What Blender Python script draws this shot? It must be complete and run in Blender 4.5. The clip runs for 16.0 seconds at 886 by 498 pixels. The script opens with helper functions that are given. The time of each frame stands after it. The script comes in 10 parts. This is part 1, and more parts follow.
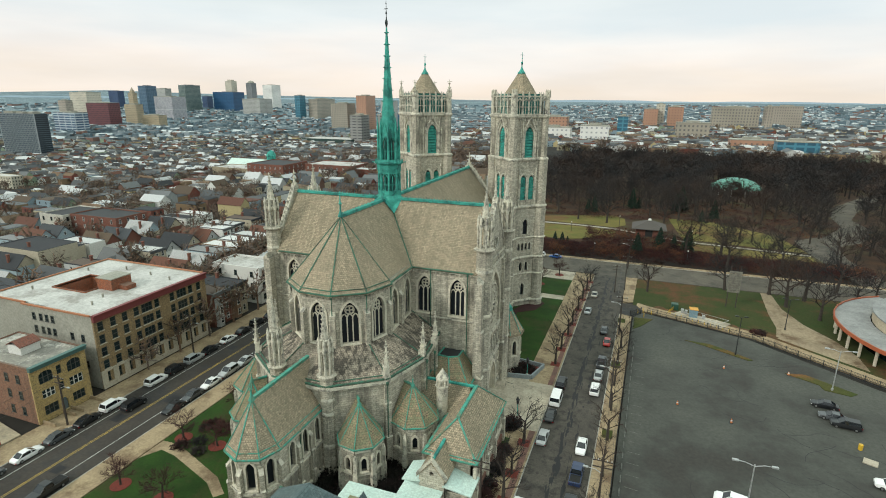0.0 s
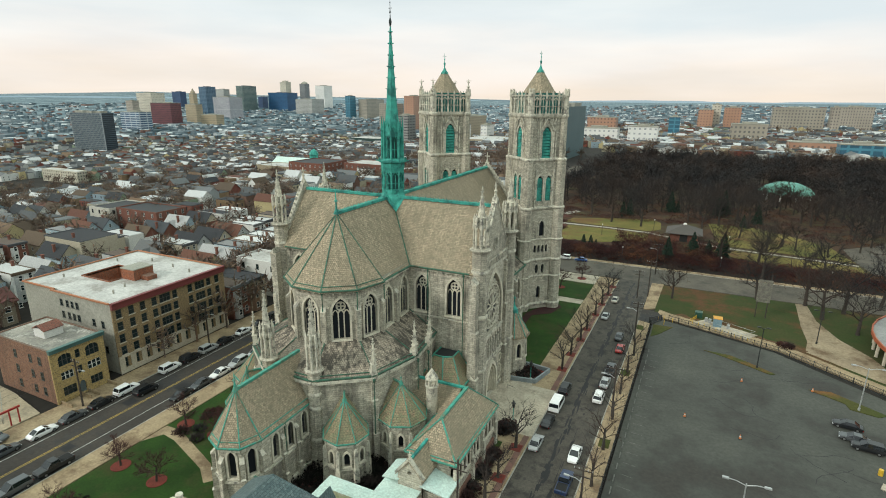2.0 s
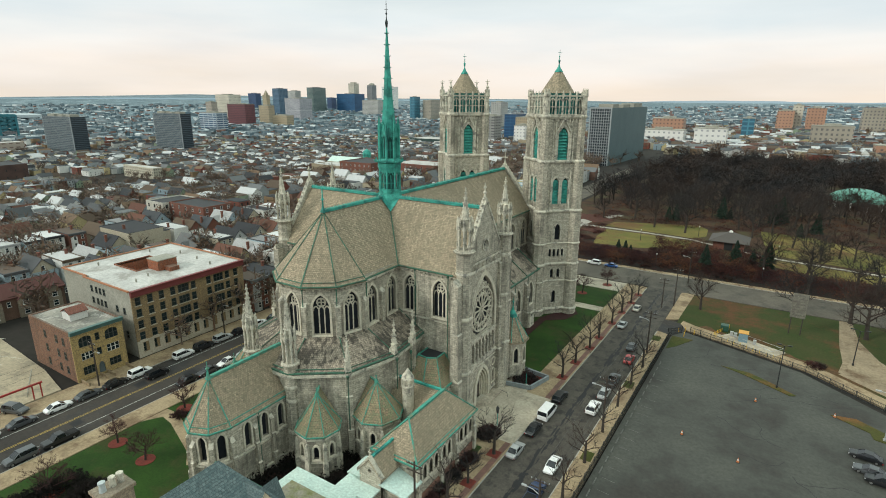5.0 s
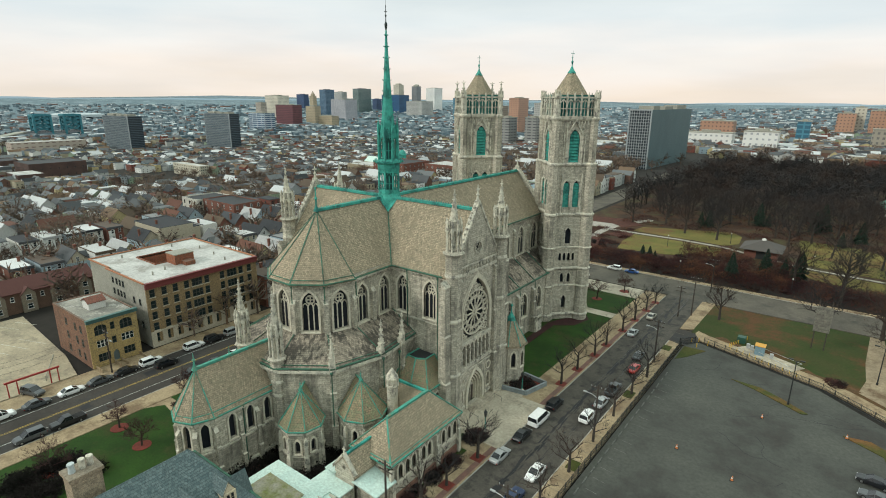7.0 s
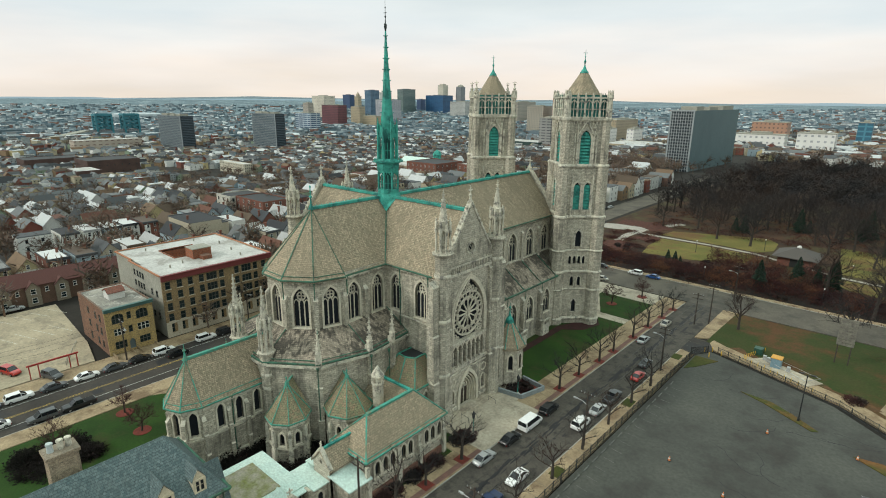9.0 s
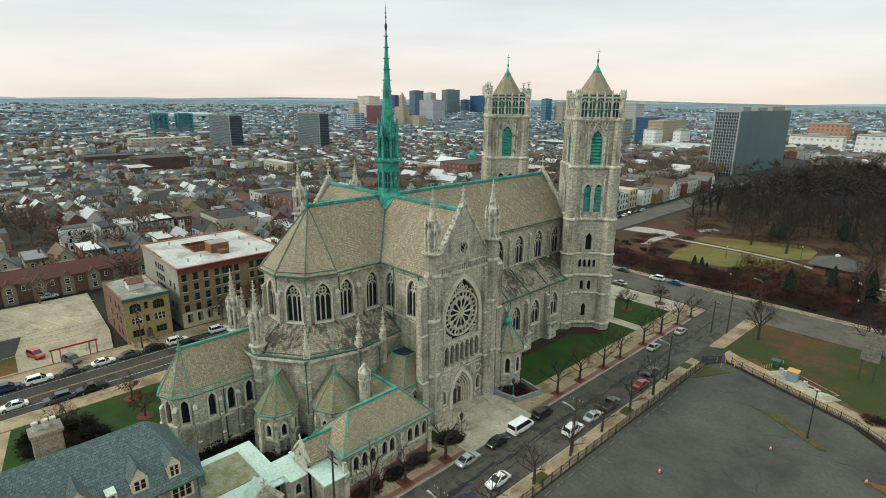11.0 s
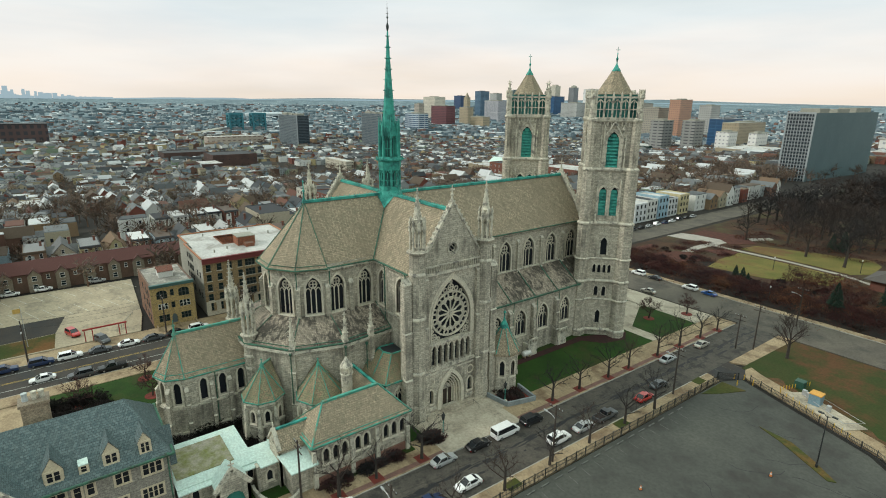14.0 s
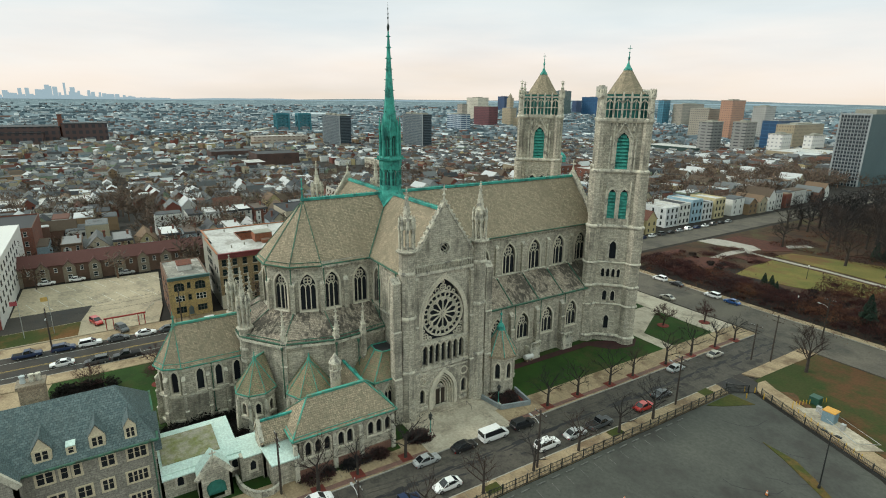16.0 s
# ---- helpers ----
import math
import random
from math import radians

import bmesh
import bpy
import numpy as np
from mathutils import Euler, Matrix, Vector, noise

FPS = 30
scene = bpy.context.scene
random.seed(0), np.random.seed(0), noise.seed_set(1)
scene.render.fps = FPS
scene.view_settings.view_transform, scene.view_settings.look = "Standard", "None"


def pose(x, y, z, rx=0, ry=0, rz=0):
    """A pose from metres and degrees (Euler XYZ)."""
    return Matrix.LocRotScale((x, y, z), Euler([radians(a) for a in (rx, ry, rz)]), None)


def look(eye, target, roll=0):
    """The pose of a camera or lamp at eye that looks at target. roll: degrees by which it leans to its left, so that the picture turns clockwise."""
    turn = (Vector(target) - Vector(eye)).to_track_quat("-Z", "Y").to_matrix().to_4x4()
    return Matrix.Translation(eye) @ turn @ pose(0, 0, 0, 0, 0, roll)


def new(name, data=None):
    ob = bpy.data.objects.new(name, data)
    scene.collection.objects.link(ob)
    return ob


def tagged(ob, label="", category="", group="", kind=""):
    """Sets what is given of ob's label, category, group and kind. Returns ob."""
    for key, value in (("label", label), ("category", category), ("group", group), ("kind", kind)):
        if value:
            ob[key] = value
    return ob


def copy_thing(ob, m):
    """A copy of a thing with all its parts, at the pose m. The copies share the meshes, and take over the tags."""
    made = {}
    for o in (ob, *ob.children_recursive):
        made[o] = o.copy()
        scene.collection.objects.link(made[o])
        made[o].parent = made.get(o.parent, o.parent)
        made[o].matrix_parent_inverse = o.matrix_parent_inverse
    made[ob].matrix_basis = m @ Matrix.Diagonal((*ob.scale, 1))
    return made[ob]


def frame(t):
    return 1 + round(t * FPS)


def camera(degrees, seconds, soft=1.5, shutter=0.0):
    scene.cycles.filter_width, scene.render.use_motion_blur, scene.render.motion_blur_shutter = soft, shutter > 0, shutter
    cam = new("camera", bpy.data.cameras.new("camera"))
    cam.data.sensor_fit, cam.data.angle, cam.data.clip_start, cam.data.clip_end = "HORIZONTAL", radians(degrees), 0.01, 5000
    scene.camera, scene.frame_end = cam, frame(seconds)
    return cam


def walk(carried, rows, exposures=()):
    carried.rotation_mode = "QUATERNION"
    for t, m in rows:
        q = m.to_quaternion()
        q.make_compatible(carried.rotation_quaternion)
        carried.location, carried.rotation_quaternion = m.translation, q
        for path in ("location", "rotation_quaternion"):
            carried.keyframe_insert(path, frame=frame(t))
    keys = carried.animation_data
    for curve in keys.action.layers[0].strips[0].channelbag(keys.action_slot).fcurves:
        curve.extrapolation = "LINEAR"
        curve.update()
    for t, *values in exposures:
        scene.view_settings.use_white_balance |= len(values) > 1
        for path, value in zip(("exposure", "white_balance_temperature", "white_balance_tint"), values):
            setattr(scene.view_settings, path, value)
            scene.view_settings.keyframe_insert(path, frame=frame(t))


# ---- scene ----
cam = camera(79.4, 16.0, soft=1.0)
PATH = [
    (0, (45.41, -94.456, 57.579), (44.756, -92.645, 57.037), 0.5),
    (0.5, (47.457, -93.601, 57.533), (46.764, -91.805, 56.99), 0.5),
    (1, (49.457, -92.681, 57.469), (48.722, -90.901, 56.926), 0.5),
    (1.5, (51.413, -91.751, 57.406), (50.638, -89.988, 56.864), 0.5),
    (2, (53.351, -90.755, 57.357), (52.537, -89.01, 56.815), 0.5),
    (2.5, (55.298, -89.759, 57.329), (54.448, -88.032, 56.787), 0.5),
    (3, (57.295, -88.738, 57.336), (56.412, -87.027, 56.795), 0.5),
    (3.5, (59.243, -87.655, 57.332), (58.329, -85.961, 56.791), 0.4),
    (4, (61.139, -86.522, 57.341), (60.19, -84.846, 56.8), 0.4),
    (6.5, (70.469, -80.38, 57.472), (69.354, -78.81, 56.933), 0.4),
    (7, (72.256, -79.092, 57.487), (71.109, -77.544, 56.949), 0.5),
    (7.5, (74.038, -77.752, 57.512), (72.86, -76.228, 56.973), 0.5),
    (8, (75.86, -76.387, 57.55), (74.65, -74.888, 57.012), 0.5),
    (8.5, (77.593, -75.017, 57.567), (76.354, -73.543, 57.028), 0.5),
    (9, (79.212, -73.524, 57.544), (77.943, -72.075, 57.006), 0.5),
    (11.5, (87.192, -65.777, 57.458), (85.782, -64.465, 56.92), 0.6),
    (12, (88.649, -64.113, 57.444), (87.213, -62.829, 56.906), 0.7),
    (12.5, (90.077, -62.48, 57.442), (88.615, -61.226, 56.904), 0.7),
    (13, (91.492, -60.827, 57.429), (90.004, -59.603, 56.891), 0.7),
    (13.5, (92.849, -59.092, 57.404), (91.337, -57.898, 56.867), 0.7),
    (14, (94.158, -57.34, 57.383), (92.622, -56.178, 56.845), 0.6),
    (14.5, (95.432, -55.548, 57.362), (93.873, -54.417, 56.824), 0.6),
    (15, (96.7, -53.739, 57.34), (95.118, -52.64, 56.802), 0.6),
    (15.5, (97.9, -51.884, 57.314), (96.297, -50.817, 56.776), 0.6),
    (16, (99.092, -49.991, 57.291), (97.467, -48.957, 56.754), 0.6),
]
walk(cam, [(t, look(eye, target, roll)) for t, eye, target, roll in PATH], exposures=[(0, -0.06), (4, -0.08), (8, -0.11), (16, -0.12)])

# ---- sky and light: a dull, overcast winter afternoon with a warm rim at the horizon ----
SUN_EL, SUN_AZ = radians(32), radians(215)
world = bpy.data.worlds.new("overcast_sky")
scene.world = world
world.use_nodes = True
wn, wl = world.node_tree.nodes, world.node_tree.links
wn.clear()
w_out, w_bg = wn.new("ShaderNodeOutputWorld"), wn.new("ShaderNodeBackground")
w_sky = wn.new("ShaderNodeTexSky")
w_sky.sky_type, w_sky.sun_disc, w_sky.sun_elevation, w_sky.sun_rotation = "NISHITA", False, SUN_EL, SUN_AZ
w_tc, w_sep, w_ramp = wn.new("ShaderNodeTexCoord"), wn.new("ShaderNodeSeparateXYZ"), wn.new("ShaderNodeValToRGB")
w_map, w_noise, w_add = wn.new("ShaderNodeMapping"), wn.new("ShaderNodeTexNoise"), wn.new("ShaderNodeMath")
w_mix, w_dim = wn.new("ShaderNodeMix"), wn.new("ShaderNodeMix")
w_mix.data_type = w_dim.data_type = "RGBA"
w_map.inputs["Scale"].default_value = (1.5, 1.5, 9.0)
w_noise.inputs["Scale"].default_value, w_noise.inputs["Detail"].default_value = 1.6, 6.0
wl.new(w_tc.outputs["Generated"], w_sep.inputs[0])
wl.new(w_tc.outputs["Generated"], w_map.inputs[0])
wl.new(w_map.outputs[0], w_noise.inputs["Vector"])
w_add.operation, w_add.inputs[1].default_value = "MULTIPLY_ADD", 0.15
w_off = wn.new("ShaderNodeMath")
w_off.operation, w_off.inputs[1].default_value = "SUBTRACT", 0.075
wl.new(w_noise.outputs["Fac"], w_add.inputs[0])
wl.new(w_sep.outputs["Z"], w_add.inputs[2])
wl.new(w_add.outputs[0], w_off.inputs[0])
wl.new(w_off.outputs[0], w_ramp.inputs[0])
cr = w_ramp.color_ramp
cr.elements[0].position, cr.elements[0].color = 0.0, (1.01, 0.89, 0.76, 1)
cr.elements[1].position, cr.elements[1].color = 0.045, (1.04, 0.96, 0.88, 1)
for at, col in ((0.085, (1.02, 1.0, 0.96, 1)), (0.14, (0.88, 0.95, 0.96, 1)), (0.24, (0.84, 0.92, 0.90, 1)), (0.5, (1.16, 1.36, 1.27, 1)), (1.0, (1.48, 1.73, 1.60, 1))):
    e = cr.elements.new(at)
    e.color = col
w_dim.inputs[0].default_value = 1.0
w_dim.blend_type = "MULTIPLY"
wl.new(w_sky.outputs[0], w_dim.inputs[6])
w_dim.inputs[7].default_value = (0.10, 0.10, 0.10, 1)
w_mix.inputs[0].default_value = 0.94
wl.new(w_dim.outputs[2], w_mix.inputs[6])
w_map2, w_noise2, w_cl, w_mul = wn.new("ShaderNodeMapping"), wn.new("ShaderNodeTexNoise"), wn.new("ShaderNodeValToRGB"), wn.new("ShaderNodeMix")
w_map2.inputs["Scale"].default_value = (1.1, 1.1, 7.0)
w_noise2.inputs["Scale"].default_value, w_noise2.inputs["Detail"].default_value = 2.6, 7.0
w_cl.color_ramp.elements[0].position, w_cl.color_ramp.elements[0].color = 0.36, (0.935, 0.95, 0.965, 1)
w_cl.color_ramp.elements[1].position, w_cl.color_ramp.elements[1].color = 0.62, (1.04, 1.03, 1.02, 1)
w_mul.data_type, w_mul.blend_type = "RGBA", "MULTIPLY"
w_mul.inputs[0].default_value = 1.0
wl.new(w_tc.outputs["Generated"], w_map2.inputs[0])
wl.new(w_map2.outputs[0], w_noise2.inputs["Vector"])
wl.new(w_noise2.outputs["Fac"], w_cl.inputs[0])
wl.new(w_ramp.outputs[0], w_mul.inputs[6])
wl.new(w_cl.outputs[0], w_mul.inputs[7])
wl.new(w_mul.outputs[2], w_mix.inputs[7])
wl.new(w_mix.outputs[2], w_bg.inputs[0])
w_bg.inputs[1].default_value = 1.0
wl.new(w_bg.outputs[0], w_out.inputs[0])

sun = new("sun", bpy.data.lights.new("sun", "SUN"))
sun.data.energy, sun.data.angle, sun.data.color = 1.95, radians(12), (1.0, 0.97, 0.88)
sun.matrix_world = look((0, 0, 0), (-math.sin(SUN_AZ) * math.cos(SUN_EL), -math.cos(SUN_AZ) * math.cos(SUN_EL), -math.sin(SUN_EL)))

# ---- materials ----
def material(name, rough=0.8, metal=0.0, spec=0.3):
    m = bpy.data.materials.new(name)
    m.use_nodes = True
    b = m.node_tree.nodes["Principled BSDF"]
    b.inputs["Roughness"].default_value, b.inputs["Metallic"].default_value = rough, metal
    b.inputs["Specular IOR Level"].default_value = spec
    return m, m.node_tree.nodes, m.node_tree.links, b


def noise_node(n, l, vec, scale, detail=4.0, rough=0.55):
    t = n.new("ShaderNodeTexNoise")
    t.inputs["Scale"].default_value, t.inputs["Detail"].default_value, t.inputs["Roughness"].default_value = scale, detail, rough
    l.new(vec, t.inputs["Vector"])
    return t.outputs["Fac"]


def ramp_node(n, l, fac, stops):
    r = n.new("ShaderNodeValToRGB")
    while len(r.color_ramp.elements) < len(stops):
        r.color_ramp.elements.new(0.5)
    for e, (at, col) in zip(r.color_ramp.elements, stops):
        e.position, e.color = at, (*col, 1)
    l.new(fac, r.inputs[0])
    return r.outputs[0]


def mix_node(n, l, fac, a, b, how="MIX"):
    m = n.new("ShaderNodeMix")
    m.data_type, m.blend_type = "RGBA", how
    for sock, val in ((m.inputs[0], fac), (m.inputs[6], a), (m.inputs[7], b)):
        if isinstance(val, (int, float)):
            sock.default_value = val
        elif isinstance(val, tuple):
            sock.default_value = (*val, 1)
        else:
            l.new(val, sock)
    return m.outputs[2]


def bump_node(n, l, height, b, strength=0.3, dist=0.05):
    k = n.new("ShaderNodeBump")
    k.inputs["Strength"].default_value, k.inputs["Distance"].default_value = strength, dist
    l.new(height, k.inputs["Height"])
    l.new(k.outputs[0], b.inputs["Normal"])


def place(n):
    return n.new("ShaderNodeNewGeometry").outputs["Position"]


def wall_coords(n, l, up=1.0):
    """Metres along a wall or slope and metres up it, whatever way it faces."""
    g = n.new("ShaderNodeNewGeometry")
    c, d = n.new("ShaderNodeVectorMath"), n.new("ShaderNodeVectorMath")
    c.operation, d.operation = "CROSS_PRODUCT", "DOT_PRODUCT"
    c.inputs[1].default_value = (0, 0, 1)
    l.new(g.outputs["True Normal"], c.inputs[0])
    nn = n.new("ShaderNodeVectorMath")
    nn.operation = "NORMALIZE"
    l.new(c.outputs[0], nn.inputs[0])
    l.new(nn.outputs[0], d.inputs[0])
    l.new(g.outputs["Position"], d.inputs[1])
    s, k, u = n.new("ShaderNodeSeparateXYZ"), n.new("ShaderNodeCombineXYZ"), n.new("ShaderNodeMath")
    u.operation, u.inputs[1].default_value = "MULTIPLY", up
    l.new(g.outputs["Position"], s.inputs[0])
    l.new(s.outputs["Z"], u.inputs[0])
    l.new(d.outputs["Value"], k.inputs[0])
    l.new(u.outputs[0], k.inputs[1])
    return k.outputs[0], g.outputs["Position"]


def bricks(n, l, vec, a, b, mortar, w, h, gap, bias=0.0):
    t = n.new("ShaderNodeTexBrick")
    for k, v in (("Color1", (*a, 1)), ("Color2", (*b, 1)), ("Mortar", (*mortar, 1)), ("Scale", 1.0), ("Mortar Size", gap), ("Mortar Smooth", 0.3), ("Bias", bias), ("Brick Width", w), ("Row Height", h)):
        t.inputs[k].default_value = v
    l.new(vec, t.inputs["Vector"])
    return t.outputs["Color"], t.outputs["Fac"]


def masonry(name, a, b, mortar, w, h, gap=0.02, stain=(0.06, 0.055, 0.05), stain_amount=0.5, rough=0.9, tone=0.25, up=1.0, bump=0.5, spread=(0.22, 0.42), run=(0.9, 0.10), gritty=0.85):
    m, n, l, bs = material(name, rough, 0, 0.2)
    vec, pos = wall_coords(n, l, up)
    col, fac = bricks(n, l, vec, a, b, mortar, w, h, gap)
    fine = noise_node(n, l, vec, 1.7, 6, 0.65)
    col = mix_node(n, l, tone * 2, col, ramp_node(n, l, fine, ((0.25, (0.35, 0.35, 0.36)), (0.75, (1.0, 0.98, 0.95)))), "MULTIPLY")
    grit = noise_node(n, l, pos, 3.6, 3, 0.8)
    col = mix_node(n, l, gritty, col, ramp_node(n, l, grit, ((0.3, (0.42, 0.42, 0.43)), (0.5, (0.95, 0.95, 0.95)), (0.7, (1.35, 1.34, 1.3)))), "MULTIPLY")
    big = noise_node(n, l, pos, 0.16, 5, 0.6)
    streak = n.new("ShaderNodeMapping")
    streak.inputs["Scale"].default_value = (run[0], run[1], 1)
    l.new(vec, streak.inputs[0])
    runs = noise_node(n, l, streak.outputs[0], 1.0, 5, 0.6)
    both = n.new("ShaderNodeMath")
    both.operation = "MULTIPLY"
    l.new(big, both.inputs[0])
    l.new(runs, both.inputs[1])
    mask = ramp_node(n, l, both.outputs[0], ((spread[0], (0, 0, 0)), (spread[1], (stain_amount,) * 3)))
    col = mix_node(n, l, mask, col, stain)
    l.new(col, bs.inputs["Base Color"])
    bump_node(n, l, fac, bs, -bump, 0.03)
    return m


def mottled(name, a, b, scale=0.5, fine=6.0, rough=0.85, metal=0.0, spec=0.3, bump=0.2, c=None, patch=0.08):
    """Two tones in large patches with a finer grain over them."""
    m, n, l, bs = material(name, rough, metal, spec)
    pos = place(n)
    big, grain = noise_node(n, l, pos, scale, 5), noise_node(n, l, pos, fine, 5, 0.65)
    col = mix_node(n, l, ramp_node(n, l, big, ((0.35, (0, 0, 0)), (0.65, (1, 1, 1)))), a, b)
    if c:
        third = noise_node(n, l, pos, patch, 6, 0.7)
        col = mix_node(n, l, ramp_node(n, l, third, ((0.5, (0, 0, 0)), (0.62, (1, 1, 1)))), col, c)
    col = mix_node(n, l, 0.6, col, ramp_node(n, l, grain, ((0.3, (0.55, 0.55, 0.55)), (0.7, (1.25, 1.25, 1.25)))), "MULTIPLY")
    l.new(col, bs.inputs["Base Color"])
    bump_node(n, l, grain, bs, bump, 0.03)
    return m


def varied(name, stops, rough=0.8, island=True, spec=0.3, grain=3.0):
    """A colour for each piece: by island of a joined mesh, or by object."""
    m, n, l, bs = material(name, rough, 0, spec)
    src = n.new("ShaderNodeNewGeometry").outputs["Random Per Island"] if island else n.new("ShaderNodeObjectInfo").outputs["Random"]
    col = ramp_node(n, l, src, stops)
    n["Color Ramp"].color_ramp.interpolation = "CONSTANT" if len(stops) > 3 else "LINEAR"
    f = noise_node(n, l, place(n), grain, 4)
    col = mix_node(n, l, 0.5, col, ramp_node(n, l, f, ((0.3, (0.6, 0.6, 0.6)), (0.7, (1.2, 1.2, 1.2)))), "MULTIPLY")
    l.new(col, bs.inputs["Base Color"])
    return m


def plain(name, col, rough=0.6, metal=0.0, spec=0.4, grain=4.0, depth=0.35):
    m, n, l, bs = material(name, rough, metal, spec)
    f = noise_node(n, l, place(n), grain, 5)
    l.new(mix_node(n, l, depth, col, ramp_node(n, l, f, ((0.3, (0.5, 0.5, 0.5)), (0.7, (1.3, 1.3, 1.3)))), "MULTIPLY"), bs.inputs["Base Color"])
    return m


STONE = masonry("grey_granite_blocks", (0.66, 0.612, 0.495), (0.43, 0.406, 0.335), (0.27, 0.25, 0.205), 0.85, 0.36, 0.020, (0.075, 0.07, 0.060), 0.8, 0.9, 0.30, gritty=0.66)
SURROUND = mottled("clean_limestone_surround", (0.62, 0.57, 0.455), (0.47, 0.438, 0.355), 0.7, 4.0, 0.9, bump=0.2)
RED_PLINTH = mottled("red_sandstone_plinth", (0.22, 0.115, 0.085), (0.16, 0.085, 0.065), 0.5, 4.0, 0.95, bump=0.2)
TRIM = mottled("pale_limestone_trim", (0.61, 0.57, 0.46), (0.41, 0.39, 0.325), 0.6, 4.0, 0.9, bump=0.3, c=(0.20, 0.19, 0.165), patch=0.9)
TILE = masonry("tan_clay_roof_tiles", (0.47, 0.375, 0.265), (0.28, 0.245, 0.172), (0.16, 0.135, 0.098), 0.32, 0.32, 0.028, (0.16, 0.135, 0.095), 0.6, 0.85, 0.2, 1.25, 0.8)
TILE_RED = masonry("mixed_red_and_olive_roof_tiles", (0.35, 0.25, 0.165), (0.235, 0.25, 0.15), (0.13, 0.115, 0.08), 0.42, 0.36, 0.028, (0.10, 0.105, 0.065), 0.6, 0.85, 0.2, 1.25, 0.8)
TILE_WORN = masonry("stained_weathered_roof_tiles", (0.48, 0.41, 0.325), (0.30, 0.258, 0.205), (0.15, 0.13, 0.105), 0.34, 0.30, 0.025, (0.03, 0.028, 0.025), 0.8, 0.85, 0.35, 1.6, 0.8, (0.21, 0.29), (1.5, 0.9))
SLATE = masonry("blue_grey_slates", (0.135, 0.178, 0.182), (0.082, 0.122, 0.128), (0.06, 0.08, 0.085), 0.38, 0.28, 0.022, (0.07, 0.085, 0.08), 0.4, 0.7, 0.12, 1.25, 0.5)
COPPER = mottled("green_verdigris_copper", (0.055, 0.36, 0.29), (0.035, 0.24, 0.20), 1.2, 7.0, 0.7, 0.0, 0.3, 0.2, (0.02, 0.13, 0.115), 0.5)
COPPER_PALE = mottled("pale_washed_copper_sheet", (0.47, 0.60, 0.55), (0.54, 0.66, 0.60), 0.6, 3.0, 0.7, 0.0, 0.3, 0.1)
GLASS_DARK = plain("dark_leaded_glass", (0.012, 0.015, 0.02), 0.3, 0, 0.2, 1.5)
BLACK_ROOF = plain("black_tar_roof", (0.02, 0.021, 0.024), 0.7)
ASPHALT = mottled("worn_asphalt_road", (0.055, 0.047, 0.040), (0.036, 0.031, 0.027), 0.12, 2.5, 0.9, bump=0.2, c=(0.036, 0.036, 0.036), patch=0.10)
ROAD_WORN = mottled("brown_grey_worn_asphalt", (0.088, 0.078, 0.064), (0.062, 0.055, 0.047), 0.25, 3.0, 0.9, bump=0.2, c=(0.038, 0.035, 0.031), patch=0.35)
ROAD_PALE = mottled("pale_tan_worn_asphalt", (0.115, 0.10, 0.078), (0.085, 0.074, 0.06), 0.15, 2.5, 0.9, bump=0.2, c=(0.06, 0.054, 0.046), patch=0.08)
LOT_MAT = mottled("patched_asphalt_car_park", (0.076, 0.077, 0.065), (0.046, 0.048, 0.043), 0.05, 1.6, 0.85, bump=0.15, c=(0.042, 0.039, 0.034), patch=0.05)
GRASS = mottled("winter_lawn", (0.021, 0.056, 0.006), (0.013, 0.036, 0.004), 0.15, 3.0, 1.0, bump=0.4, c=(0.034, 0.042, 0.010), patch=0.12)
GRASS_DRY = mottled("dry_yellow_green_grass", (0.038, 0.053, 0.010), (0.072, 0.062, 0.016), 0.10, 2.0, 1.0, bump=0.4, c=(0.145, 0.068, 0.022), patch=0.05)
CONCRETE = mottled("weathered_concrete_paving", (0.36, 0.275, 0.17), (0.25, 0.185, 0.115), 0.25, 2.5, 0.95, bump=0.15, c=(0.17, 0.115, 0.07), patch=0.16)
PALE_CONCRETE = mottled("pale_concrete_forecourt", (0.46, 0.405, 0.315), (0.36, 0.315, 0.245), 0.2, 2.0, 0.95, bump=0.1, c=(0.25, 0.215, 0.165), patch=0.15)
LEAVES_GROUND = mottled("leaf_litter_ground", (0.030, 0.017, 0.011), (0.062, 0.030, 0.014), 0.12, 2.0, 1.0, bump=0.4, c=(0.055, 0.046, 0.018), patch=0.05)
CITY_GROUND = mottled("distant_city_ground", (0.024, 0.020, 0.016), (0.016, 0.014, 0.012), 0.03, 0.4, 1.0, bump=0.1, c=(0.036, 0.032, 0.028), patch=0.012)


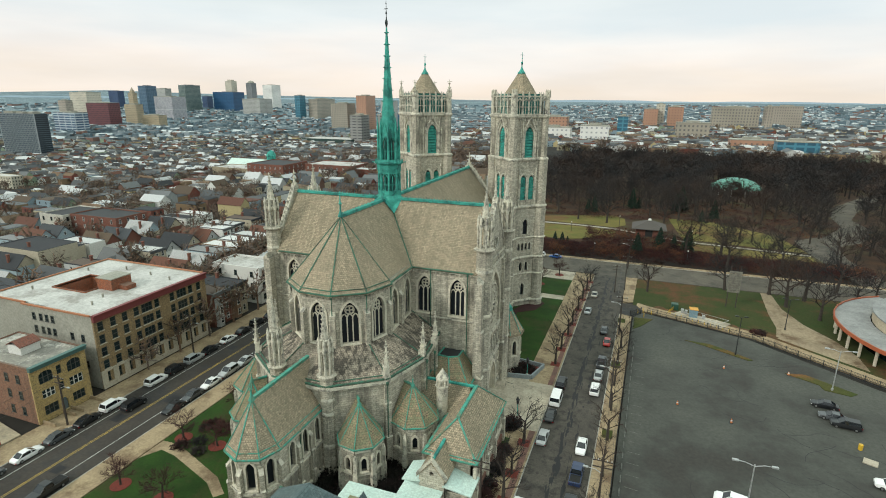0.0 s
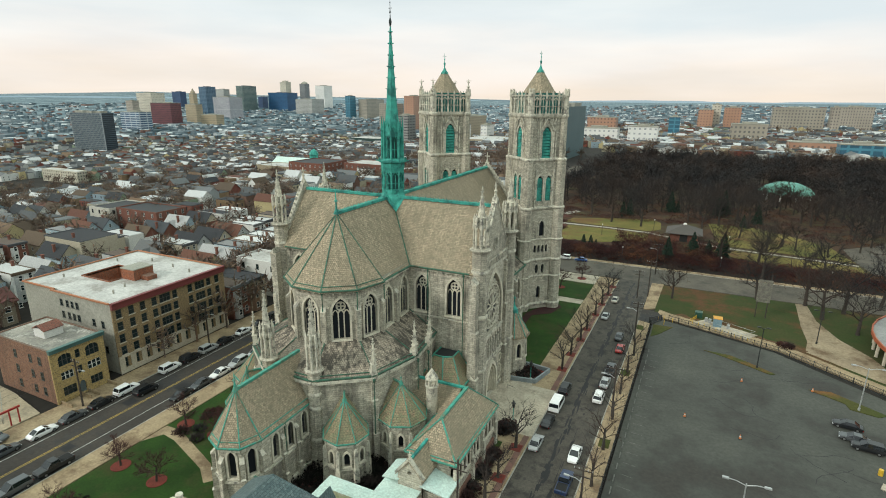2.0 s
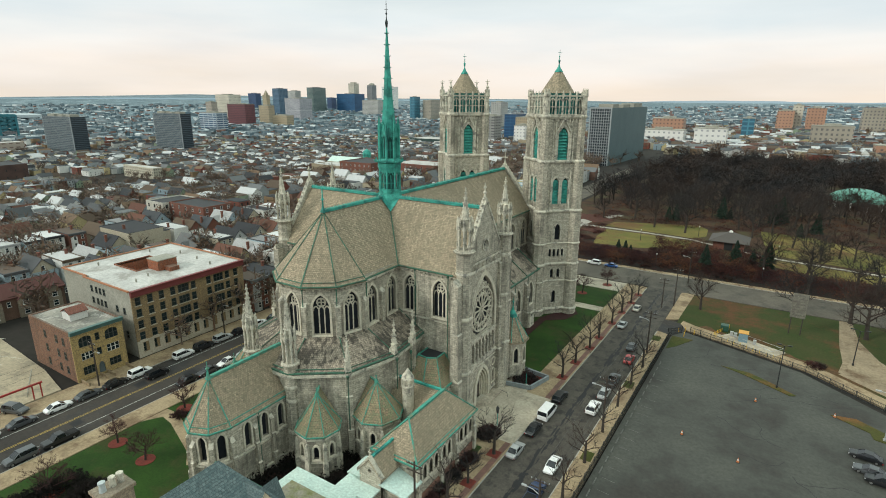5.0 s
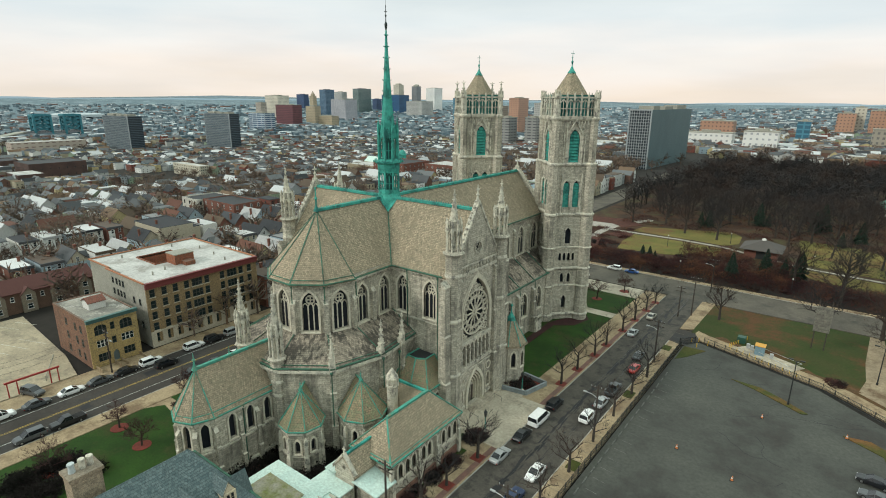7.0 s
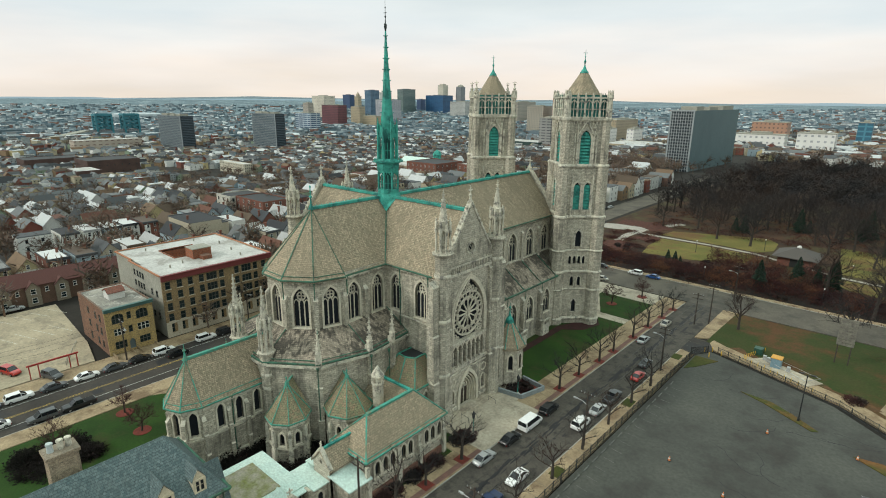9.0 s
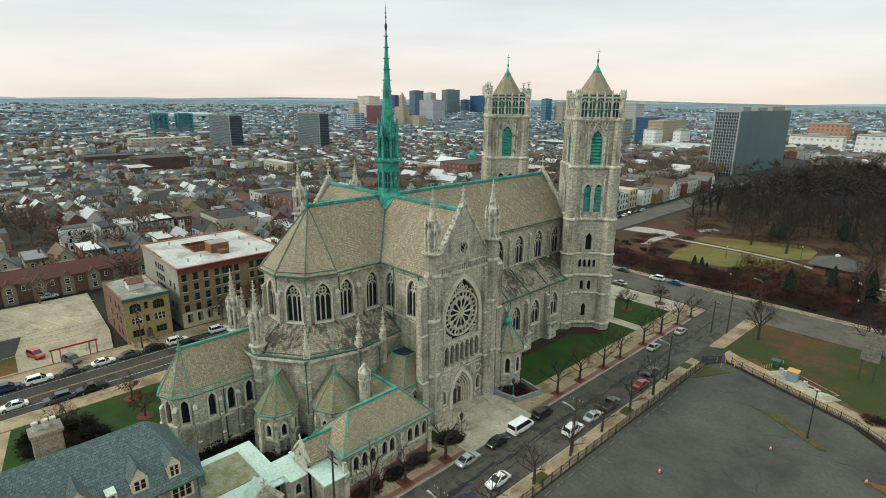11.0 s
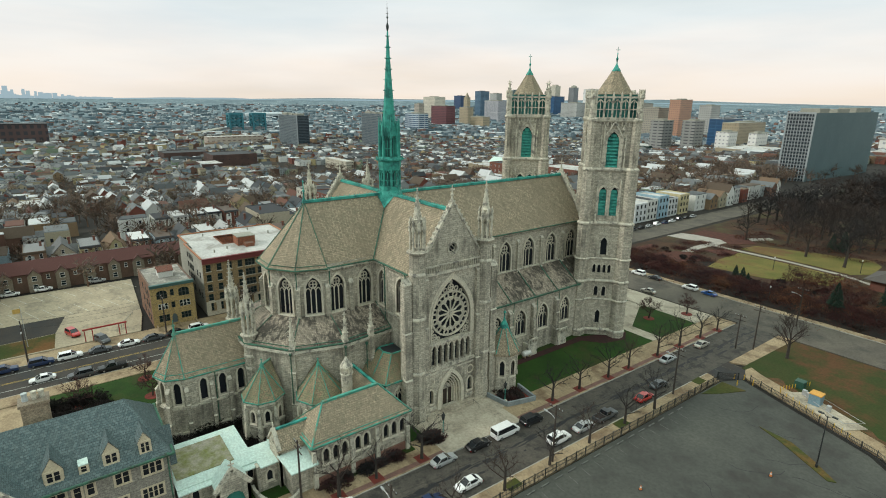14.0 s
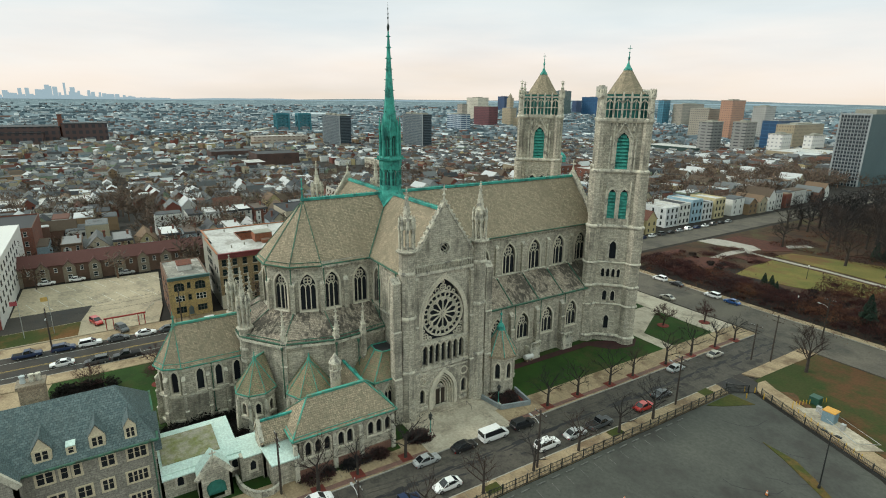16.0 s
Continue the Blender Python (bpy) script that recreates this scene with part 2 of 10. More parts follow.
def far_ground_haze(m):
    """Beyond the near quarters haze is painted in: pale blue-grey over marsh and paved plain."""
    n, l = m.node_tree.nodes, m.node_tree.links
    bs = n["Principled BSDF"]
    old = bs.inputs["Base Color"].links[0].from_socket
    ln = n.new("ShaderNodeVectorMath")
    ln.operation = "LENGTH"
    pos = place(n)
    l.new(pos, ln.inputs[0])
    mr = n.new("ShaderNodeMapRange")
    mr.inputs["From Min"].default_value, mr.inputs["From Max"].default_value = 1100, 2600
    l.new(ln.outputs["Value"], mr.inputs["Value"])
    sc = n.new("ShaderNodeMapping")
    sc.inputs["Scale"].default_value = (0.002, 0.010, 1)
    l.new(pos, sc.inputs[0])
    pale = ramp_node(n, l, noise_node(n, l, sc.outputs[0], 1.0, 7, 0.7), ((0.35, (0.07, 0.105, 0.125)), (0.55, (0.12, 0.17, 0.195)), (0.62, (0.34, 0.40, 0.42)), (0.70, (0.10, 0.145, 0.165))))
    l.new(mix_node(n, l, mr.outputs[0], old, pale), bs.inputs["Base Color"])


far_ground_haze(CITY_GROUND)
COPPER_MIX = mottled("worn_green_copper_flashing", (0.06, 0.32, 0.25), (0.07, 0.22, 0.16), 1.2, 7.0, 0.75, 0.0, 0.3, 0.2, (0.15, 0.17, 0.11), 0.55)
COPPER_DULL = mottled("dull_brown_green_copper", (0.055, 0.17, 0.115), (0.06, 0.12, 0.085), 1.5, 6.0, 0.75, 0.0, 0.3, 0.2, (0.05, 0.07, 0.05), 0.6)
EARTH = mottled("dark_planting_earth", (0.010, 0.008, 0.006), (0.016, 0.011, 0.008), 0.5, 4.0, 1.0, bump=0.5)

# ---- mesh helpers ----
class Solid:
    """Faces gathered into one mesh."""

    def __init__(self):
        self.v, self.f = [], []

    def add(self, verts, faces):
        k = len(self.v)
        self.v.extend(tuple(p) for p in verts)
        self.f.extend(tuple(i + k for i in f) for f in faces)
        return self

    def box(self, x0, y0, z0, x1, y1, z1):
        return self.prism([(x0, y0), (x1, y0), (x1, y1), (x0, y1)], z0, z1)

    def prism(self, poly, z0, z1):
        n = len(poly)
        v = [(x, y, z0) for x, y in poly] + [(x, y, z1) for x, y in poly]
        return self.add(v, [tuple(range(n))[::-1], tuple(range(n, 2 * n))] + [(i, (i + 1) % n, (i + 1) % n + n, i + n) for i in range(n)])

    def loft(self, rings, cap=True):
        n = len(rings[0])
        v = [p for r in rings for p in r]
        f = [(a * n + i, a * n + (i + 1) % n, (a + 1) * n + (i + 1) % n, (a + 1) * n + i) for a in range(len(rings) - 1) for i in range(n)]
        if cap:
            f += [tuple(range(n))[::-1], tuple(range((len(rings) - 1) * n, len(rings) * n))]
        return self.add(v, f)

    def turned(self, x, y, profile, n=8, rot=0.0):
        """A shape with n sides round an upright axis: profile rows of height and radius."""
        return self.loft([ring(x, y, z, max(r, 0.004), n, rot) for z, r in profile])

    def bar(self, p, q, w, d=None):
        p, q = Vector(p), Vector(q)
        a = (q - p).normalized()
        s = a.cross(Vector((0, 0, 1)))
        s = s.normalized() if s.length > 1e-4 else Vector((1, 0, 0))
        t = s.cross(a).normalized()
        s, t = s * w / 2, t * (d or w) / 2
        return self.loft([[p - s - t, p + s - t, p + s + t, p - s + t], [q - s - t, q + s - t, q + s + t, q - s + t]])

    def tube(self, pts, radii, n=5):
        rings = []
        for i, p in enumerate(pts):
            p = Vector(p)
            a = (Vector(pts[min(i + 1, len(pts) - 1)]) - Vector(pts[max(i - 1, 0)])).normalized()
            s = a.orthogonal().normalized()
            t = a.cross(s)
            rings.append([p + (s * math.cos(6.2832 * k / n) + t * math.sin(6.2832 * k / n)) * radii[i] for k in range(n)])
        return self.loft(rings)

    def slab(self, pts, thick):
        """A sheet with thickness straight down, from its top outline."""
        n = len(pts)
        v = [tuple(p) for p in pts] + [(p[0], p[1], p[2] - thick) for p in pts]
        return self.add(v, [tuple(range(n)), tuple(range(n, 2 * n))[::-1]] + [(i, i + n, (i + 1) % n + n, (i + 1) % n) for i in range(n)])

    def gable(self, x0, y0, x1, y1, z, rise, over=0.3, thick=0.25, along="y"):
        """A saddle roof with thickness over a rectangle."""
        if along == "y":
            m = (x0 + x1) / 2
            k = rise / ((x1 - x0) / 2)
            a, b = y0 - over, y1 + over
            sec = [(x0 - over, z - k * over), (m, z + rise), (x1 + over, z - k * over), (x1 + over, z - k * over - thick), (m, z + rise - thick), (x0 - over, z - k * over - thick)]
            r = [[(x, yy, zz) for x, zz in sec] for yy in (a, b)]
        else:
            m = (y0 + y1) / 2
            k = rise / ((y1 - y0) / 2)
            a, b = x0 - over, x1 + over
            sec = [(y0 - over, z - k * over), (m, z + rise), (y1 + over, z - k * over), (y1 + over, z - k * over - thick), (m, z + rise - thick), (y0 - over, z - k * over - thick)]
            r = [[(xx, y, zz) for y, zz in sec] for xx in (a, b)]
        n = 6
        return self.add(r[0] + r[1], [(i, i + n, (i + 1) % n + n, (i + 1) % n) for i in range(n)] + [(0, 1, 4, 5), (1, 2, 3, 4), (5 + n, 4 + n, 1 + n, n), (4 + n, 3 + n, 2 + n, 1 + n)])

    def mesh(self, name, mat, smooth=False):
        me = bpy.data.meshes.new(name)
        me.from_pydata(self.v, [], self.f)
        me.materials.append(mat)
        if smooth:
            me.polygons.foreach_set("use_smooth", [True] * len(me.polygons))
        me.update()
        b = bmesh.new()
        b.from_mesh(me)
        bmesh.ops.recalc_face_normals(b, faces=b.faces)
        b.to_mesh(me)
        b.free()
        return me


def ring(x, y, z, r, n=8, rot=0.0):
    return [(x + r * math.cos(rot + 6.283185 * i / n), y + r * math.sin(rot + 6.283185 * i / n), z) for i in range(n)]


def part(name, solid, mat, parent=None, label="", smooth=False):
    ob = new(name, solid if isinstance(solid, bpy.types.Mesh) else solid.mesh(name, mat, smooth))
    if parent:
        ob.parent = parent
    if label:
        ob["label"] = label
    return ob


def thing(name, label, category, group="", kind="", at=None):
    ob = new(name)
    if at is not None:
        ob.matrix_world = at
    return tagged(ob, label, category, group, kind)


def structure(name, solid, mat, label, category):
    return tagged(part(name, solid, mat), label, category, "", "structure")

# ---- ground, streets, lawns ----
def sheet(name, poly, z, mat, label, category, depth=0.3):
    return structure(name, Solid().prism(poly, z - depth, z), mat, label, category)


def smooth(t):
    t = min(max(t, 0.0), 1.0)
    return t * t * (3 - 2 * t)


def gz(x, y):
    """Height of the land: level round the church, falling to the river plain in the east, rising to far hills."""
    low = -0.30 - 42.0 * smooth((-85 - x) / 560) - 8.0 * smooth((y - 260) / 500)
    r = math.hypot(x, y)
    return low + (44.0 - low) * max(0.0, (r - 2400) / 2400) ** 1.3


def land():
    xs = [-4700, -4000, -3300, -2700, -2200, -1800, -1500, -1200, -1000, -850, -730, -645] + list(range(-600, -84, 40)) + [-85, 0, 120, 240, 400, 600, 900, 1300, 1800, 2400]
    yy = [-1500, -1000, -700, -450, -250, -100, 0, 100, 180, 260, 340, 420, 500, 600, 700, 760, 900, 1200, 1500, 1800, 2100, 2500, 3000, 3500, 4000, 4700]
    s = Solid()
    s.add([(x, y, gz(x, y)) for y in yy for x in xs], [(j * len(xs) + i, j * len(xs) + i + 1, (j + 1) * len(xs) + i + 1, (j + 1) * len(xs) + i) for j in range(len(yy) - 1) for i in range(len(xs) - 1)])
    return s


structure("ground", land(), CITY_GROUND, "dull brown and grey city ground reaching the horizon, tinted with haze far off", "ground")
RS = 0.022  # lean of the side street against the church's axis


def rx(x, y):
    return x + RS * y


def street_strip(x0, x1, y0, y1):
    return [(rx(x0, y0), y0), (rx(x1, y0), y0), (rx(x1, y1), y1), (rx(x0, y1), y1)]


sheet("road_side", street_strip(33.6, 43.6, -140, 88), -0.14, ROAD_WORN, "grey worn asphalt side street with dark patches", "road")
sheet("road_avenue", [(-46, -400), (-32, -400), (-32, 87.7), (-46, 87.7)], -0.14, ASPHALT, "grey asphalt avenue with yellow centre lines", "road")
sheet("road_park", [(-46, 400), (-46, 88), (240, 88), (240, 104), (-10, 104), (-32, 110), (-32, 400)], -0.14, ROAD_PALE, "grey asphalt street beside the park", "road")
sheet("car_park", [(rx(47.2, -140), -140), (170, -140), (170, -20), (97, 30), (76, 47.5), (50, 57), (rx(47.2, 52), 52)], -0.10, LOT_MAT, "large patched dark asphalt car park", "car park")
# the church's block: paving with kerb, lawns
sheet("pavement", street_strip(27.2, 33.45, -140, 87), 0.0, CONCRETE, "tan concrete pavement along the side street", "pavement")
sheet("pavement_far", street_strip(43.75, 46.9, -140, 53.3), 0.0, CONCRETE, "tan concrete pavement by the car park fence", "pavement")
sheet("pavement_avenue", [(-31.85, -400), (-27.5, -400), (-27.5, 86), (-31.85, 86)], 0.0, CONCRETE, "tan concrete pavement along the avenue", "pavement")
sheet("pavement_opposite", [(-51.5, -400), (-46.15, -400), (-46.15, 87), (-51.5, 87)], 0.0, CONCRETE, "tan concrete pavement before the apartment houses", "pavement")
sheet("pavement_front", [(-27.3, 78), (rx(27.15, 78), 78), (rx(27.15, 87), 87), (-27.3, 87)], 0.0, PALE_CONCRETE, "pale concrete forecourt before the towers", "pavement")
sheet("pavement_park", [(-30, 104.15), (240, 104.15), (240, 106.6), (-24, 106.6), (-28, 112)], 0.0, CONCRETE, "tan concrete pavement along the park", "pavement")
sheet("lawn", [(-27.3, -110), (rx(27.18, -110), -110), (rx(27.18, 77.8), 77.8), (-27.3, 77.8)], -0.02, GRASS, "dark green mown church lawn", "lawn")
sheet("forecourt", [(21.5, -10), (33.2, -10), (33.6, 7.2), (28.4, 7.2), (27.1, 12), (21.5, 12)], 0.03, PALE_CONCRETE, "pale concrete forecourt before the transept door", "pavement")
sheet("walk_path", [(18, 58.5), (28.4, 58.5), (28.5, 62), (20, 62), (13, 76), (13, 77.7), (8, 77.7), (8, 70)], 0.01, PALE_CONCRETE, "pale concrete path across the lawn", "path")
sheet("field", [(48.2, 87.2), (rx(46.9, 62), 62), (51.5, 61.5), (77, 51), (97, 36), (170, -15), (240, -15), (240, 87.2)], -0.04, mottled("damp_patchy_grass", (0.024, 0.043, 0.007), (0.040, 0.044, 0.011), 0.12, 2.2, 1.0, bump=0.4, c=(0.085, 0.040, 0.015), patch=0.055), "patchy dull green grass corner plot", "grass")
sheet("park_ground", [(-30, 106.8), (240, 106.8), (420, 500), (-28, 500)], -0.05, LEAVES_GROUND, "park ground of leaf litter and dry grass", "park")
# this near-black sheet puts the deep shade between the chapels into the earth's colour
sheet("apse_bed", [(3.4, -47), (11.4, -49.4), (11.4, -37.9), (18.3, -37.8), (20.1, -31), (20.1, -21.3), (14, -21), (4, -31)], 0.0, EARTH, "planting earth between the chapels, coloured near-black for deep shade", "flower bed", 0.2)

# ---- the cathedral ----
from mathutils.geometry import tessellate_polygon

CATH = thing("cathedral", "grey granite gothic cathedral with tan tile roofs and green copper trim", "cathedral")


def arch_outline(w, h, n=7, b=0.0):
    """A pointed arch, from the foot of its left jamb round; b widens it."""
    w2, hs = w / 2, h - 0.866 * w
    r = w + b
    rise = [(-w2 + r * math.cos(a), hs + r * math.sin(a)) for a in [math.acos(w2 / r) * k / n for k in range(n + 1)]]
    return [(-w2 - b, 0.0), (w2 + b, 0.0)] + rise + [(-x, y) for x, y in rise[-2::-1]]


def round_outline(r, n=20):
    return [(r * math.cos(6.2832 * k / n), r + r * math.sin(6.2832 * k / n)) for k in range(n)]


def wall(s, p, q, z0, z1, holes=(), depth=0.6, top=None):
    """A wall from p to q (its outside on the right of that way), with openings cut through: (along, sill, outline)."""
    p, q = Vector((*p, 0)), Vector((*q, 0))
    d = (q - p)
    length = d.length
    d.normalize()
    out = Vector((d.y, -d.x, 0))

    def at(u, v, k):
        return p + d * u - out * k + Vector((0, 0, v))

    loops = [[(0, z0), (length, z0)] + (list(top) if top else [(length, z1), (0, z1)])]
    for u, sill, o in holes:
        loops.append([(u + x, sill + y) for x, y in o])
    tris = tessellate_polygon([[Vector((x, y, 0)) for x, y in lp] for lp in loops])
    flat = [c for lp in loops for c in lp]
    for k in (0.0, depth):
        s.add([at(u, v, k) for u, v in flat], tris)
    for lp in loops[1:] + [loops[0]]:
        n = len(lp)
        s.add([at(u, v, 0) for u, v in lp] + [at(u, v, depth) for u, v in lp], [(i, (i + 1) % n, (i + 1) % n + n, i + n) for i in range(n)])


def stroke(s, pts, w, d, close=False, y=0.0):
    """Stone bars along a line in the upright plane y."""
    pts = list(pts) + ([pts[0]] if close else [])
    for (a, b), (c, e) in zip(pts, pts[1:]):
        s.bar((a, y, b), (c, y, e), w, d)


KITS = {}


def window_kit(w, h, lights=2, rich=True):
    """Meshes of a traceried lancet: glass, stone bars, hood; local x along the wall, -y outward, z from the sill."""
    key = (w, h, lights, rich)
    if key in KITS:
        return KITS[key]
    glass, bars, hood = Solid(), Solid(), Solid()
    o = arch_outline(w, h)
    n = len(o)
    glass.add([(x, 0.0, z) for x, z in o], [tuple(range(n))])
    hs = h - 0.866 * w
    if lights > 1:
        step = w / lights
        for i in range(1, lights):
            stroke(bars, [(-w / 2 + i * step, 0), (-w / 2 + i * step, hs - 0.1)], 0.2, 0.22)
        for i in range(lights):
            c = -w / 2 + (i + 0.5) * step
            a = arch_outline(step, step * 0.866 + 0.01, 4)
            stroke(bars, [(c + x, hs - step * 0.6 + z) for x, z in a[1:]][0:], 0.17, 0.2)
        if rich:
            r = w * 0.27
            cz = hs + w * 0.33
            for k in range(4):
                cx, dz = r * 0.52 * math.cos(math.pi / 4 + k * math.pi / 2), r * 0.52 * math.sin(math.pi / 4 + k * math.pi / 2)
                stroke(bars, [(cx + r * 0.45 * math.cos(6.2832 * j / 7), cz + dz + r * 0.45 * math.sin(6.2832 * j / 7)) for j in range(7)], 0.12, 0.16, True)
            stroke(bars, [(r * math.cos(6.2832 * j / 12), cz + r * math.sin(6.2832 * j / 12)) for j in range(12)], 0.18, 0.2, True)
    b = 0.36 if w > 1.5 else 0.3
    a1, a2 = arch_outline(w, h), arch_outline(w, h, 7, b)
    m = len(a1)
    arch = list(range(1, m)) + [0]
    pts = [(a1[i], a2[i]) for i in arch]
    rows = []
    for (x1, z1), (x2, z2) in pts:
        rows.append([(x1, -0.30, z1), (x1, -0.72, z1), (x2, -0.72, z2), (x2, -0.30, z2)])
    hood.loft([[r for r in row] for row in rows])
    hood.loft([[(-w / 2 - b, -0.35, -0.28), (w / 2 + b, -0.35, -0.28), (w / 2 + b, -0.35, 0.0), (-w / 2 - b, -0.35, 0.0)], [(-w / 2 - b, -0.85, -0.34), (w / 2 + b, -0.85, -0.34), (w / 2 + b, -0.82, -0.12), (-w / 2 - b, -0.82, -0.12)]])
    KITS[key] = (glass.mesh("window_glass", GLASS_DARK), bars.mesh("tracery", SURROUND) if lights > 1 else None, hood.mesh("hood", SURROUND))
    return KITS[key]


def set_window(parent, x, y, z, ang, w, h, lights=2, rich=True, inset=0.45):
    """ang: degrees to which the outside faces, 0 along +x."""
    m = Matrix.Translation((x, y, z)) @ Matrix.Rotation(radians(ang + 90), 4, "Z") @ Matrix.Translation((0, inset, 0))
    for nm, me in zip(("window", "tracery", "hood_mould"), window_kit(w, h, lights, rich)):
        if me:
            ob = part(nm, me, None, parent)
            ob.matrix_basis = m if nm != "hood_mould" else m @ Matrix.Translation((0, 0.55 - inset, 0))


def walled(name, segs, z0, z1, parent=CATH, mat=None, depth=0.6):
    """Walls round an outline; each segment: p, q, windows (share of the way, sill, w, h, lights)."""
    for p, q, wins in segs:
        s = Solid()
        todo = []
        length = math.dist(p, q)
        ang = math.degrees(math.atan2(-(q[0] - p[0]), q[1] - p[1]))
        holes = []
        for f, sill, w, h, lights in wins:
            holes.append((f * length, sill, arch_outline(w, h)))
            todo.append((p[0] + (q[0] - p[0]) * f, p[1] + (q[1] - p[1]) * f, sill, ang, w, h, lights))
        wall(s, p, q, z0, z1, holes, depth)
        ob = part(name, s, mat or STONE, parent)
        for t in todo:
            set_window(ob, *t)
    return ob


TY = -0.6  # the transept's axis
EAVE, RIDGE = 28.6, 38.7
HX = 8.2


def poly_pts(cx, cy, r, a0, step, count):
    return [(cx + r * math.cos(radians(a0 + step * k)), cy + r * math.sin(radians(a0 + step * k))) for k in range(count)]


# main vessel: apse, choir, transepts, nave
apse = poly_pts(0, -18.7, 8.6, 180, 36, 6)
CLEAR_W = (19.5, 2.7, 7.0, 3)
segs = [(a, b, [(0.5, *CLEAR_W)]) for a, b in zip(apse, apse[1:])]
segs += [((8.6, -18.7), (HX, TY - 8), [(0.18, *CLEAR_W), (0.76, *CLEAR_W)]), ((HX, TY - 8), (21.9, TY - 8), [(0.20, *CLEAR_W), (0.66, *CLEAR_W)]),
         ((21.9, TY + 8), (HX, TY + 8), []), ((HX, TY + 8), (HX, 53), [((y - TY - 8) / (45 - TY), 18.95, 3.45, 7.1, 3) for y in (18.2, 25.8, 33.5, 41.3, 48.6)])]
segs += [((-b[0], b[1]), (-a[0], a[1]), w) for a, b, w in ((g[0], g[1], [(1 - x[0], *x[1:]) for x in g[2]]) for g in segs[5:])]
segs += [((HX, 53), (-HX, 53), [])]
vessel = walled("vessel_wall", segs, 0, EAVE)
s = Solid()
# main roofs with thickness: nave, choir with its faceted end, transepts
E2 = 8.75
s.gable(-HX, 0, HX, 52.6, EAVE, RIDGE - EAVE, 0.45, 0.3, "y")
s.gable(-HX, -18.7, HX, 0.4, EAVE, RIDGE - EAVE, 0.45, 0.3, "y")
s.gable(-21.3, TY - 8, 21.3, TY + 8, EAVE, RIDGE - EAVE, 0.45, 0.3, "x")
roof = part("main_roof", s, TILE, CATH, "tan tile roof of nave, choir and transepts")
hips = poly_pts(0, -18.9, 9.2, 180, 36, 6)
s = Solid()
ztop, zlow = RIDGE, EAVE - 0.55
for a, b in zip(hips, hips[1:]):
    s.add([(*a, zlow), (*b, zlow), (0, -18.75, ztop), (*a, zlow - 0.3), (*b, zlow - 0.3), (0, -18.75, ztop - 0.3)], [(0, 1, 2), (5, 4, 3), (0, 3, 4, 1), (1, 4, 5, 2), (2, 5, 3, 0)])
part("apse_roof", s, TILE, CATH, "faceted tan tile roof over the apse")
# copper: ridges, hips, eaves gutters, valley
s = Solid()
for a, b in (((0, -18.7), (0, 52.8)), ((-20.8, TY), (20.8, TY))):
    s.bar((*a, RIDGE + 0.08), (*b, RIDGE + 0.08), 0.75, 0.5)
    k = int(math.dist(a, b) / 0.55)
    for i in range(k):
        f = i / k
        x, y = a[0] + (b[0] - a[0]) * f, a[1] + (b[1] - a[1]) * f
        s.bar((x, y, RIDGE + 0.3), (x, y, RIDGE + 0.62), 0.09)
part("ridge_crest", s, COPPER, CATH, "green copper ridge crest")
s = Solid()
for a in hips[1:-1]:
    s.bar((*a, zlow + 0.05), (0, -18.75, ztop + 0.05), 0.2, 0.12)
for a in (hips[0], hips[-1]):
    s.bar((*a, zlow + 0.05), (0, -18.75, ztop + 0.05), 0.12, 0.1)
for a, b in zip(hips, hips[1:]):
    s.bar((*a, zlow + 0.02), (*b, zlow + 0.02), 0.3, 0.2)
    s.bar((a[0] * .95, -18.9 + (a[1] + 18.9) * .95, zlow + 0.62), (b[0] * .95, -18.9 + (b[1] + 18.9) * .95, zlow + 0.62), 0.12, 0.12)
zg = EAVE - 0.55
for sx in (-1, 1):
    s.bar((sx * E2, -18.8, zg), (sx * E2, TY - 8.5, zg), 0.3, 0.2)
    s.bar((sx * E2, TY + 8.5, zg), (sx * E2, 52.4, zg), 0.3, 0.2)
    for sy in (-1, 1):
        s.bar((sx * 8.6, TY + sy * 8.6, zg), (sx * 20.3, TY + sy * 8.6, zg), 0.3, 0.2)
part("gutter", s, COPPER_DULL, CATH, "dull green copper gutters and hip rolls")
s = Solid()
s.turned(0, -18.8, [(38.6, 0.55), (39.2, 0.3), (39.6, 0.16), (40.6, 0.13), (40.8, 0.32), (41.1, 0.12), (42.4, 0.08), (42.6, 0.2), (42.9, 0.03)], 8)
part("apse_finial", s, COPPER, CATH, "green copper finial")
for sx in (-1, 1):
    for sy in (-1, 1):
        part("valley", Solid().bar((sx * 8.6, TY + sy * 8.6, zg + 0.12), (sx * 0.9, TY + sy * 0.9, RIDGE - 0.95), 0.2, 0.12), COPPER_DULL, CATH, "dull green copper valley")
# cornice under the eaves
for a, b, w in segs:
    s = Solid()
    dx, dy = b[0] - a[0], b[1] - a[1]
    ln = math.hypot(dx, dy)
    ox, oy = dy / ln * 0.18, -dx / ln * 0.18
    s.bar((a[0] + ox, a[1] + oy, EAVE - 0.85), (b[0] + ox, b[1] + oy, EAVE - 0.85), 0.4, 0.4)
    part("string_course", Solid().bar((a[0] + ox, a[1] + oy, 18.75), (b[0] + ox, b[1] + oy, 18.75), 0.4, 0.25), TRIM, CATH)
    k = int(ln / 0.9)
    for i in range(k):
        f = (i + .5) / k
        s.bar((a[0] + dx * f + ox * .5, a[1] + dy * f + oy * .5, EAVE - 1.35), (a[0] + dx * f + ox * 1.7, a[1] + dy * f + oy * 1.7, EAVE - 0.95), 0.28)
    part("cornice", s, TRIM, CATH)

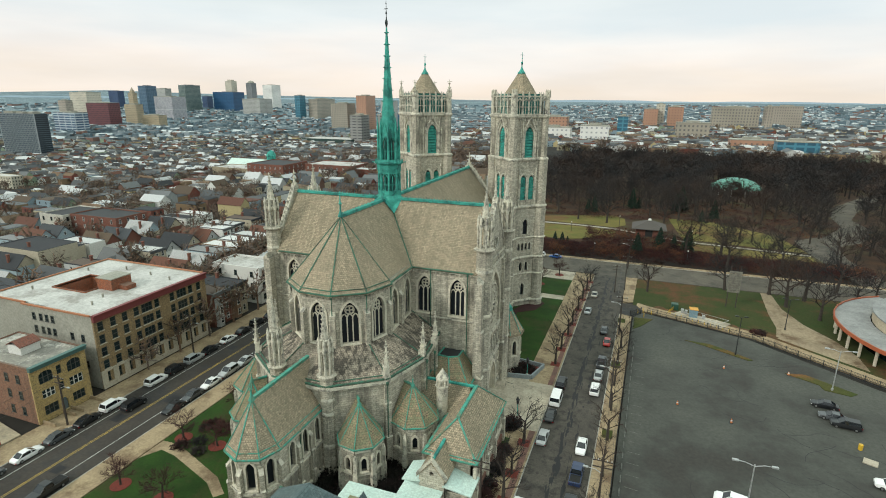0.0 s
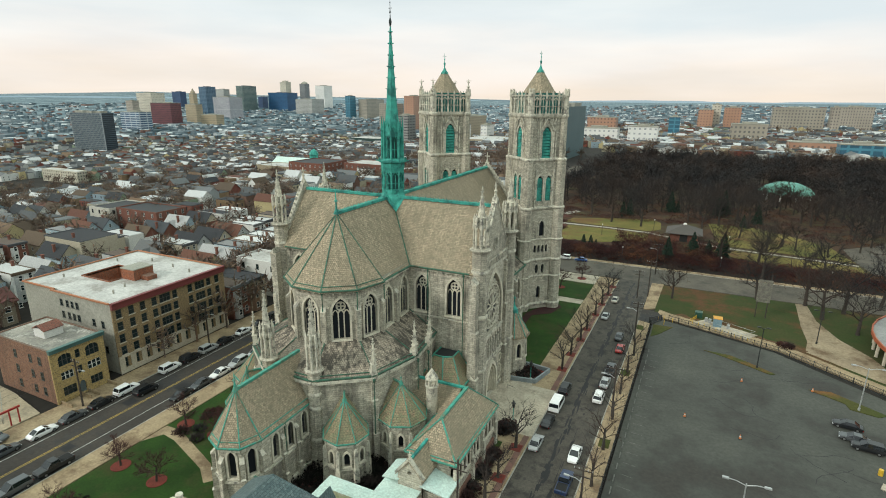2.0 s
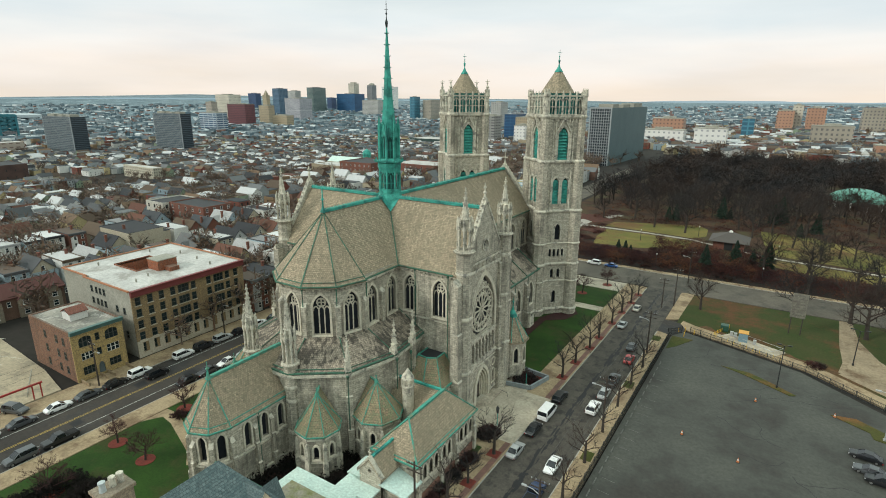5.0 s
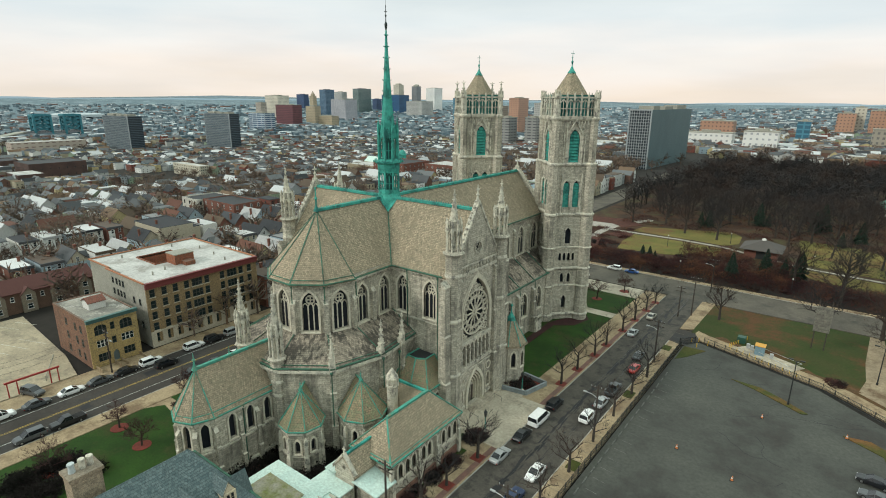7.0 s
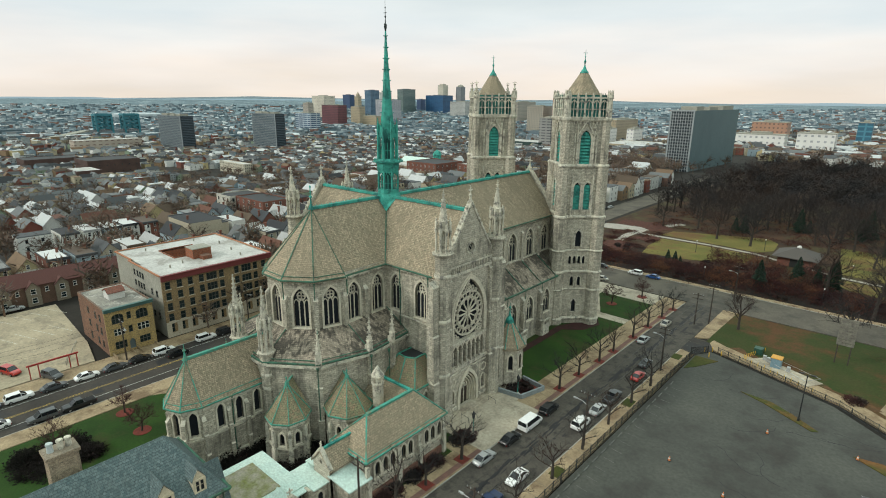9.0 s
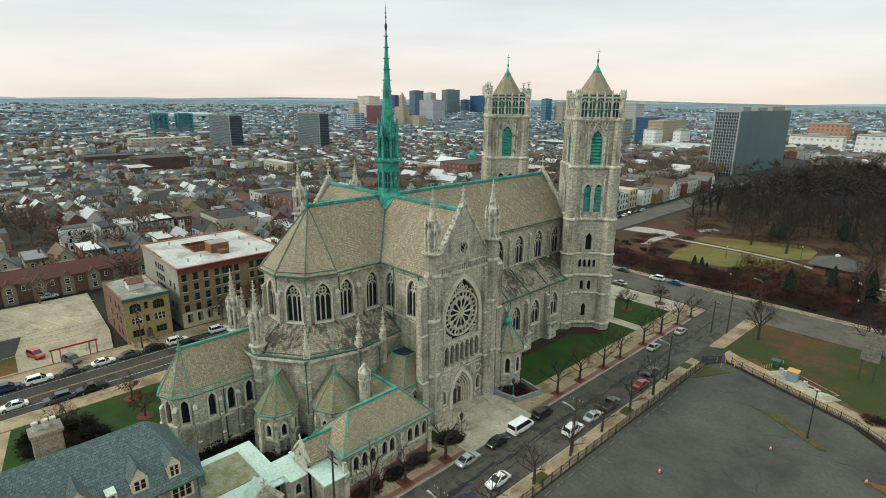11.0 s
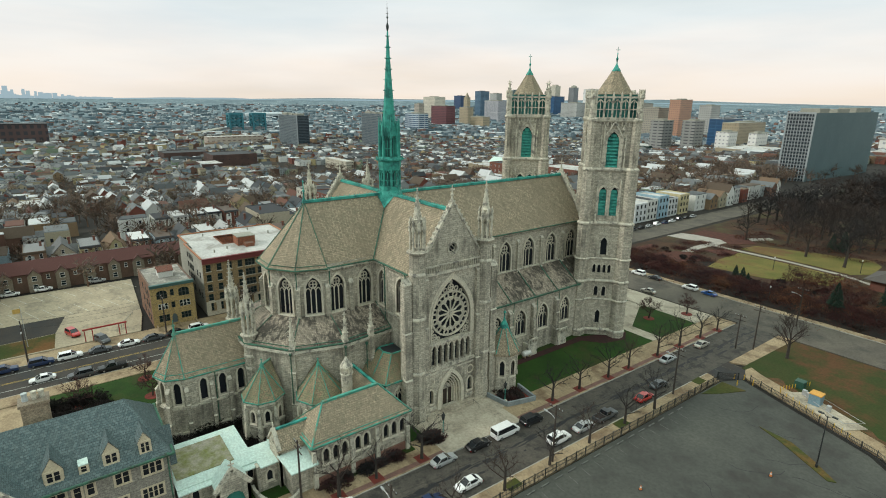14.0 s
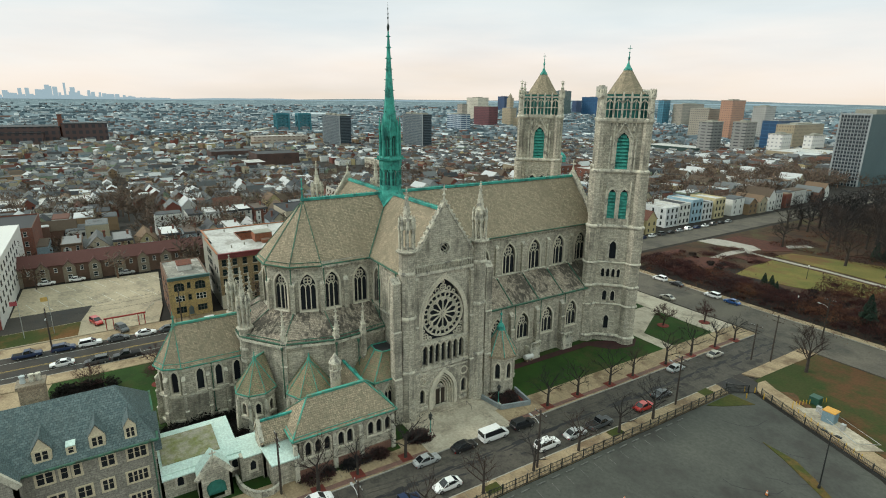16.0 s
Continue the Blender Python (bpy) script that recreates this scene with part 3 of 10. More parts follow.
# flèche over the crossing
FL = part("fleche_base", Solid().turned(0, 0, [(36.2, 3.1), (38.6, 2.55), (39.4, 2.2), (40.2, 2.25)], 8, math.pi / 8), COPPER, CATH, "green copper flèche base")
s = Solid()
for a in (225, 315, 45, 135):
    c, d = math.cos(radians(a)), math.sin(radians(a))
    s = Solid()
    sg, sh = math.copysign(1, c), math.copysign(1, d)
    tip, ra, rb, mid = (sg * 2.3, TY + sh * 2.3, 36.25), (sg * 3.0, TY * .5, 39.0), (0, TY * .5 + sh * 3.0, 39.0), (0, 0, 40.0)
    s.add([tip, ra, rb, mid, (0, 0, 36)], [(0, 1, 3), (0, 3, 2), (0, 4, 1), (0, 2, 4), (1, 4, 3), (2, 3, 4)])
    part("flashing", s, COPPER, FL)
s = Solid()  # open lantern storeys
for z0, z1, r in ((40.0, 43.6, 2.05), (46.0, 50.4, 1.75)):
    for k in range(8):
        a = math.pi / 8 + k * math.pi / 4
        x, y = r * math.cos(a), r * math.sin(a)
        s.turned(x, y, [(z0, 0.22), (z1, 0.2)], 6)
        b = a + math.pi / 4
        x2, y2 = r * math.cos(b), r * math.sin(b)
        mx, my = (x + x2) / 2, (y + y2) / 2
        for (ax, ay) in ((x, y), (x2, y2)):
            s.bar((ax, ay, z1 - 0.9), (mx, my, z1 + 0.15), 0.16)
        s.bar((mx, my, z0), (mx, my, z1 - 0.5), 0.13)
        s.bar((x, y, z1 + 0.1), (x2, y2, z1 + 0.1), 0.25)
        s.bar((x, y, z0 + 0.1), (x2, y2, z0 + 0.1), 0.25)
        s.bar((x, y, (z0 + z1) / 2 - 0.3), (x2, y2, (z0 + z1) / 2 - 0.3), 0.14)
part("lantern", s, COPPER, FL)
part("core", Solid().turned(0, 0, [(38, 1.1), (45, 1.05), (51, 0.9), (52, 0.8)], 8, math.pi / 8), plain("dark_green_copper", (0.012, 0.09, 0.08), 0.7), FL, "dark inner shaft of the lantern")
s = Solid()
s.turned(0, 0, [(43.6, 2.15), (44.3, 2.3), (45.3, 2.35), (45.5, 2.75), (45.75, 2.75), (45.8, 2.3), (46.2, 2.1)], 8, math.pi / 8)
for k in range(24):
    a = 6.2832 * k / 24
    s.bar((2.65 * math.cos(a), 2.65 * math.sin(a), 45.7), (2.65 * math.cos(a), 2.65 * math.sin(a), 46.25), 0.1)
for k in range(8):
    a = math.pi / 8 + k * math.pi / 4
    s.bar((2.3 * math.cos(a), 2.3 * math.sin(a), 45.6), (3.25 * math.cos(a), 3.25 * math.sin(a), 45.75), 0.16)
part("gallery", s, COPPER, FL)
s = Solid()
for k in range(8):  # gablets and pinnacles round the foot of the spire
    a = math.pi / 8 + k * math.pi / 4
    b = a + math.pi / 8
    s.turned(2.0 * math.cos(a), 2.0 * math.sin(a), [(46.2, 0.26), (51.4, 0.2), (51.5, 0.28), (54.2, 0.02)], 6)
    c, d = math.cos(b), math.sin(b)
    s.add([(c * 1.75 - d * .75, d * 1.75 + c * .75, 50.4), (c * 1.75 + d * .75, d * 1.75 - c * .75, 50.4), (c * 1.7, d * 1.7, 53.0), (c * .7, d * .7, 52.2)], [(0, 1, 2), (0, 2, 3), (1, 3, 2), (0, 3, 1)])
part("gablet", s, COPPER, FL)
s = Solid()
s.turned(0, 0, [(50.3, 1.75), (52.5, 1.4), (57.0, 0.95), (63.0, 0.55), (69.6, 0.16), (70.4, 0.1)], 8, math.pi / 8)
for k in range(8):
    a = math.pi / 8 + k * math.pi / 4
    for z in range(53, 70, 1):
        r = np.interp(z, [50.3, 52.5, 57, 63, 69.6], [1.75, 1.4, 0.95, 0.55, 0.16])
        if z % 2 == 1:
            s.bar((r * math.cos(a), r * math.sin(a), z), ((r + 0.24) * math.cos(a), (r + 0.24) * math.sin(a), z + 0.12), 0.12)
part("spire", s, COPPER, FL)
s = Solid()
s.turned(0, 0, [(69.9, 0.12), (70.5, 0.24), (70.8, 0.28), (71.1, 0.24), (71.4, 0.1), (72.2, 0.07), (72.4, 0.2), (72.6, 0.07), (73.9, 0.05), (74.0, 0.12), (74.2, 0.03), (75.2, 0.02)], 8)
s.bar((-0.35, 0, 73.1), (0.35, 0, 73.1), 0.09)
part("finial", s, plain("dark_bronze", (0.03, 0.04, 0.04), 0.5, 0.4), FL, "dark bronze finial")


def crocket_spire(s, x, y, z0, r0, z1, n=8, every=0.75, rows=None):
    s.turned(x, y, [(z0, r0), (z1, 0.06)], n)
    k = rows or int((z1 - z0) / every)
    for i in range(k):
        f = (i + 0.4) / k
        z, r = z0 + (z1 - z0) * f, r0 * (1 - f)
        for j in range(0, n, 2 if n == 8 else 1):
            a = 6.2832 * j / n
            s.bar((x + r * math.cos(a), y + r * math.sin(a), z), (x + (r + 0.22) * math.cos(a), y + (r + 0.22) * math.sin(a), z + 0.2), 0.14)
    s.turned(x, y, [(z1 - 0.2, 0.06), (z1, 0.2), (z1 + 0.15, 0.05), (z1 + 0.4, 0.16), (z1 + 0.6, 0.03)], 6)


def pinnacle_turret(parent, x, y, z0, zc, r, zt, low=0.0):
    """A stone stair turret with an open arcaded crown and a crocketed spirelet."""
    s = Solid()
    s.turned(x, y, [(low, r * 1.12), (low + 3, r * 1.12), (low + 3.4, r), (zc - 0.8, r), (zc - 0.4, r * 1.05), (zc - 0.25, r * 1.32), (zc, r * 1.36), (zc + 0.25, r * 1.0), (zc + 0.3, r * 0.6)], 8, math.pi / 8)
    ob = part("stair_turret", s, STONE, parent)
    for zz, o in ((low + (zc - low) * .3, .06), (low + (zc - low) * .62, .06), (zc - 4.2, .05)):
        part("string_course", Solid().turned(x, y, [(zz - .25, r), (zz, r * 1.06 + o), (zz + .2, r * 1.06 + o), (zz + .55, r)], 8, math.pi / 8), TRIM, ob)
    s = Solid()
    h = zt - zc
    zm = zc + h * 0.34
    for k in range(8):
        a = math.pi / 8 + k * math.pi / 4
        s.turned(x + r * 0.86 * math.cos(a), y + r * 0.86 * math.sin(a), [(zc, 0.2), (zm - 0.2, 0.18), (zm, 0.3), (zm + 0.3, 0.3), (zm + 1.2, 0.22), (zm + 1.4, 0.3), (zm + 2.4, 0.03)], 6)
        a2 = a + math.pi / 8
        c, d = math.cos(a2), math.sin(a2)
        w = 0.36 * r
        for sg in (-1, 1):
            s.bar((x + c * r * .84 + sg * d * w, y + d * r * .84 - sg * c * w, zm - 0.45), (x + c * r * .9, y + d * r * .9, zm + 0.75), 0.16)
    s.turned(x, y, [(zc, r * 0.22), (zm, r * 0.22), (zm + 0.1, r * 0.64), (zm + 0.5, r * 0.64), (zm + 1.8, r * 0.55), (zm + 1.9, r * 0.68), (zm + 2.05, r * 0.5)], 8, math.pi / 8)
    crocket_spire(s, x, y, zm + 1.6, r * 0.54, zt - 0.5)
    part("pinnacle", s, TRIM, ob)
    return ob


for sx in (-1, 1):
    for sy in (-1, 1):
        pinnacle_turret(CATH, sx * 22.0, TY + sy * 7.6, 0, 32.6, 1.45, 43.4)
    pinnacle_turret(CATH, sx * 4.5 - 0.1, -32.2, 0, 17.3, 1.15, 28.6)


def stepped(stages, back, x, w):
    """A stepped buttress in one piece, standing out along -y: rows of top height and depth."""
    line, z = [(back, 0.0)], 0.0
    for z1, o in stages:
        line += [(-o, z), (-o, z1)]
        z = z1
    line += [(back, z)]
    n = len(line)
    s = Solid()
    s.add([(x - w, y, v) for y, v in line] + [(x + w, y, v) for y, v in line], [tuple(range(n)), tuple(range(2 * n - 1, n - 1, -1))] + [(i, (i + 1) % n, (i + 1) % n + n, i + n) for i in range(n)])
    return s


def caps_of(stages, back, x, w):
    """The sloped cap stones over the steps."""
    for z, o in stages:
        o += 0.06
        yield Solid().add([(x - w, -o, z), (x + w, -o, z), (x + w, back, z + 1.0), (x - w, back, z + 1.0), (x - w, back, z), (x + w, back, z)], [(0, 1, 2, 3), (0, 3, 4), (1, 5, 2), (0, 4, 5, 1), (3, 2, 5, 4)])


def transept_front(sx):
    """Gabled end wall with a rose window, a gallery of lancets and a deep portal."""
    s = Solid()
    rose = [(3.75 * math.cos(6.2832 * k / 36), 3.75 * math.sin(6.2832 * k / 36)) for k in range(36)]
    y0, y1 = TY - 6.6, TY + 6.6
    p, q = ((22, y0), (22, y1)) if sx > 0 else ((-22, y1), (-22, y0))
    big = arch_outline(8.9, 11.6, 12)
    holes = [(6.6, 14.6, big), (6.6, 0.3, arch_outline(5.3, 7.3, 8)), (6.6, 31.0, round_outline(1.0, 16))]
    holes += [(6.6 + (k - 3) * 1.32, 9.7, arch_outline(0.98, 4.1, 5)) for k in range(7)]
    holes += [(1.9, 2.0, arch_outline(1.0, 3.0, 5)), (11.3, 2.0, arch_outline(1.0, 3.0, 5))]
    wall(s, p, q, 0, 29, holes, 0.9, [(13.2, 30.2), (6.6, 40.0), (0, 30.2)])
    ob = part("transept_front", s, STONE, CATH)
    m = Matrix.Translation((22 * sx, TY, 0)) @ Matrix.Rotation(radians(90 if sx > 0 else -90), 4, "Z")

    def sub(name, solid, mat, label=""):
        o = part(name, solid, mat, ob, label)
        o.matrix_basis = m
        return o

    g = Solid()
    g.add([(x, 0.62, 14.6 + z) for x, z in big], [tuple(range(len(big)))])
    sub("rose_glass", g, GLASS_DARK, "dark glass behind the rose")
    t = Solid()
    cz, kr = 19.35, 1.19
    for k in range(12):
        a = 6.2832 * k / 12
        stroke(t, [(0.55 * math.cos(a), cz + 0.55 * math.sin(a)), (2.65 * kr * math.cos(a), cz + 2.65 * kr * math.sin(a))], 0.2, 0.25, y=0.4)
        b = a + 6.2832 / 24
        stroke(t, [(3.1 * kr * math.cos(b) + 0.5 * math.cos(6.2832 * j / 8), cz + 3.1 * kr * math.sin(b) + 0.5 * math.sin(6.2832 * j / 8)) for j in range(8)], 0.2, 0.25, True, y=0.4)
        stroke(t, [(2.1 * kr * math.cos(b) + 0.5 * math.cos(b + v), cz + 2.1 * kr * math.sin(b) + 0.5 * math.sin(b + v)) for v in (-1.6, -.8, 0, .8, 1.6)], 0.2, 0.22, y=0.4)
    for r, w in ((0.55, 0.28), (2.65 * kr, 0.2), (4.27, 0.36)):
        stroke(t, [(r * math.cos(6.2832 * j / 32), cz + r * math.sin(6.2832 * j / 32)) for j in range(32)], w, 0.3, True, y=0.4)
    t.loft([[(x, yy, cz + z) for x, z in ((0.3 * math.cos(6.2832 * j / 8), 0.3 * math.sin(6.2832 * j / 8)) for j in range(8))] for yy in (0.2, 0.55)])
    for x, z, r in ((0, 24.45, .62), (-1.25, 24.05, .4), (1.25, 24.05, .4), (-2.3, 23.35, .3), (2.3, 23.35, .3), (0, 25.5, .25), (-3.75, 15.4, .62), (3.75, 15.4, .62), (-2.75, 15.0, .3), (2.75, 15.0, .3), (-4.15, 16.6, .28), (4.15, 16.6, .28)):
        stroke(t, [(x + r * math.cos(6.2832 * j / 8), z + r * math.sin(6.2832 * j / 8)) for j in range(8)], 0.16, 0.22, True, y=0.4)
        if r > .5:
            for a in (0, 1.571, 3.142, 4.712):
                stroke(t, [(x, z), (x + r * math.cos(a), z + r * math.sin(a))], 0.1, 0.18, y=0.4)
    sub("rose_tracery", t, SURROUND, "pale stone rose tracery")
    t = Solid()
    for bb, yy in ((0.45, -0.18), (0.9, -0.08)):
        a1, a2 = arch_outline(8.9, 11.6, 12, bb - 0.42), arch_outline(8.9, 11.6, 12, bb)
        order = list(range(1, len(a1))) + [0]
        t.loft([[(a1[i][0], yy + 0.5, 14.6 + a1[i][1]), (a1[i][0], yy, 14.6 + a1[i][1]), (a2[i][0], yy, 14.6 + a2[i][1]), (a2[i][0], yy + 0.5, 14.6 + a2[i][1])] for i in order])
    sub("rose_arch", t, SURROUND)
    for z, h, o in ((8.9, 0.6, 0.25), (14.0, 0.5, 0.2), (8.1, 0.3, 0.12), (27.6, 0.5, 0.35), (0.9, 0.5, 0.3)):
        for x0, x1 in (((-6.5, 6.5),) if z > 1 else ((-6.5, -3.5), (3.5, 6.5))):
            sub("string_course", Solid().box(x0, -o, z, x1, 0.05, z + h), TRIM)
    t = Solid()
    for k in range(26):  # pierced gallery under the gable
        x = -6.3 + 12.6 * k / 25
        t.bar((x, -0.22, 28.1), (x, -0.22, 29.3), 0.16)
    t.box(-6.5, -0.34, 29.2, 6.5, -0.10, 29.45)
    for k in range(19):
        x = -6.3 + 12.6 * k / 18
        t.turned(x, -.2, [(29.45, .16), (29.9, .03)], 4)
    sub("gallery", t, TRIM, "pierced stone gallery")
    for sgn in (-1, 1):  # coping with crockets and the cross
        t = Solid()
        t.bar((sgn * 6.9, 0.35, 29.9), (0, 0.35, 40.3), 0.95, 0.4)
        for k in range(12):
            f = (k + 0.5) / 12
            t.bar((sgn * 6.9 * (1 - f), 0.35, 29.9 + 10.4 * f), (sgn * (6.9 * (1 - f) + 0.35), 0.35, 30.5 + 10.4 * f), 0.24)
        sub("coping", t, TRIM, "crocketed gable coping")
    t = Solid()
    t.turned(0, 0.35, [(40.0, 0.45), (40.6, 0.3), (41.2, 0.18), (41.5, 0.35), (41.8, 0.15), (43.2, 0.1)], 6)
    t.box(-0.5, 0.25, 42.3, 0.5, 0.45, 42.55)
    sub("gable_cross", t, TRIM)
    t = Solid()
    stroke(t, [(1.1 * math.cos(6.2832 * j / 16), 32.0 + 1.1 * math.sin(6.2832 * j / 16)) for j in range(16)], 0.3, 0.3, True, y=-0.05)
    for d in (-0.35, 0.35):
        stroke(t, [(-0.75, 32.0 + d), (d, 32.75)], 0.1, 0.1, y=0.2)
        stroke(t, [(d, 31.25), (0.75, 32.0 + d)], 0.1, 0.1, y=0.2)
        stroke(t, [(-0.75, 32.0 + d), (d, 31.25)], 0.1, 0.1, y=0.2)
        stroke(t, [(d, 32.75), (0.75, 32.0 + d)], 0.1, 0.1, y=0.2)
    sub("oculus", t, TRIM)
    g = Solid()
    for z, r, pts in ((31.0, 1, round_outline(1.0, 16)),):
        g.add([(x, 0.5, z + v) for x, v in pts], [tuple(range(len(pts)))])
    for k in range(7):
        pts = arch_outline(0.98, 4.1, 5)
        sub("lancet_glass", Solid().add([(x + (k - 3) * 1.32, 0.7, 9.7 + z) for x, z in pts], [tuple(range(len(pts)))]), GLASS_DARK)
    for x0 in (-4.7, 4.7):
        pts = arch_outline(1.0, 3.0, 5)
        sub("lancet_glass", Solid().add([(x + x0, 0.5, 2.0 + z) for x, z in pts], [tuple(range(len(pts)))]), GLASS_DARK)
    sub("oculus_glass", g, GLASS_DARK)
    for k in range(8):
        t = Solid()
        x = (k - 3.5) * 1.32
        t.turned(x, -0.1, [(9.6, 0.24), (9.9, 0.15), (12.7, 0.15), (12.95, 0.25)], 6)
        sub("column", t, TRIM)
    t = Solid()
    for k in range(7):
        a = arch_outline(1.1, 4.2, 4, 0.12)
        stroke(t, [(x + (k - 3) * 1.32, 9.7 + z) for x, z in a[2:-1]], 0.16, 0.3, y=-0.05)
    sub("arcade", t, SURROUND, "pale stone arcade of small columns")
    # portal: stepped orders going in
    t = Solid()
    for i in range(5):
        w = 5.3 - i * 0.72
        a1, a2 = arch_outline(w - 0.34, 7.3 - i * 0.58 - 0.2, 8), arch_outline(w + 0.05, 7.3 - i * 0.58, 8, 0.12 if i else 0.5)
        y = -0.35 + i * 0.34 if i else -0.28
        order = list(range(1, len(a1))) + [0]
        t.loft([[(a1[j][0], y + 0.45, 0.3 + a1[j][1]), (a1[j][0], y, 0.3 + a1[j][1]), (a2[j][0], y + 0.06, 0.3 + a2[j][1]), (a2[j][0], y + 0.45, 0.3 + a2[j][1])] for j in order])
    for x in (-4.7, 4.7):
        stroke(t, [(x + 0.8 * math.cos(6.2832 * j / 14), 6.7 + 0.8 * math.sin(6.2832 * j / 14)) for j in range(14)], 0.22, 0.2, True, y=-0.06)
        a1 = arch_outline(1.0, 3.0, 5, 0.2)
        stroke(t, [(x + a, 2.0 + z) for a, z in a1], 0.26, 0.24, True, y=-0.03)
    sub("portal", t, SURROUND, "stepped pale stone portal arch")
    d = Solid()
    d.box(-1.05, 1.05, 0.3, -0.06, 1.15, 3.6).box(0.06, 1.05, 0.3, 1.05, 1.15, 3.6)
    sub("door", d, plain("dark_wood_door", (0.035, 0.025, 0.02), 0.5), "pair of dark wooden church doors")
    d = Solid()
    pts = arch_outline(2.6, 4.4, 6)
    d.add([(x, 1.2, 0.3 + z) for x, z in pts], [tuple(range(len(pts)))])
    d.box(-0.1, 0.95, 0.3, 0.1, 1.2, 3.7).box(-1.1, 0.95, 3.6, 1.1, 1.2, 3.85)
    sub("tympanum", d, TRIM)
    t = Solid()
    for i in range(3):
        t.box(-6.3 - i * 0.1, -1.0 - i * 0.5, 0.0 - 0.02, 6.3 + i * 0.1, 0.1, 0.32 - i * 0.1)
    sub("step", t, PALE_CONCRETE)
    # buttresses beside the turrets
    for x in (-9.9, 9.9, -6.3, 6.3):
        stages = ((9, 0.9), (18, 0.7), (27, 0.5))
        sub("buttress", stepped(stages, 0.9, x, 0.75), STONE)
        for cap in caps_of(stages, 0.4, x, 0.79):
            sub("buttress_cap", cap, TRIM, "pale sloped cap stone")



transept_front(1)
transept_front(-1)

# ambulatory and choir aisles
amb = [(-13.6, TY - 8.2), (-14.6, -18.7)] + poly_pts(0, -18.7, 14.9, 216, 36, 4) + [(14.6, -18.7), (13.6, TY - 8.2)]
AE = 15.8
walled("ambulatory_wall", [(a, b, []) for a, b in zip(amb, amb[1:])], 0, AE)
inner = [(-8.3, TY - 8.2), (-8.6, -18.7)] + poly_pts(0, -18.7, 8.7, 216, 36, 4) + [(8.6, -18.7), (8.3, TY - 8.2)]
for i in range(len(amb) - 1):
    g, k = Solid(), Solid()
    a, b, c, d = amb[i], amb[i + 1], inner[i + 1], inner[i]
    gx = lambda p: (p[0] * 1.025, -18.7 + (p[1] + 18.7) * (1.025 if p[1] < -15 else 1.0))
    a, b = gx(a), gx(b)
    s = Solid()
    s.add([(*a, AE), (*b, AE), (*c, 19.3), (*d, 19.3), (*a, AE - 0.3), (*b, AE - 0.3), (*c, 19.0), (*d, 19.0)], [(0, 1, 2, 3), (7, 6, 5, 4), (0, 4, 5, 1), (1, 5, 6, 2), (2, 6, 7, 3), (3, 7, 4, 0)])
    part("ambulatory_roof", s, TILE_WORN, CATH, "stained lean-to tile roof round the choir")
    g.bar((*a, AE), (*b, AE), 0.3, 0.22)
    g.bar((a[0] * .97, -18.7 + (a[1] + 18.7) * .97, AE + .45), (b[0] * .97, -18.7 + (b[1] + 18.7) * .97, AE + .45), 0.12)
    g.bar((*b, AE + 0.1), (*c, 19.4), 0.14, 0.1)
    k.bar((a[0], a[1], AE - 0.5), (b[0], b[1], AE - 0.5), 0.5, 0.45)
    part("ambulatory_gutter", g, COPPER_DULL, CATH)
    part("ambulatory_cornice", k, TRIM, CATH)


def buttress_pier(parent, x, y, ang, z1, w=0.9, dep=1.6, cap=True, zt=None):
    """A stepped pier standing out from a wall, with a pinnacle or a sloped cap."""
    m = Matrix.Translation((x, y, 0)) @ Matrix.Rotation(radians(ang + 90), 4, "Z")
    stages = ((z1 * 0.35, dep), (z1 * 0.72, dep * 0.8), (z1, dep * 0.62))
    ob = part("buttress", stepped(stages, 0.4, 0, w / 2), STONE, parent)
    ob.matrix_basis = m
    for c in caps_of(stages, 0.4, 0, w / 2 + 0.04):
        part("buttress_cap", c, TRIM, ob, "pale sloped cap stone")
    if zt:
        s = Solid()
        s.turned(0, -dep * 0.25, [(z1 - 0.2, 0.55), (z1 + 1.6, 0.5), (z1 + 1.7, 0.7), (z1 + 1.95, 0.45)], 4, math.pi / 4)
        crocket_spire(s, 0, -dep * 0.25, z1 + 1.8, 0.45, zt, 4)
        part("pinnacle", s, TRIM, ob)
    return ob


for i in range(1, len(amb) - 1):
    x, y = amb[i]
    a = math.degrees(math.atan2(y + 18.7, x)) if i not in (1, 6) else (0 if x > 0 else 180)
    if i in (3, 4):
        continue
    buttress_pier(CATH, x * 0.985, -18.7 + (y + 18.7) * 0.985, a, 16.0, 1.0, 1.0, zt=21.5)
for x, y in ((14.6, -13.6), (-14.6, -13.6)):
    buttress_pier(CATH, x, y, 0 if x > 0 else 180, 16.0, 0.9, 1.0, zt=21.5)
for x, y in apse[1:-1]:
    a = math.degrees(math.atan2(y + 18.7, x))
    buttress_pier(CATH, x * 1.0, -18.7 + (y + 18.7), a, 24.5, 0.8, 0.9)
for sx in (-1, 1):
    for y in (-18.9, -14.2):
        buttress_pier(CATH, sx * 8.5, y, 0 if sx > 0 else 180, 24.5, 0.8, 0.9)
    for y in (14.2, 22.0, 29.7, 37.5, 45.2):
        buttress_pier(CATH, sx * HX, y, 0 if sx > 0 else 180, 25.5, 0.8, 0.9)

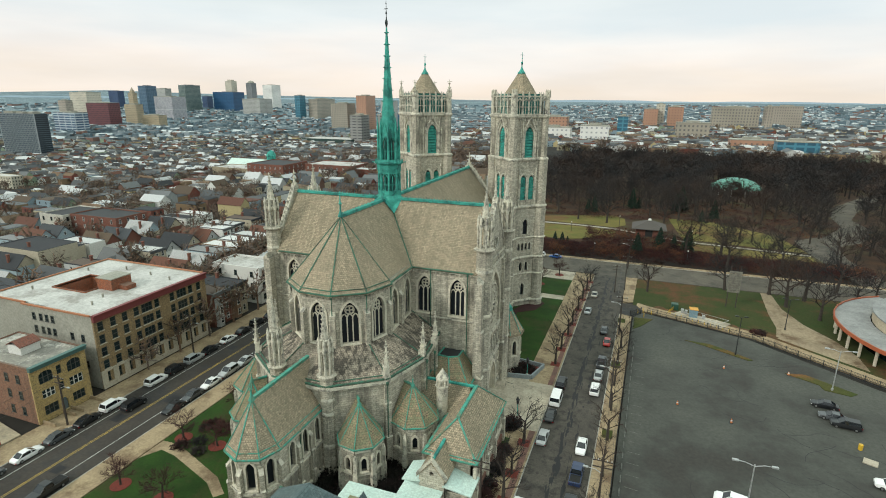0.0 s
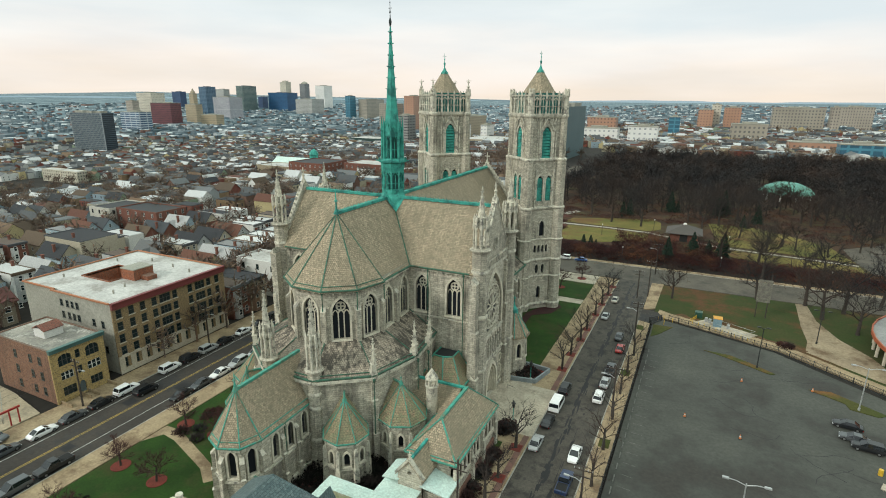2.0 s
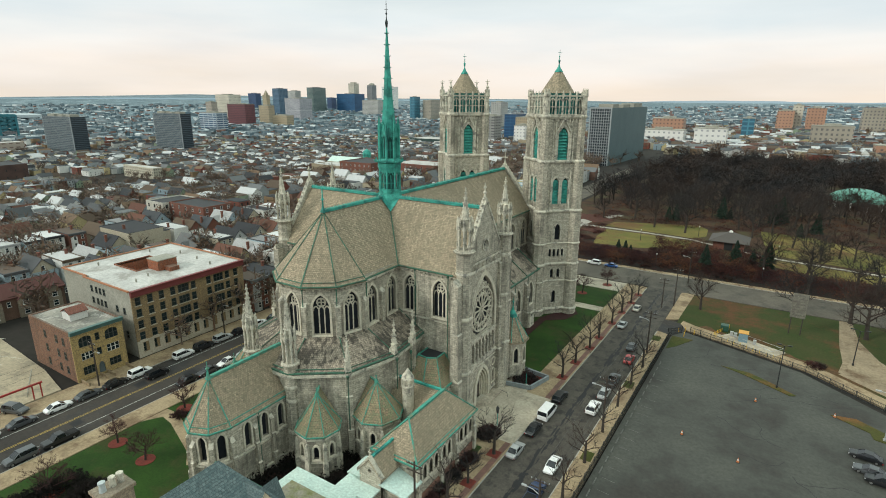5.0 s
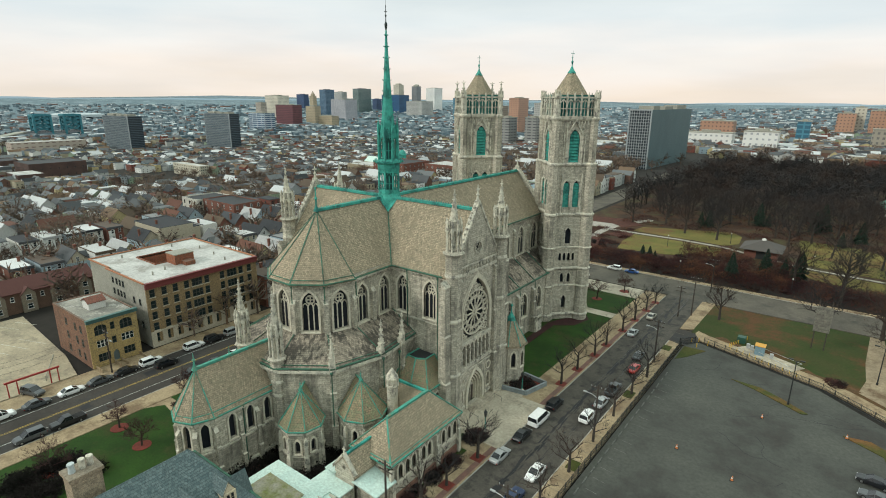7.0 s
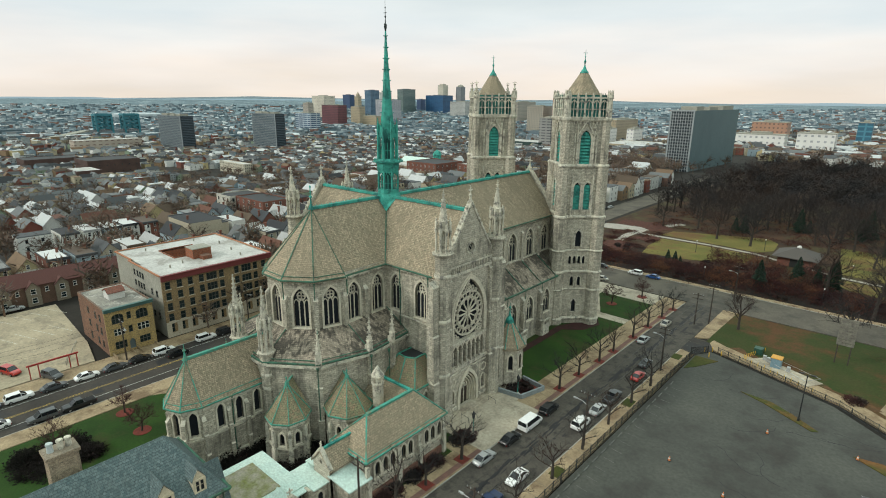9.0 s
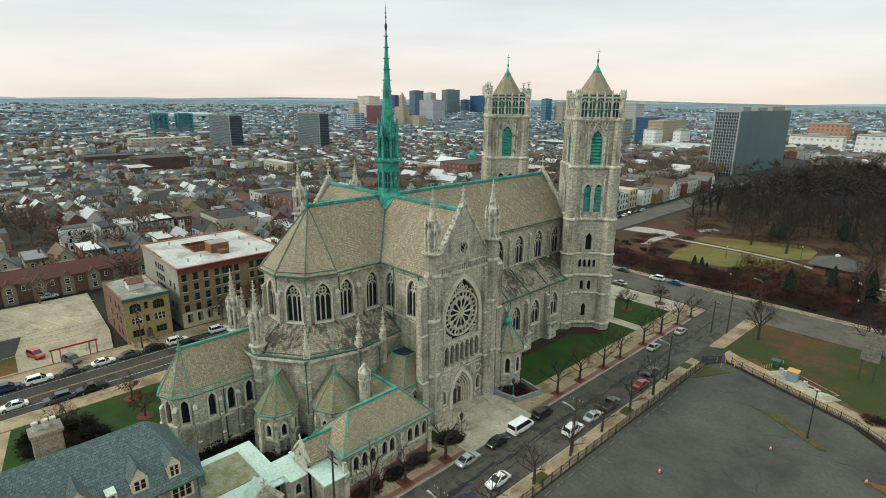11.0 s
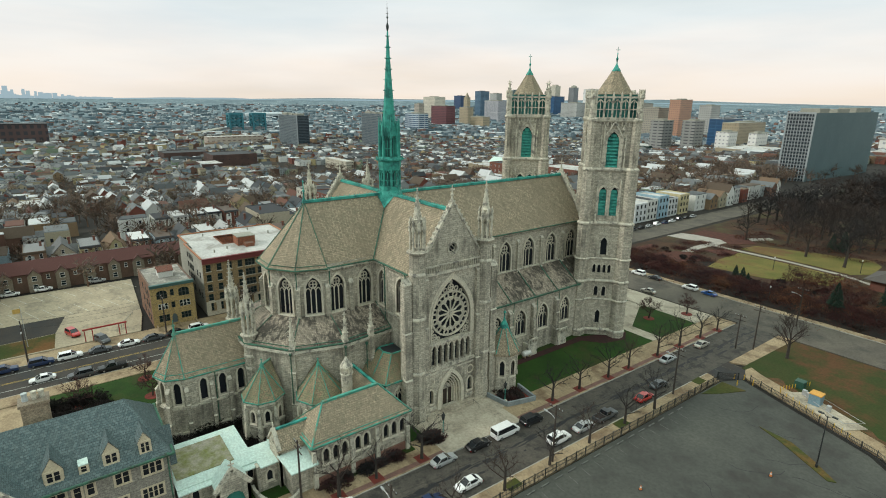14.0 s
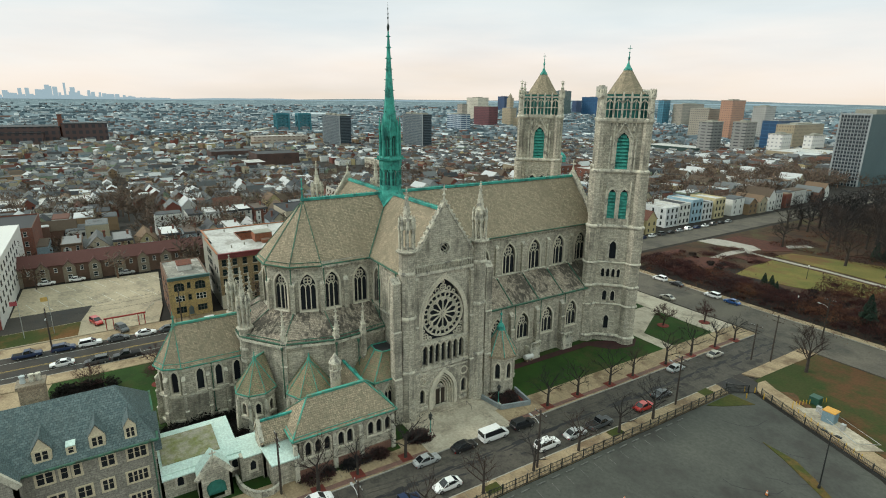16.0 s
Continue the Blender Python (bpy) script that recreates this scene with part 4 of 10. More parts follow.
# nave aisles
for sx in (-1, 1):
    p, q = ((14.3, TY + 8.2), (14.3, 46)) if sx > 0 else ((-14.3, 46), (-14.3, TY + 8.2))
    L = 46 - TY - 8.2
    ys = (18.2, 25.6, 33.0, 40.8)
    wins = [((y - TY - 8.2) / L if sx > 0 else 1 - (y - TY - 8.2) / L, 5.1, 3.3, 6.2, 3) for y in ys]
    walled("aisle_wall", [(p, q, wins)], 0, 13.9)
    s = Solid()
    x0, x1 = sorted((sx * 14.8, sx * 8.2))
    s.slab([(sx * 14.8, TY + 8.0, 13.9), (sx * 14.8, 47, 13.9), (sx * 8.2, 47, 18.7), (sx * 8.2, TY + 8.0, 18.7)], 0.3)
    part("aisle_roof", s, TILE_WORN, CATH, "worn lean-to tile roof of the aisle")
    g = Solid()
    g.bar((sx * 14.9, TY + 8.6, 13.85), (sx * 14.9, 46.5, 13.85), 0.4, 0.3)
    for y in (22.0, 29.6, 37.2, 44.5):
        g.bar((sx * 14.8, y, 14.05), (sx * 8.3, y, 18.85), 0.2, 0.15)
        g.turned(sx * 14.75, y + 0.9, [(0.2, 0.09), (13.8, 0.09)], 6)
    part("aisle_gutter", g, COPPER_DULL, CATH)
    for y in (21.9, 29.4, 37.2):
        buttress_pier(CATH, sx * 14.3, y, 0 if sx > 0 else 180, 11.5, 1.0, 1.5)
    for y in (28.2, 38.5):
        s = Solid()  # small pierced stone porches between the buttresses
        s.box(min(sx * 14.2, sx * 16.2), y - 1.5, 0, max(sx * 14.2, sx * 16.2), y + 1.5, 3.0)
        for j in range(6):
            s.bar((sx * 16.2, y - 1.4 + j * .56, 3.0), (sx * 16.2, y - 1.4 + j * .56, 4.0), 0.2)
        s.bar((sx * 16.2, y - 1.5, 4.1), (sx * 16.2, y + 1.5, 4.1), 0.35)
        part("areaway_porch", s, TRIM, CATH)

# ---- the west towers, set cornerwise ----
LOUVRE = COPPER


def tower_faces(half, z0, z1, holes):
    s = Solid()
    c = [(half, -half), (half, half), (-half, half), (-half, -half)]
    for i in range(4):
        wall(s, c[i], c[(i + 1) % 4], z0, z1, [(half + u, z, o) for u, z, o in holes], 0.8)
    return s


def build_tower(at, tall):
    h = 5.2
    levels = []
    body = Solid()
    holes = [(0, 3.2, arch_outline(1.1, 3.6, 6))]
    holes += [(u, 10.6, arch_outline(0.9, 2.6, 5)) for u in (-0.95, 0.95)]
    holes += [(u, 16.6, arch_outline(0.75, 2.2, 5)) for u in (-1.8, -0.6, 0.6, 1.8)]
    holes += [(0, 21.2, arch_outline(1.5, 4.4, 6))]
    holes += [(u, 31.0, arch_outline(1.7, 6.9, 6)) for u in (-1.3, 1.3)]
    holes += [(0, 42.5, arch_outline(2.7, 8.2, 8))]
    body = tower_faces(h, 0, 53.5, holes)
    tw = part("tower", body, STONE, CATH, "square granite bell tower set cornerwise")
    tw.matrix_basis = at

    def sub(name, s, mat, label=""):
        return part(name, s, mat, tw, label)

    # clasping corner buttresses that step in as they rise
    for i in range(4):
        s = Solid()
        a = math.pi / 4 + i * math.pi / 2
        x, y = h * 1.0 * math.copysign(1, math.cos(a)), h * math.copysign(1, math.sin(a))
        stages = ((0, 1.6, 2.05), (1.6, 14.4, 1.85), (14.4, 29.0, 1.7), (29.0, 42.0, 1.5), (42.0, 53.5, 1.1))
        s.turned(x * 0.94, y * 0.94, [row for z0, z1, r in stages for row in ((z0 + .01, r), (z1 - 0.6, r), (z1, r - 0.22))], 8, math.pi / 8)
        sub("corner_buttress", s, STONE)
    for z, o, t in ((1.4, 0.5, 0.5), (9.6, 0.22, 0.35), (14.4, 0.35, 0.5), (20.2, 0.2, 0.3), (29.0, 0.4, 0.6), (41.9, 0.4, 0.6), (53.2, 0.45, 0.7)):
        k = h + o
        s = Solid()
        s.turned(0, 0, [(z - t / 2, (k - 0.2) * 1.4142), (z, k * 1.4142), (z + t / 2, k * 1.4142), (z + t / 2 + 0.3, (k - 0.3) * 1.4142)], 4, math.pi / 4)
        for i in range(4):
            a = math.pi / 4 + i * math.pi / 2
            x, y = h * math.copysign(1, math.cos(a)) * .94, h * math.copysign(1, math.sin(a)) * .94
            r = np.interp(z, [0, 14, 29, 42, 55], [2.2, 2.0, 1.85, 1.6, 1.3])
            s.turned(x, y, [(z - t / 2, r - 0.15), (z, r + 0.05), (z + t / 2, r + 0.05), (z + t / 2 + 0.3, r - 0.3)], 8, math.pi / 8)
        sub("string_course", s, TRIM)
    for i in range(4):
        rot = Matrix.Rotation(i * math.pi / 2, 4, "Z")
        hood = Solid()

        def put(nm, so, mt, lb=""):
            o = sub(nm, so, mt, lb)
            o.matrix_basis = rot

        def ringed(u, z, w, hh, b, y=-h - 0.12):
            a1, a2 = arch_outline(w, hh, 7), arch_outline(w, hh, 7, b)
            order = list(range(1, len(a1))) + [0]
            hm = Solid()
            hm.loft([[(u + a1[j][0], y + 0.5, z + a1[j][1]), (u + a1[j][0], y, z + a1[j][1]), (u + a2[j][0], y, z + a2[j][1]), (u + a2[j][0], y + 0.5, z + a2[j][1])] for j in order])

            put("hood_mould", hm, TRIM)

        def pane(solid, u, z, w, hh, y):
            o = arch_outline(w, hh, 7)
            put("opening_glass", Solid().add([(u + x, y, z + v) for x, v in o], [tuple(range(len(o)))]), GLASS_DARK)

        glass = None

        ringed(0, 3.2, 1.1, 3.6, 0.3)
        pane(glass, 0, 3.2, 1.1, 3.6, -h + 0.45)
        for u in (-0.95, 0.95):
            ringed(u, 10.6, 0.9, 2.6, 0.2)
            pane(glass, u, 10.6, 0.9, 2.6, -h + 0.45)
        for u in (-1.8, -0.6, 0.6, 1.8):
            ringed(u, 16.6, 0.75, 2.2, 0.18)
            pane(glass, u, 16.6, 0.75, 2.2, -h + 0.45)
        ringed(0, 21.2, 1.5, 4.4, 0.4)
        pane(glass, 0, 21.2, 1.5, 4.4, -h + 0.45)
        for u, z, w, hh in ((-1.3, 31.0, 1.7, 6.9), (1.3, 31.0, 1.7, 6.9), (0, 42.5, 2.7, 8.2)):
            ringed(u, z, w, hh, 0.62 if w > 2 else .5)
            pane(glass, u, z, w, hh, -h + 0.75)
            k = int(hh / 0.78)
            slat = Solid()
            for j in range(k):
                zz = z + 0.15 + j * 0.78
                hs = hh - 0.866 * w
                v = zz + 0.5 - z
                half = w / 2 if v < hs else max(0.05, math.sqrt(max(0.0, w * w - (v - hs) ** 2)) - w / 2)
                slat.add([(u - half, -h + 0.05, zz), (u + half, -h + 0.05, zz), (u + half, -h + 0.55, zz + 0.62), (u - half, -h + 0.55, zz + 0.62), (u - half, -h + 0.05, zz - 0.1), (u + half, -h + 0.05, zz - 0.1), (u + half, -h + 0.55, zz + 0.52), (u - half, -h + 0.55, zz + 0.52)], [(0, 1, 2, 3), (7, 6, 5, 4), (0, 4, 5, 1), (1, 5, 6, 2), (2, 6, 7, 3), (3, 7, 4, 0)])
            put("louvre", slat, LOUVRE, "green copper louvres")
        # big gablet over the belfry window, thin shafts beside it
        for sg in (-1, 1):
            hood.bar((sg * 2.1, -h - 0.25, 49.3), (0, -h - 0.25, 53.0), 0.35, 0.3)
            for x, z0, z1 in ((2.1, 42.2, 52.3), (2.75, 42.2, 50.1), (2.7, 29.5, 40.0)):
                shaft = Solid()
                shaft.turned(sg * x, -h - 0.12, [(z0, 0.28), (z0 + 0.6, 0.2), (z1 - 1.2, 0.18), (z1 - 1.1, 0.3), (z1, 0.03)], 6)
                put("shaft", shaft, TRIM)
        hood.turned(0, -h - 0.25, [(52.6, 0.3), (53.6, 0.1), (54.0, 0.25), (54.3, 0.05)], 6)
        for j in range(9):
            u = -3.2 + 0.8 * j
            hood.bar((u, -h - 0.1, 52.1), (u, -h - 0.1, 52.95), 0.2)
        put("belfry_gablet", hood, TRIM)
    # open parapet: piers with arched openings, corner pinnacles
    s = Solid()
    k = h + 0.3
    for i in range(4):
        a = i * math.pi / 2
        c, d = math.cos(a), math.sin(a)

        def pt(u, z, o=0.0):
            return (c * (k + o) - d * u, d * (k + o) + c * u, z)

        for j in range(6):
            u = -k + 2 * k * (j + 0.5) / 6
            s.bar(pt(u, 53.6), pt(u, 58.6), 0.42)
            s.turned(*pt(u, 0)[:2], [(58.6, 0.35), (59.0, 0.25), (59.6, 0.03)], 4, math.pi / 4)
            if j < 5:
                u2 = u + 2 * k / 6
                for v in (u, u2):
                    s.bar(pt(v, 56.9), pt((u + u2) / 2, 57.9), 0.22)
                s.bar(pt((u + u2) / 2, 53.7), pt((u + u2) / 2, 57.7), 0.16)
        for z, t in ((53.75, 0.35), (55.7, 0.2), (58.35, 0.4)):
            s.bar(pt(-k, z), pt(k, z), 0.4, t)
        x, y = c * k - d * k, d * k + c * k
        s.turned(x * .95, y * .95, [(53.4, 0.75), (58.0, 0.6), (58.3, 0.8), (58.9, 0.75), (59.2, 0.6), (59.25, 0.3)], 8, math.pi / 8)
        for j in range(8):
            b = j * math.pi / 4
            s.turned(x * .95 + 0.6 * math.cos(b), y * .95 + 0.6 * math.sin(b), [(58.6, 0.16), (59.8, 0.14), (60.2, 0.02)], 4)
        if tall:
            s.turned(x * .95, y * .95, [(58.9, 0.5), (60.4, 0.28), (60.6, 0.5), (61.0, 0.2), (61.6, 0.14), (61.8, 0.4), (62.0, 0.1), (62.7, 0.05)], 8)
            s.bar((x * .95 - .5, y * .95 + .5, 62.2), (x * .95 + .5, y * .95 - .5, 62.2), .16)
    sub("parapet", s, TRIM, "open arcaded stone parapet")
    s = Solid()
    s.turned(0, 0, [(53.5, 5.9), (58.9, 5.9), (59.0, 6.0)], 8, math.pi / 8)
    sub("lantern_screen", s, plain("dark_teal_copper_screen", (0.018, 0.13, 0.115), 0.7), "dark green screen behind the parapet")
    s = Solid()
    s.turned(0, 0, [(58.3, 4.85), (64.9, 0.55)], 8, math.pi / 8)
    sub("tower_roof", s, TILE, "steep tan tile pyramid roof")
    s = Solid()
    s.turned(0, 0, [(64.2, 1.1), (64.45, 0.98), (65.1, 0.5), (65.8, 0.2), (66.2, 0.12), (67.0, 0.3), (67.3, 0.1), (67.9, 0.07), (68.0, 0.2), (68.2, 0.06), (69.6, 0.05)], 8, math.pi / 8)
    s.bar((-0.5, 0, 68.9), (0.5, 0, 68.9), 0.1)
    sub("finial", s, COPPER, "green copper cap and finial")
    return tw


for sx in (-1, 1):
    build_tower(Matrix.Translation((sx * 13.88, 53.4, 0)) @ Matrix.Rotation(radians(45), 4, "Z"), sx < 0)
# west gable between them
s = Solid()
wall(s, (8.4, 53.2), (-8.4, 53.2), 0, 28, (), 0.8, [(16.8, 29.5), (8.4, 39.8), (0, 29.5)])
part("west_gable", s, STONE, CATH)
s = Solid()
for sg in (-1, 1):
    s.bar((sg * 8.5, 52.8, 29.2), (0, 52.8, 39.9), 1.0, 0.5)
    for k in range(14):
        f = (k + .5) / 14
        s.bar((sg * 8.5 * (1 - f), 52.8, 29.3 + 10.6 * f), (sg * (8.5 * (1 - f) + .3), 52.8, 29.9 + 10.6 * f), 0.24)
s.turned(0, 52.8, [(39.6, 0.5), (40.4, 0.3), (41.2, 0.15), (43.0, 0.13)], 6)
s.box(-0.75, 52.7, 41.7, 0.75, 52.9, 42.0)
part("west_coping", s, TRIM, CATH, "pale stone coping with a cross")

# ---- east chapels ----
LX = -0.3
lady = [(LX - 3.6, -31.5), (LX - 3.6, -43.2)] + poly_pts(LX, -43.2, 3.6, 225, 45, 3) + [(LX + 3.6, -43.2), (LX + 3.6, -31.5)]
LW = (6.6, 1.15, 4.2, 1)
lsegs = []
for a, b in zip(lady, lady[1:]):
    ln = math.dist(a, b)
    lsegs.append((a, b, [(f, *LW) for f in ((0.24, 0.51, 0.78) if ln > 8 else (0.5,))]))
lady_wall = walled("lady_chapel_wall", lsegs, 0, 11.7)


def hipped(name, eave, top0, top1, z0, z1, mat, parent, label="", thick=0.25, hips_from=()):
    """A roof from an eaves outline up to a short ridge: each eave edge goes to the nearer ridge end."""
    s, g = Solid(), Solid()
    t0, t1 = Vector((*top0, z1)), Vector((*top1, z1))
    near = lambda p: t0 if (Vector((*p, z1)) - t0).length < (Vector((*p, z1)) - t1).length else t1
    n = len(eave)
    for i in range(n):
        a, b = eave[i], eave[(i + 1) % n]
        ta, tb = near(a), near(b)
        up = [(*a, z0), (*b, z0), tuple(tb)] + ([tuple(ta)] if (ta - tb).length > 1e-3 else [])
        s.slab(up, thick)
        g.bar((*a, z0 + 0.02), (*b, z0 + 0.02), 0.26, 0.2)
        g.bar((*a, z0 + 0.1), tuple(ta + Vector((0, 0, 0.04))), 0.24, 0.14)
        ia, ib = Vector((*a, z0)).lerp(ta, 0.08), Vector((*b, z0)).lerp(tb, 0.08)
        g.bar(ia + Vector((0, 0, .05)), ib + Vector((0, 0, .05)), 0.1)
    if (t0 - t1).length > 1e-3:
        g.bar(t0, t1, 0.5, 0.36)
    ob = part(name, s, mat, parent, label)
    part("copper_trim", g, COPPER_MIX, ob, "green copper ridge, hips and gutter")
    return ob


def grow(pts, cx, cy, k):
    out = []
    for x, y in pts:
        d = math.hypot(x - cx, y - cy)
        out.append((x + (x - cx) / d * k, y + (y - cy) / d * k))
    return out


le = [(LX - 4.0, -31.0), (LX - 4.0, -43.3)] + poly_pts(LX, -43.3, 4.05, 225, 45, 3) + [(LX + 4.0, -43.3), (LX + 4.0, -31.0)]
s, g = Solid(), Solid()
top0, top1 = (LX, -43.3), (LX, -30)
for a, b in zip(le, le[1:]):
    s.slab([(*a, 11.6), (*b, 11.6), (*top1, 18.4), (*top0, 18.4)] if a[0] == b[0] and a[1] > b[1] else ([(*a, 11.6), (*b, 11.6), (*top1, 18.4), (*top0, 18.4)] if a[0] == b[0] else [(*a, 11.6), (*b, 11.6), (*top0, 18.4)]), 0.25)
    part("lady_chapel_roof", s, TILE, CATH, "tan tile slope of the chapel roof")
    s = Solid()
    g.bar((*a, 11.6), (*b, 11.6), 0.28, 0.2)
    ia, ib = [(p[0] + (LX - p[0]) * .1, p[1] + ((-43.3 - p[1]) * .1 if p[1] < -43.4 else 0), 12.35) for p in (a, b)]
    g.bar(ia, ib, 0.12)
    if a[1] < -40:
        g.bar((*a, 11.7), (*top0, 18.45), 0.16, 0.1)
g.bar((*top0, 18.45), (*top1, 18.45), 0.5, 0.4)
g.turned(LX, -43.3, [(18.3, 0.5), (18.9, 0.2), (19.6, 0.1), (19.9, 0.28), (20.2, 0.08), (21.0, 0.05)], 6)
part("lady_chapel_trim", g, COPPER_MIX, CATH, "green copper ridge and hips")
s = Solid()
for a, b in zip(lady, lady[1:]):
    s.bar((*a, 11.1), (*b, 11.1), 0.6, 0.4)
    s.bar((*a, 6.0), (*b, 6.0), 0.75, 0.3)
    s.bar((*a, 1.2), (*b, 1.2), 0.9, 0.5)
part("lady_chapel_string", s, TRIM, CATH)
for x, y in lady[1:-1]:
    a = math.degrees(math.atan2(y + 43.2, x - LX)) if y < -43.3 else (0 if x > LX else 180)
    buttress_pier(CATH, x, y, a, 9.2, 0.6, 0.85)
for sx in (-1, 1):
    for y in (-36.0, -39.0):
        buttress_pier(CATH, LX + sx * 3.6, y - 0.1, 0 if sx > 0 else 180, 9.2, 0.6, 0.8)


def radial_chapel(ang, r=16.9, rad=3.3, z=8.1, top=13.4):
    cx, cy = r * math.cos(radians(ang)), -18.7 + r * math.sin(radians(ang))
    pts = poly_pts(cx, cy, rad, ang - 112.5, 45, 6)
    back = [(cx * 0.86 + 0, -18.7 + (cy + 18.7) * 0.86)]
    w = walled("chapel_wall", [(a, b, [(0.5, 4.2, 0.8, 2.2, 1)]) for a, b in zip(pts, pts[1:])], 0, z)
    e = grow(pts, cx, cy, 0.35)
    s, g = Solid(), Solid()
    b0 = (14.2 * math.cos(radians(ang)), -18.7 + 14.2 * math.sin(radians(ang)))
    t0 = (cx * .985, -18.7 + (cy + 18.7) * .985)
    for a, b in zip(e, e[1:]):
        s.slab([(*a, z), (*b, z), (*t0, top)], 0.2)
        g.bar((*a, z), (*b, z), 0.24, 0.18)
        g.bar((*a, z + .1), (*t0, top + .05), 0.13, 0.09)
    for p in (e[0], e[-1]):
        q = (p[0] * .8 + b0[0] * .2, p[1] * .8 + b0[1] * .2)
        s.slab([(*p, z), (*t0, top), (*b0, top), (*q, z + 0.8)], 0.2)
    g.bar((*e[-1], z + .1), (*t0, top + .05), 0.2, 0.12)
    g.bar((*t0, top + .05), (*b0, top + .05), 0.3, 0.25)
    g.turned(*t0, [(top - .1, .4), (top + .5, .12), (top + .9, .06), (top + 1.0, .18), (top + 1.2, .04), (top + 1.7, .03)], 6)
    ro = part("chapel_roof", s, TILE_RED, CATH, "faceted chapel roof of red and olive tiles")
    part("copper_trim", g, COPPER_MIX, ro)
    s = Solid()
    for a, b in zip(pts, pts[1:]):
        s.bar((*a, z - .45), (*b, z - .45), 0.5, 0.35)
        s.bar((*a, 3.6), (*b, 3.6), 0.5, 0.25)
    for x, y in pts[1:-1]:
        dx, dy = x - cx, y - cy
        s.turned(x + dx * .06, y + dy * .06, [(0, .55), (3.6, .5), (3.9, .38), (6.4, .36), (7.0, .15)], 4, math.atan2(dy, dx) + math.pi / 4)
    part("chapel_trim", s, TRIM, w)


for a, r, k in ((-20, 16.3, 3.85), (-54, 16.9, 3.3), (-126, 16.9, 3.3), (-160, 16.3, 3.85)):
    radial_chapel(a, r, k)
# baptistery beside the nave
for sx in (1,):
    bx, by = 22.0, 13.0
    pts = poly_pts(bx, by, 3.1, -112.5, 45, 9)
    walled("baptistery_wall", [(a, b, [(0.5, 3.6, 0.95, 3.4, 1)]) for a, b in zip(pts, pts[1:])], 0, 8.6)
    e = poly_pts(bx, by, 3.5, -112.5, 45, 9)
    s, g = Solid(), Solid()
    for a, b in zip(e, e[1:]):
        s.slab([(*a, 8.5), (*b, 8.5), (bx, by, 14.6)], 0.2)
        g.bar((*a, 8.55), (bx, by, 14.7), 0.14, 0.1)
        s.bar((*a, 8.4), (*b, 8.4), 0.4, 0.35)
    g.turned(bx, by, [(13.2, 0.95), (13.9, 0.75), (14.6, 0.3), (15.2, 0.15), (16.2, 0.12), (16.4, 0.3), (16.8, 0.06), (17.4, 0.04)], 8, math.pi / 8)
    part("baptistery_roof", s, TILE, CATH, "steep octagonal tan tile roof")
    part("baptistery_cap", g, COPPER, CATH, "green copper cap")
    walled("baptistery_link", [((14.3, 11.2), (19.2, 11.2), []), ((19.2, 14.8), (14.3, 14.8), [])], 0, 8.0)
    s = Solid()
    s.gable(14.3, 11.2, 20.5, 14.8, 8.0, 2.2, 0.2, 0.2, "x")
    part("link_roof", s, TILE, CATH)
# vestry in the corner of choir aisle and transept, with a flat black top
v = [(14.0, -9.2), (14.0, -15.2), (18.4, -15.6), (21.2, -14.4), (21.2, -9.2)]
walled("vestry_wall", [(a, b, [(0.5, 3.0, 1.6, 4.6, 2)] if i == 3 else []) for i, (a, b) in enumerate(zip(v, v[1:]))], 0, 9.0)
ve = [(13.8, -9), (13.8, -15.5), (18.5, -15.95), (21.5, -14.7), (21.5, -9)]
vt = [(15.0, -9), (15.0, -12.2), (17.0, -12.4), (18.6, -11.6), (18.6, -9)]
s, g = Solid(), Solid()
for i in range(4):
    s.slab([(*ve[i], 8.9), (*ve[i + 1], 8.9), (*vt[i + 1], 13.0), (*vt[i], 13.0)], 0.2)
    g.bar((*ve[i], 8.9), (*ve[i + 1], 8.9), 0.3, 0.25)
    g.bar((*ve[i + 1], 9.0), (*vt[i + 1], 13.1), 0.2, 0.12)
    g.bar((*vt[i], 13.05), (*vt[i + 1], 13.05), 0.25, 0.2)
ro = part("vestry_roof", s, TILE_RED, CATH, "sloped roof of mixed tiles")
part("copper_trim", g, COPPER_MIX, ro)
part("flat_top", Solid().prism(vt, 12.7, 13.0), BLACK_ROOF, ro, "flat black roof top")
# downpipes
for x, y, z0, z1 in ((8.75, -18.4, 19.4, 28), (12.2, -8.95, 13.2, 28), (19.2, -8.95, 9.0, 28), (7.2, -24.1, 19.4, 28), (15.5, -19.1, 0.3, 15.5), (12.5, -28.0, 0.3, 15.4), (3.45, -38.4, 0.3, 11.5), (2.75, -27.3, 19.4, 28), (15.3, -14.8, 9, 15)):
    s = Solid()
    s.turned(x, y, [(z0, 0.1), (z1, 0.1)], 6)
    s.turned(x, y, [(z1 - 0.6, 0.14), (z1 - 0.2, 0.26), (z1, 0.26)], 6)
    part("downpipe", s, COPPER_DULL, CATH, "green copper downpipe")

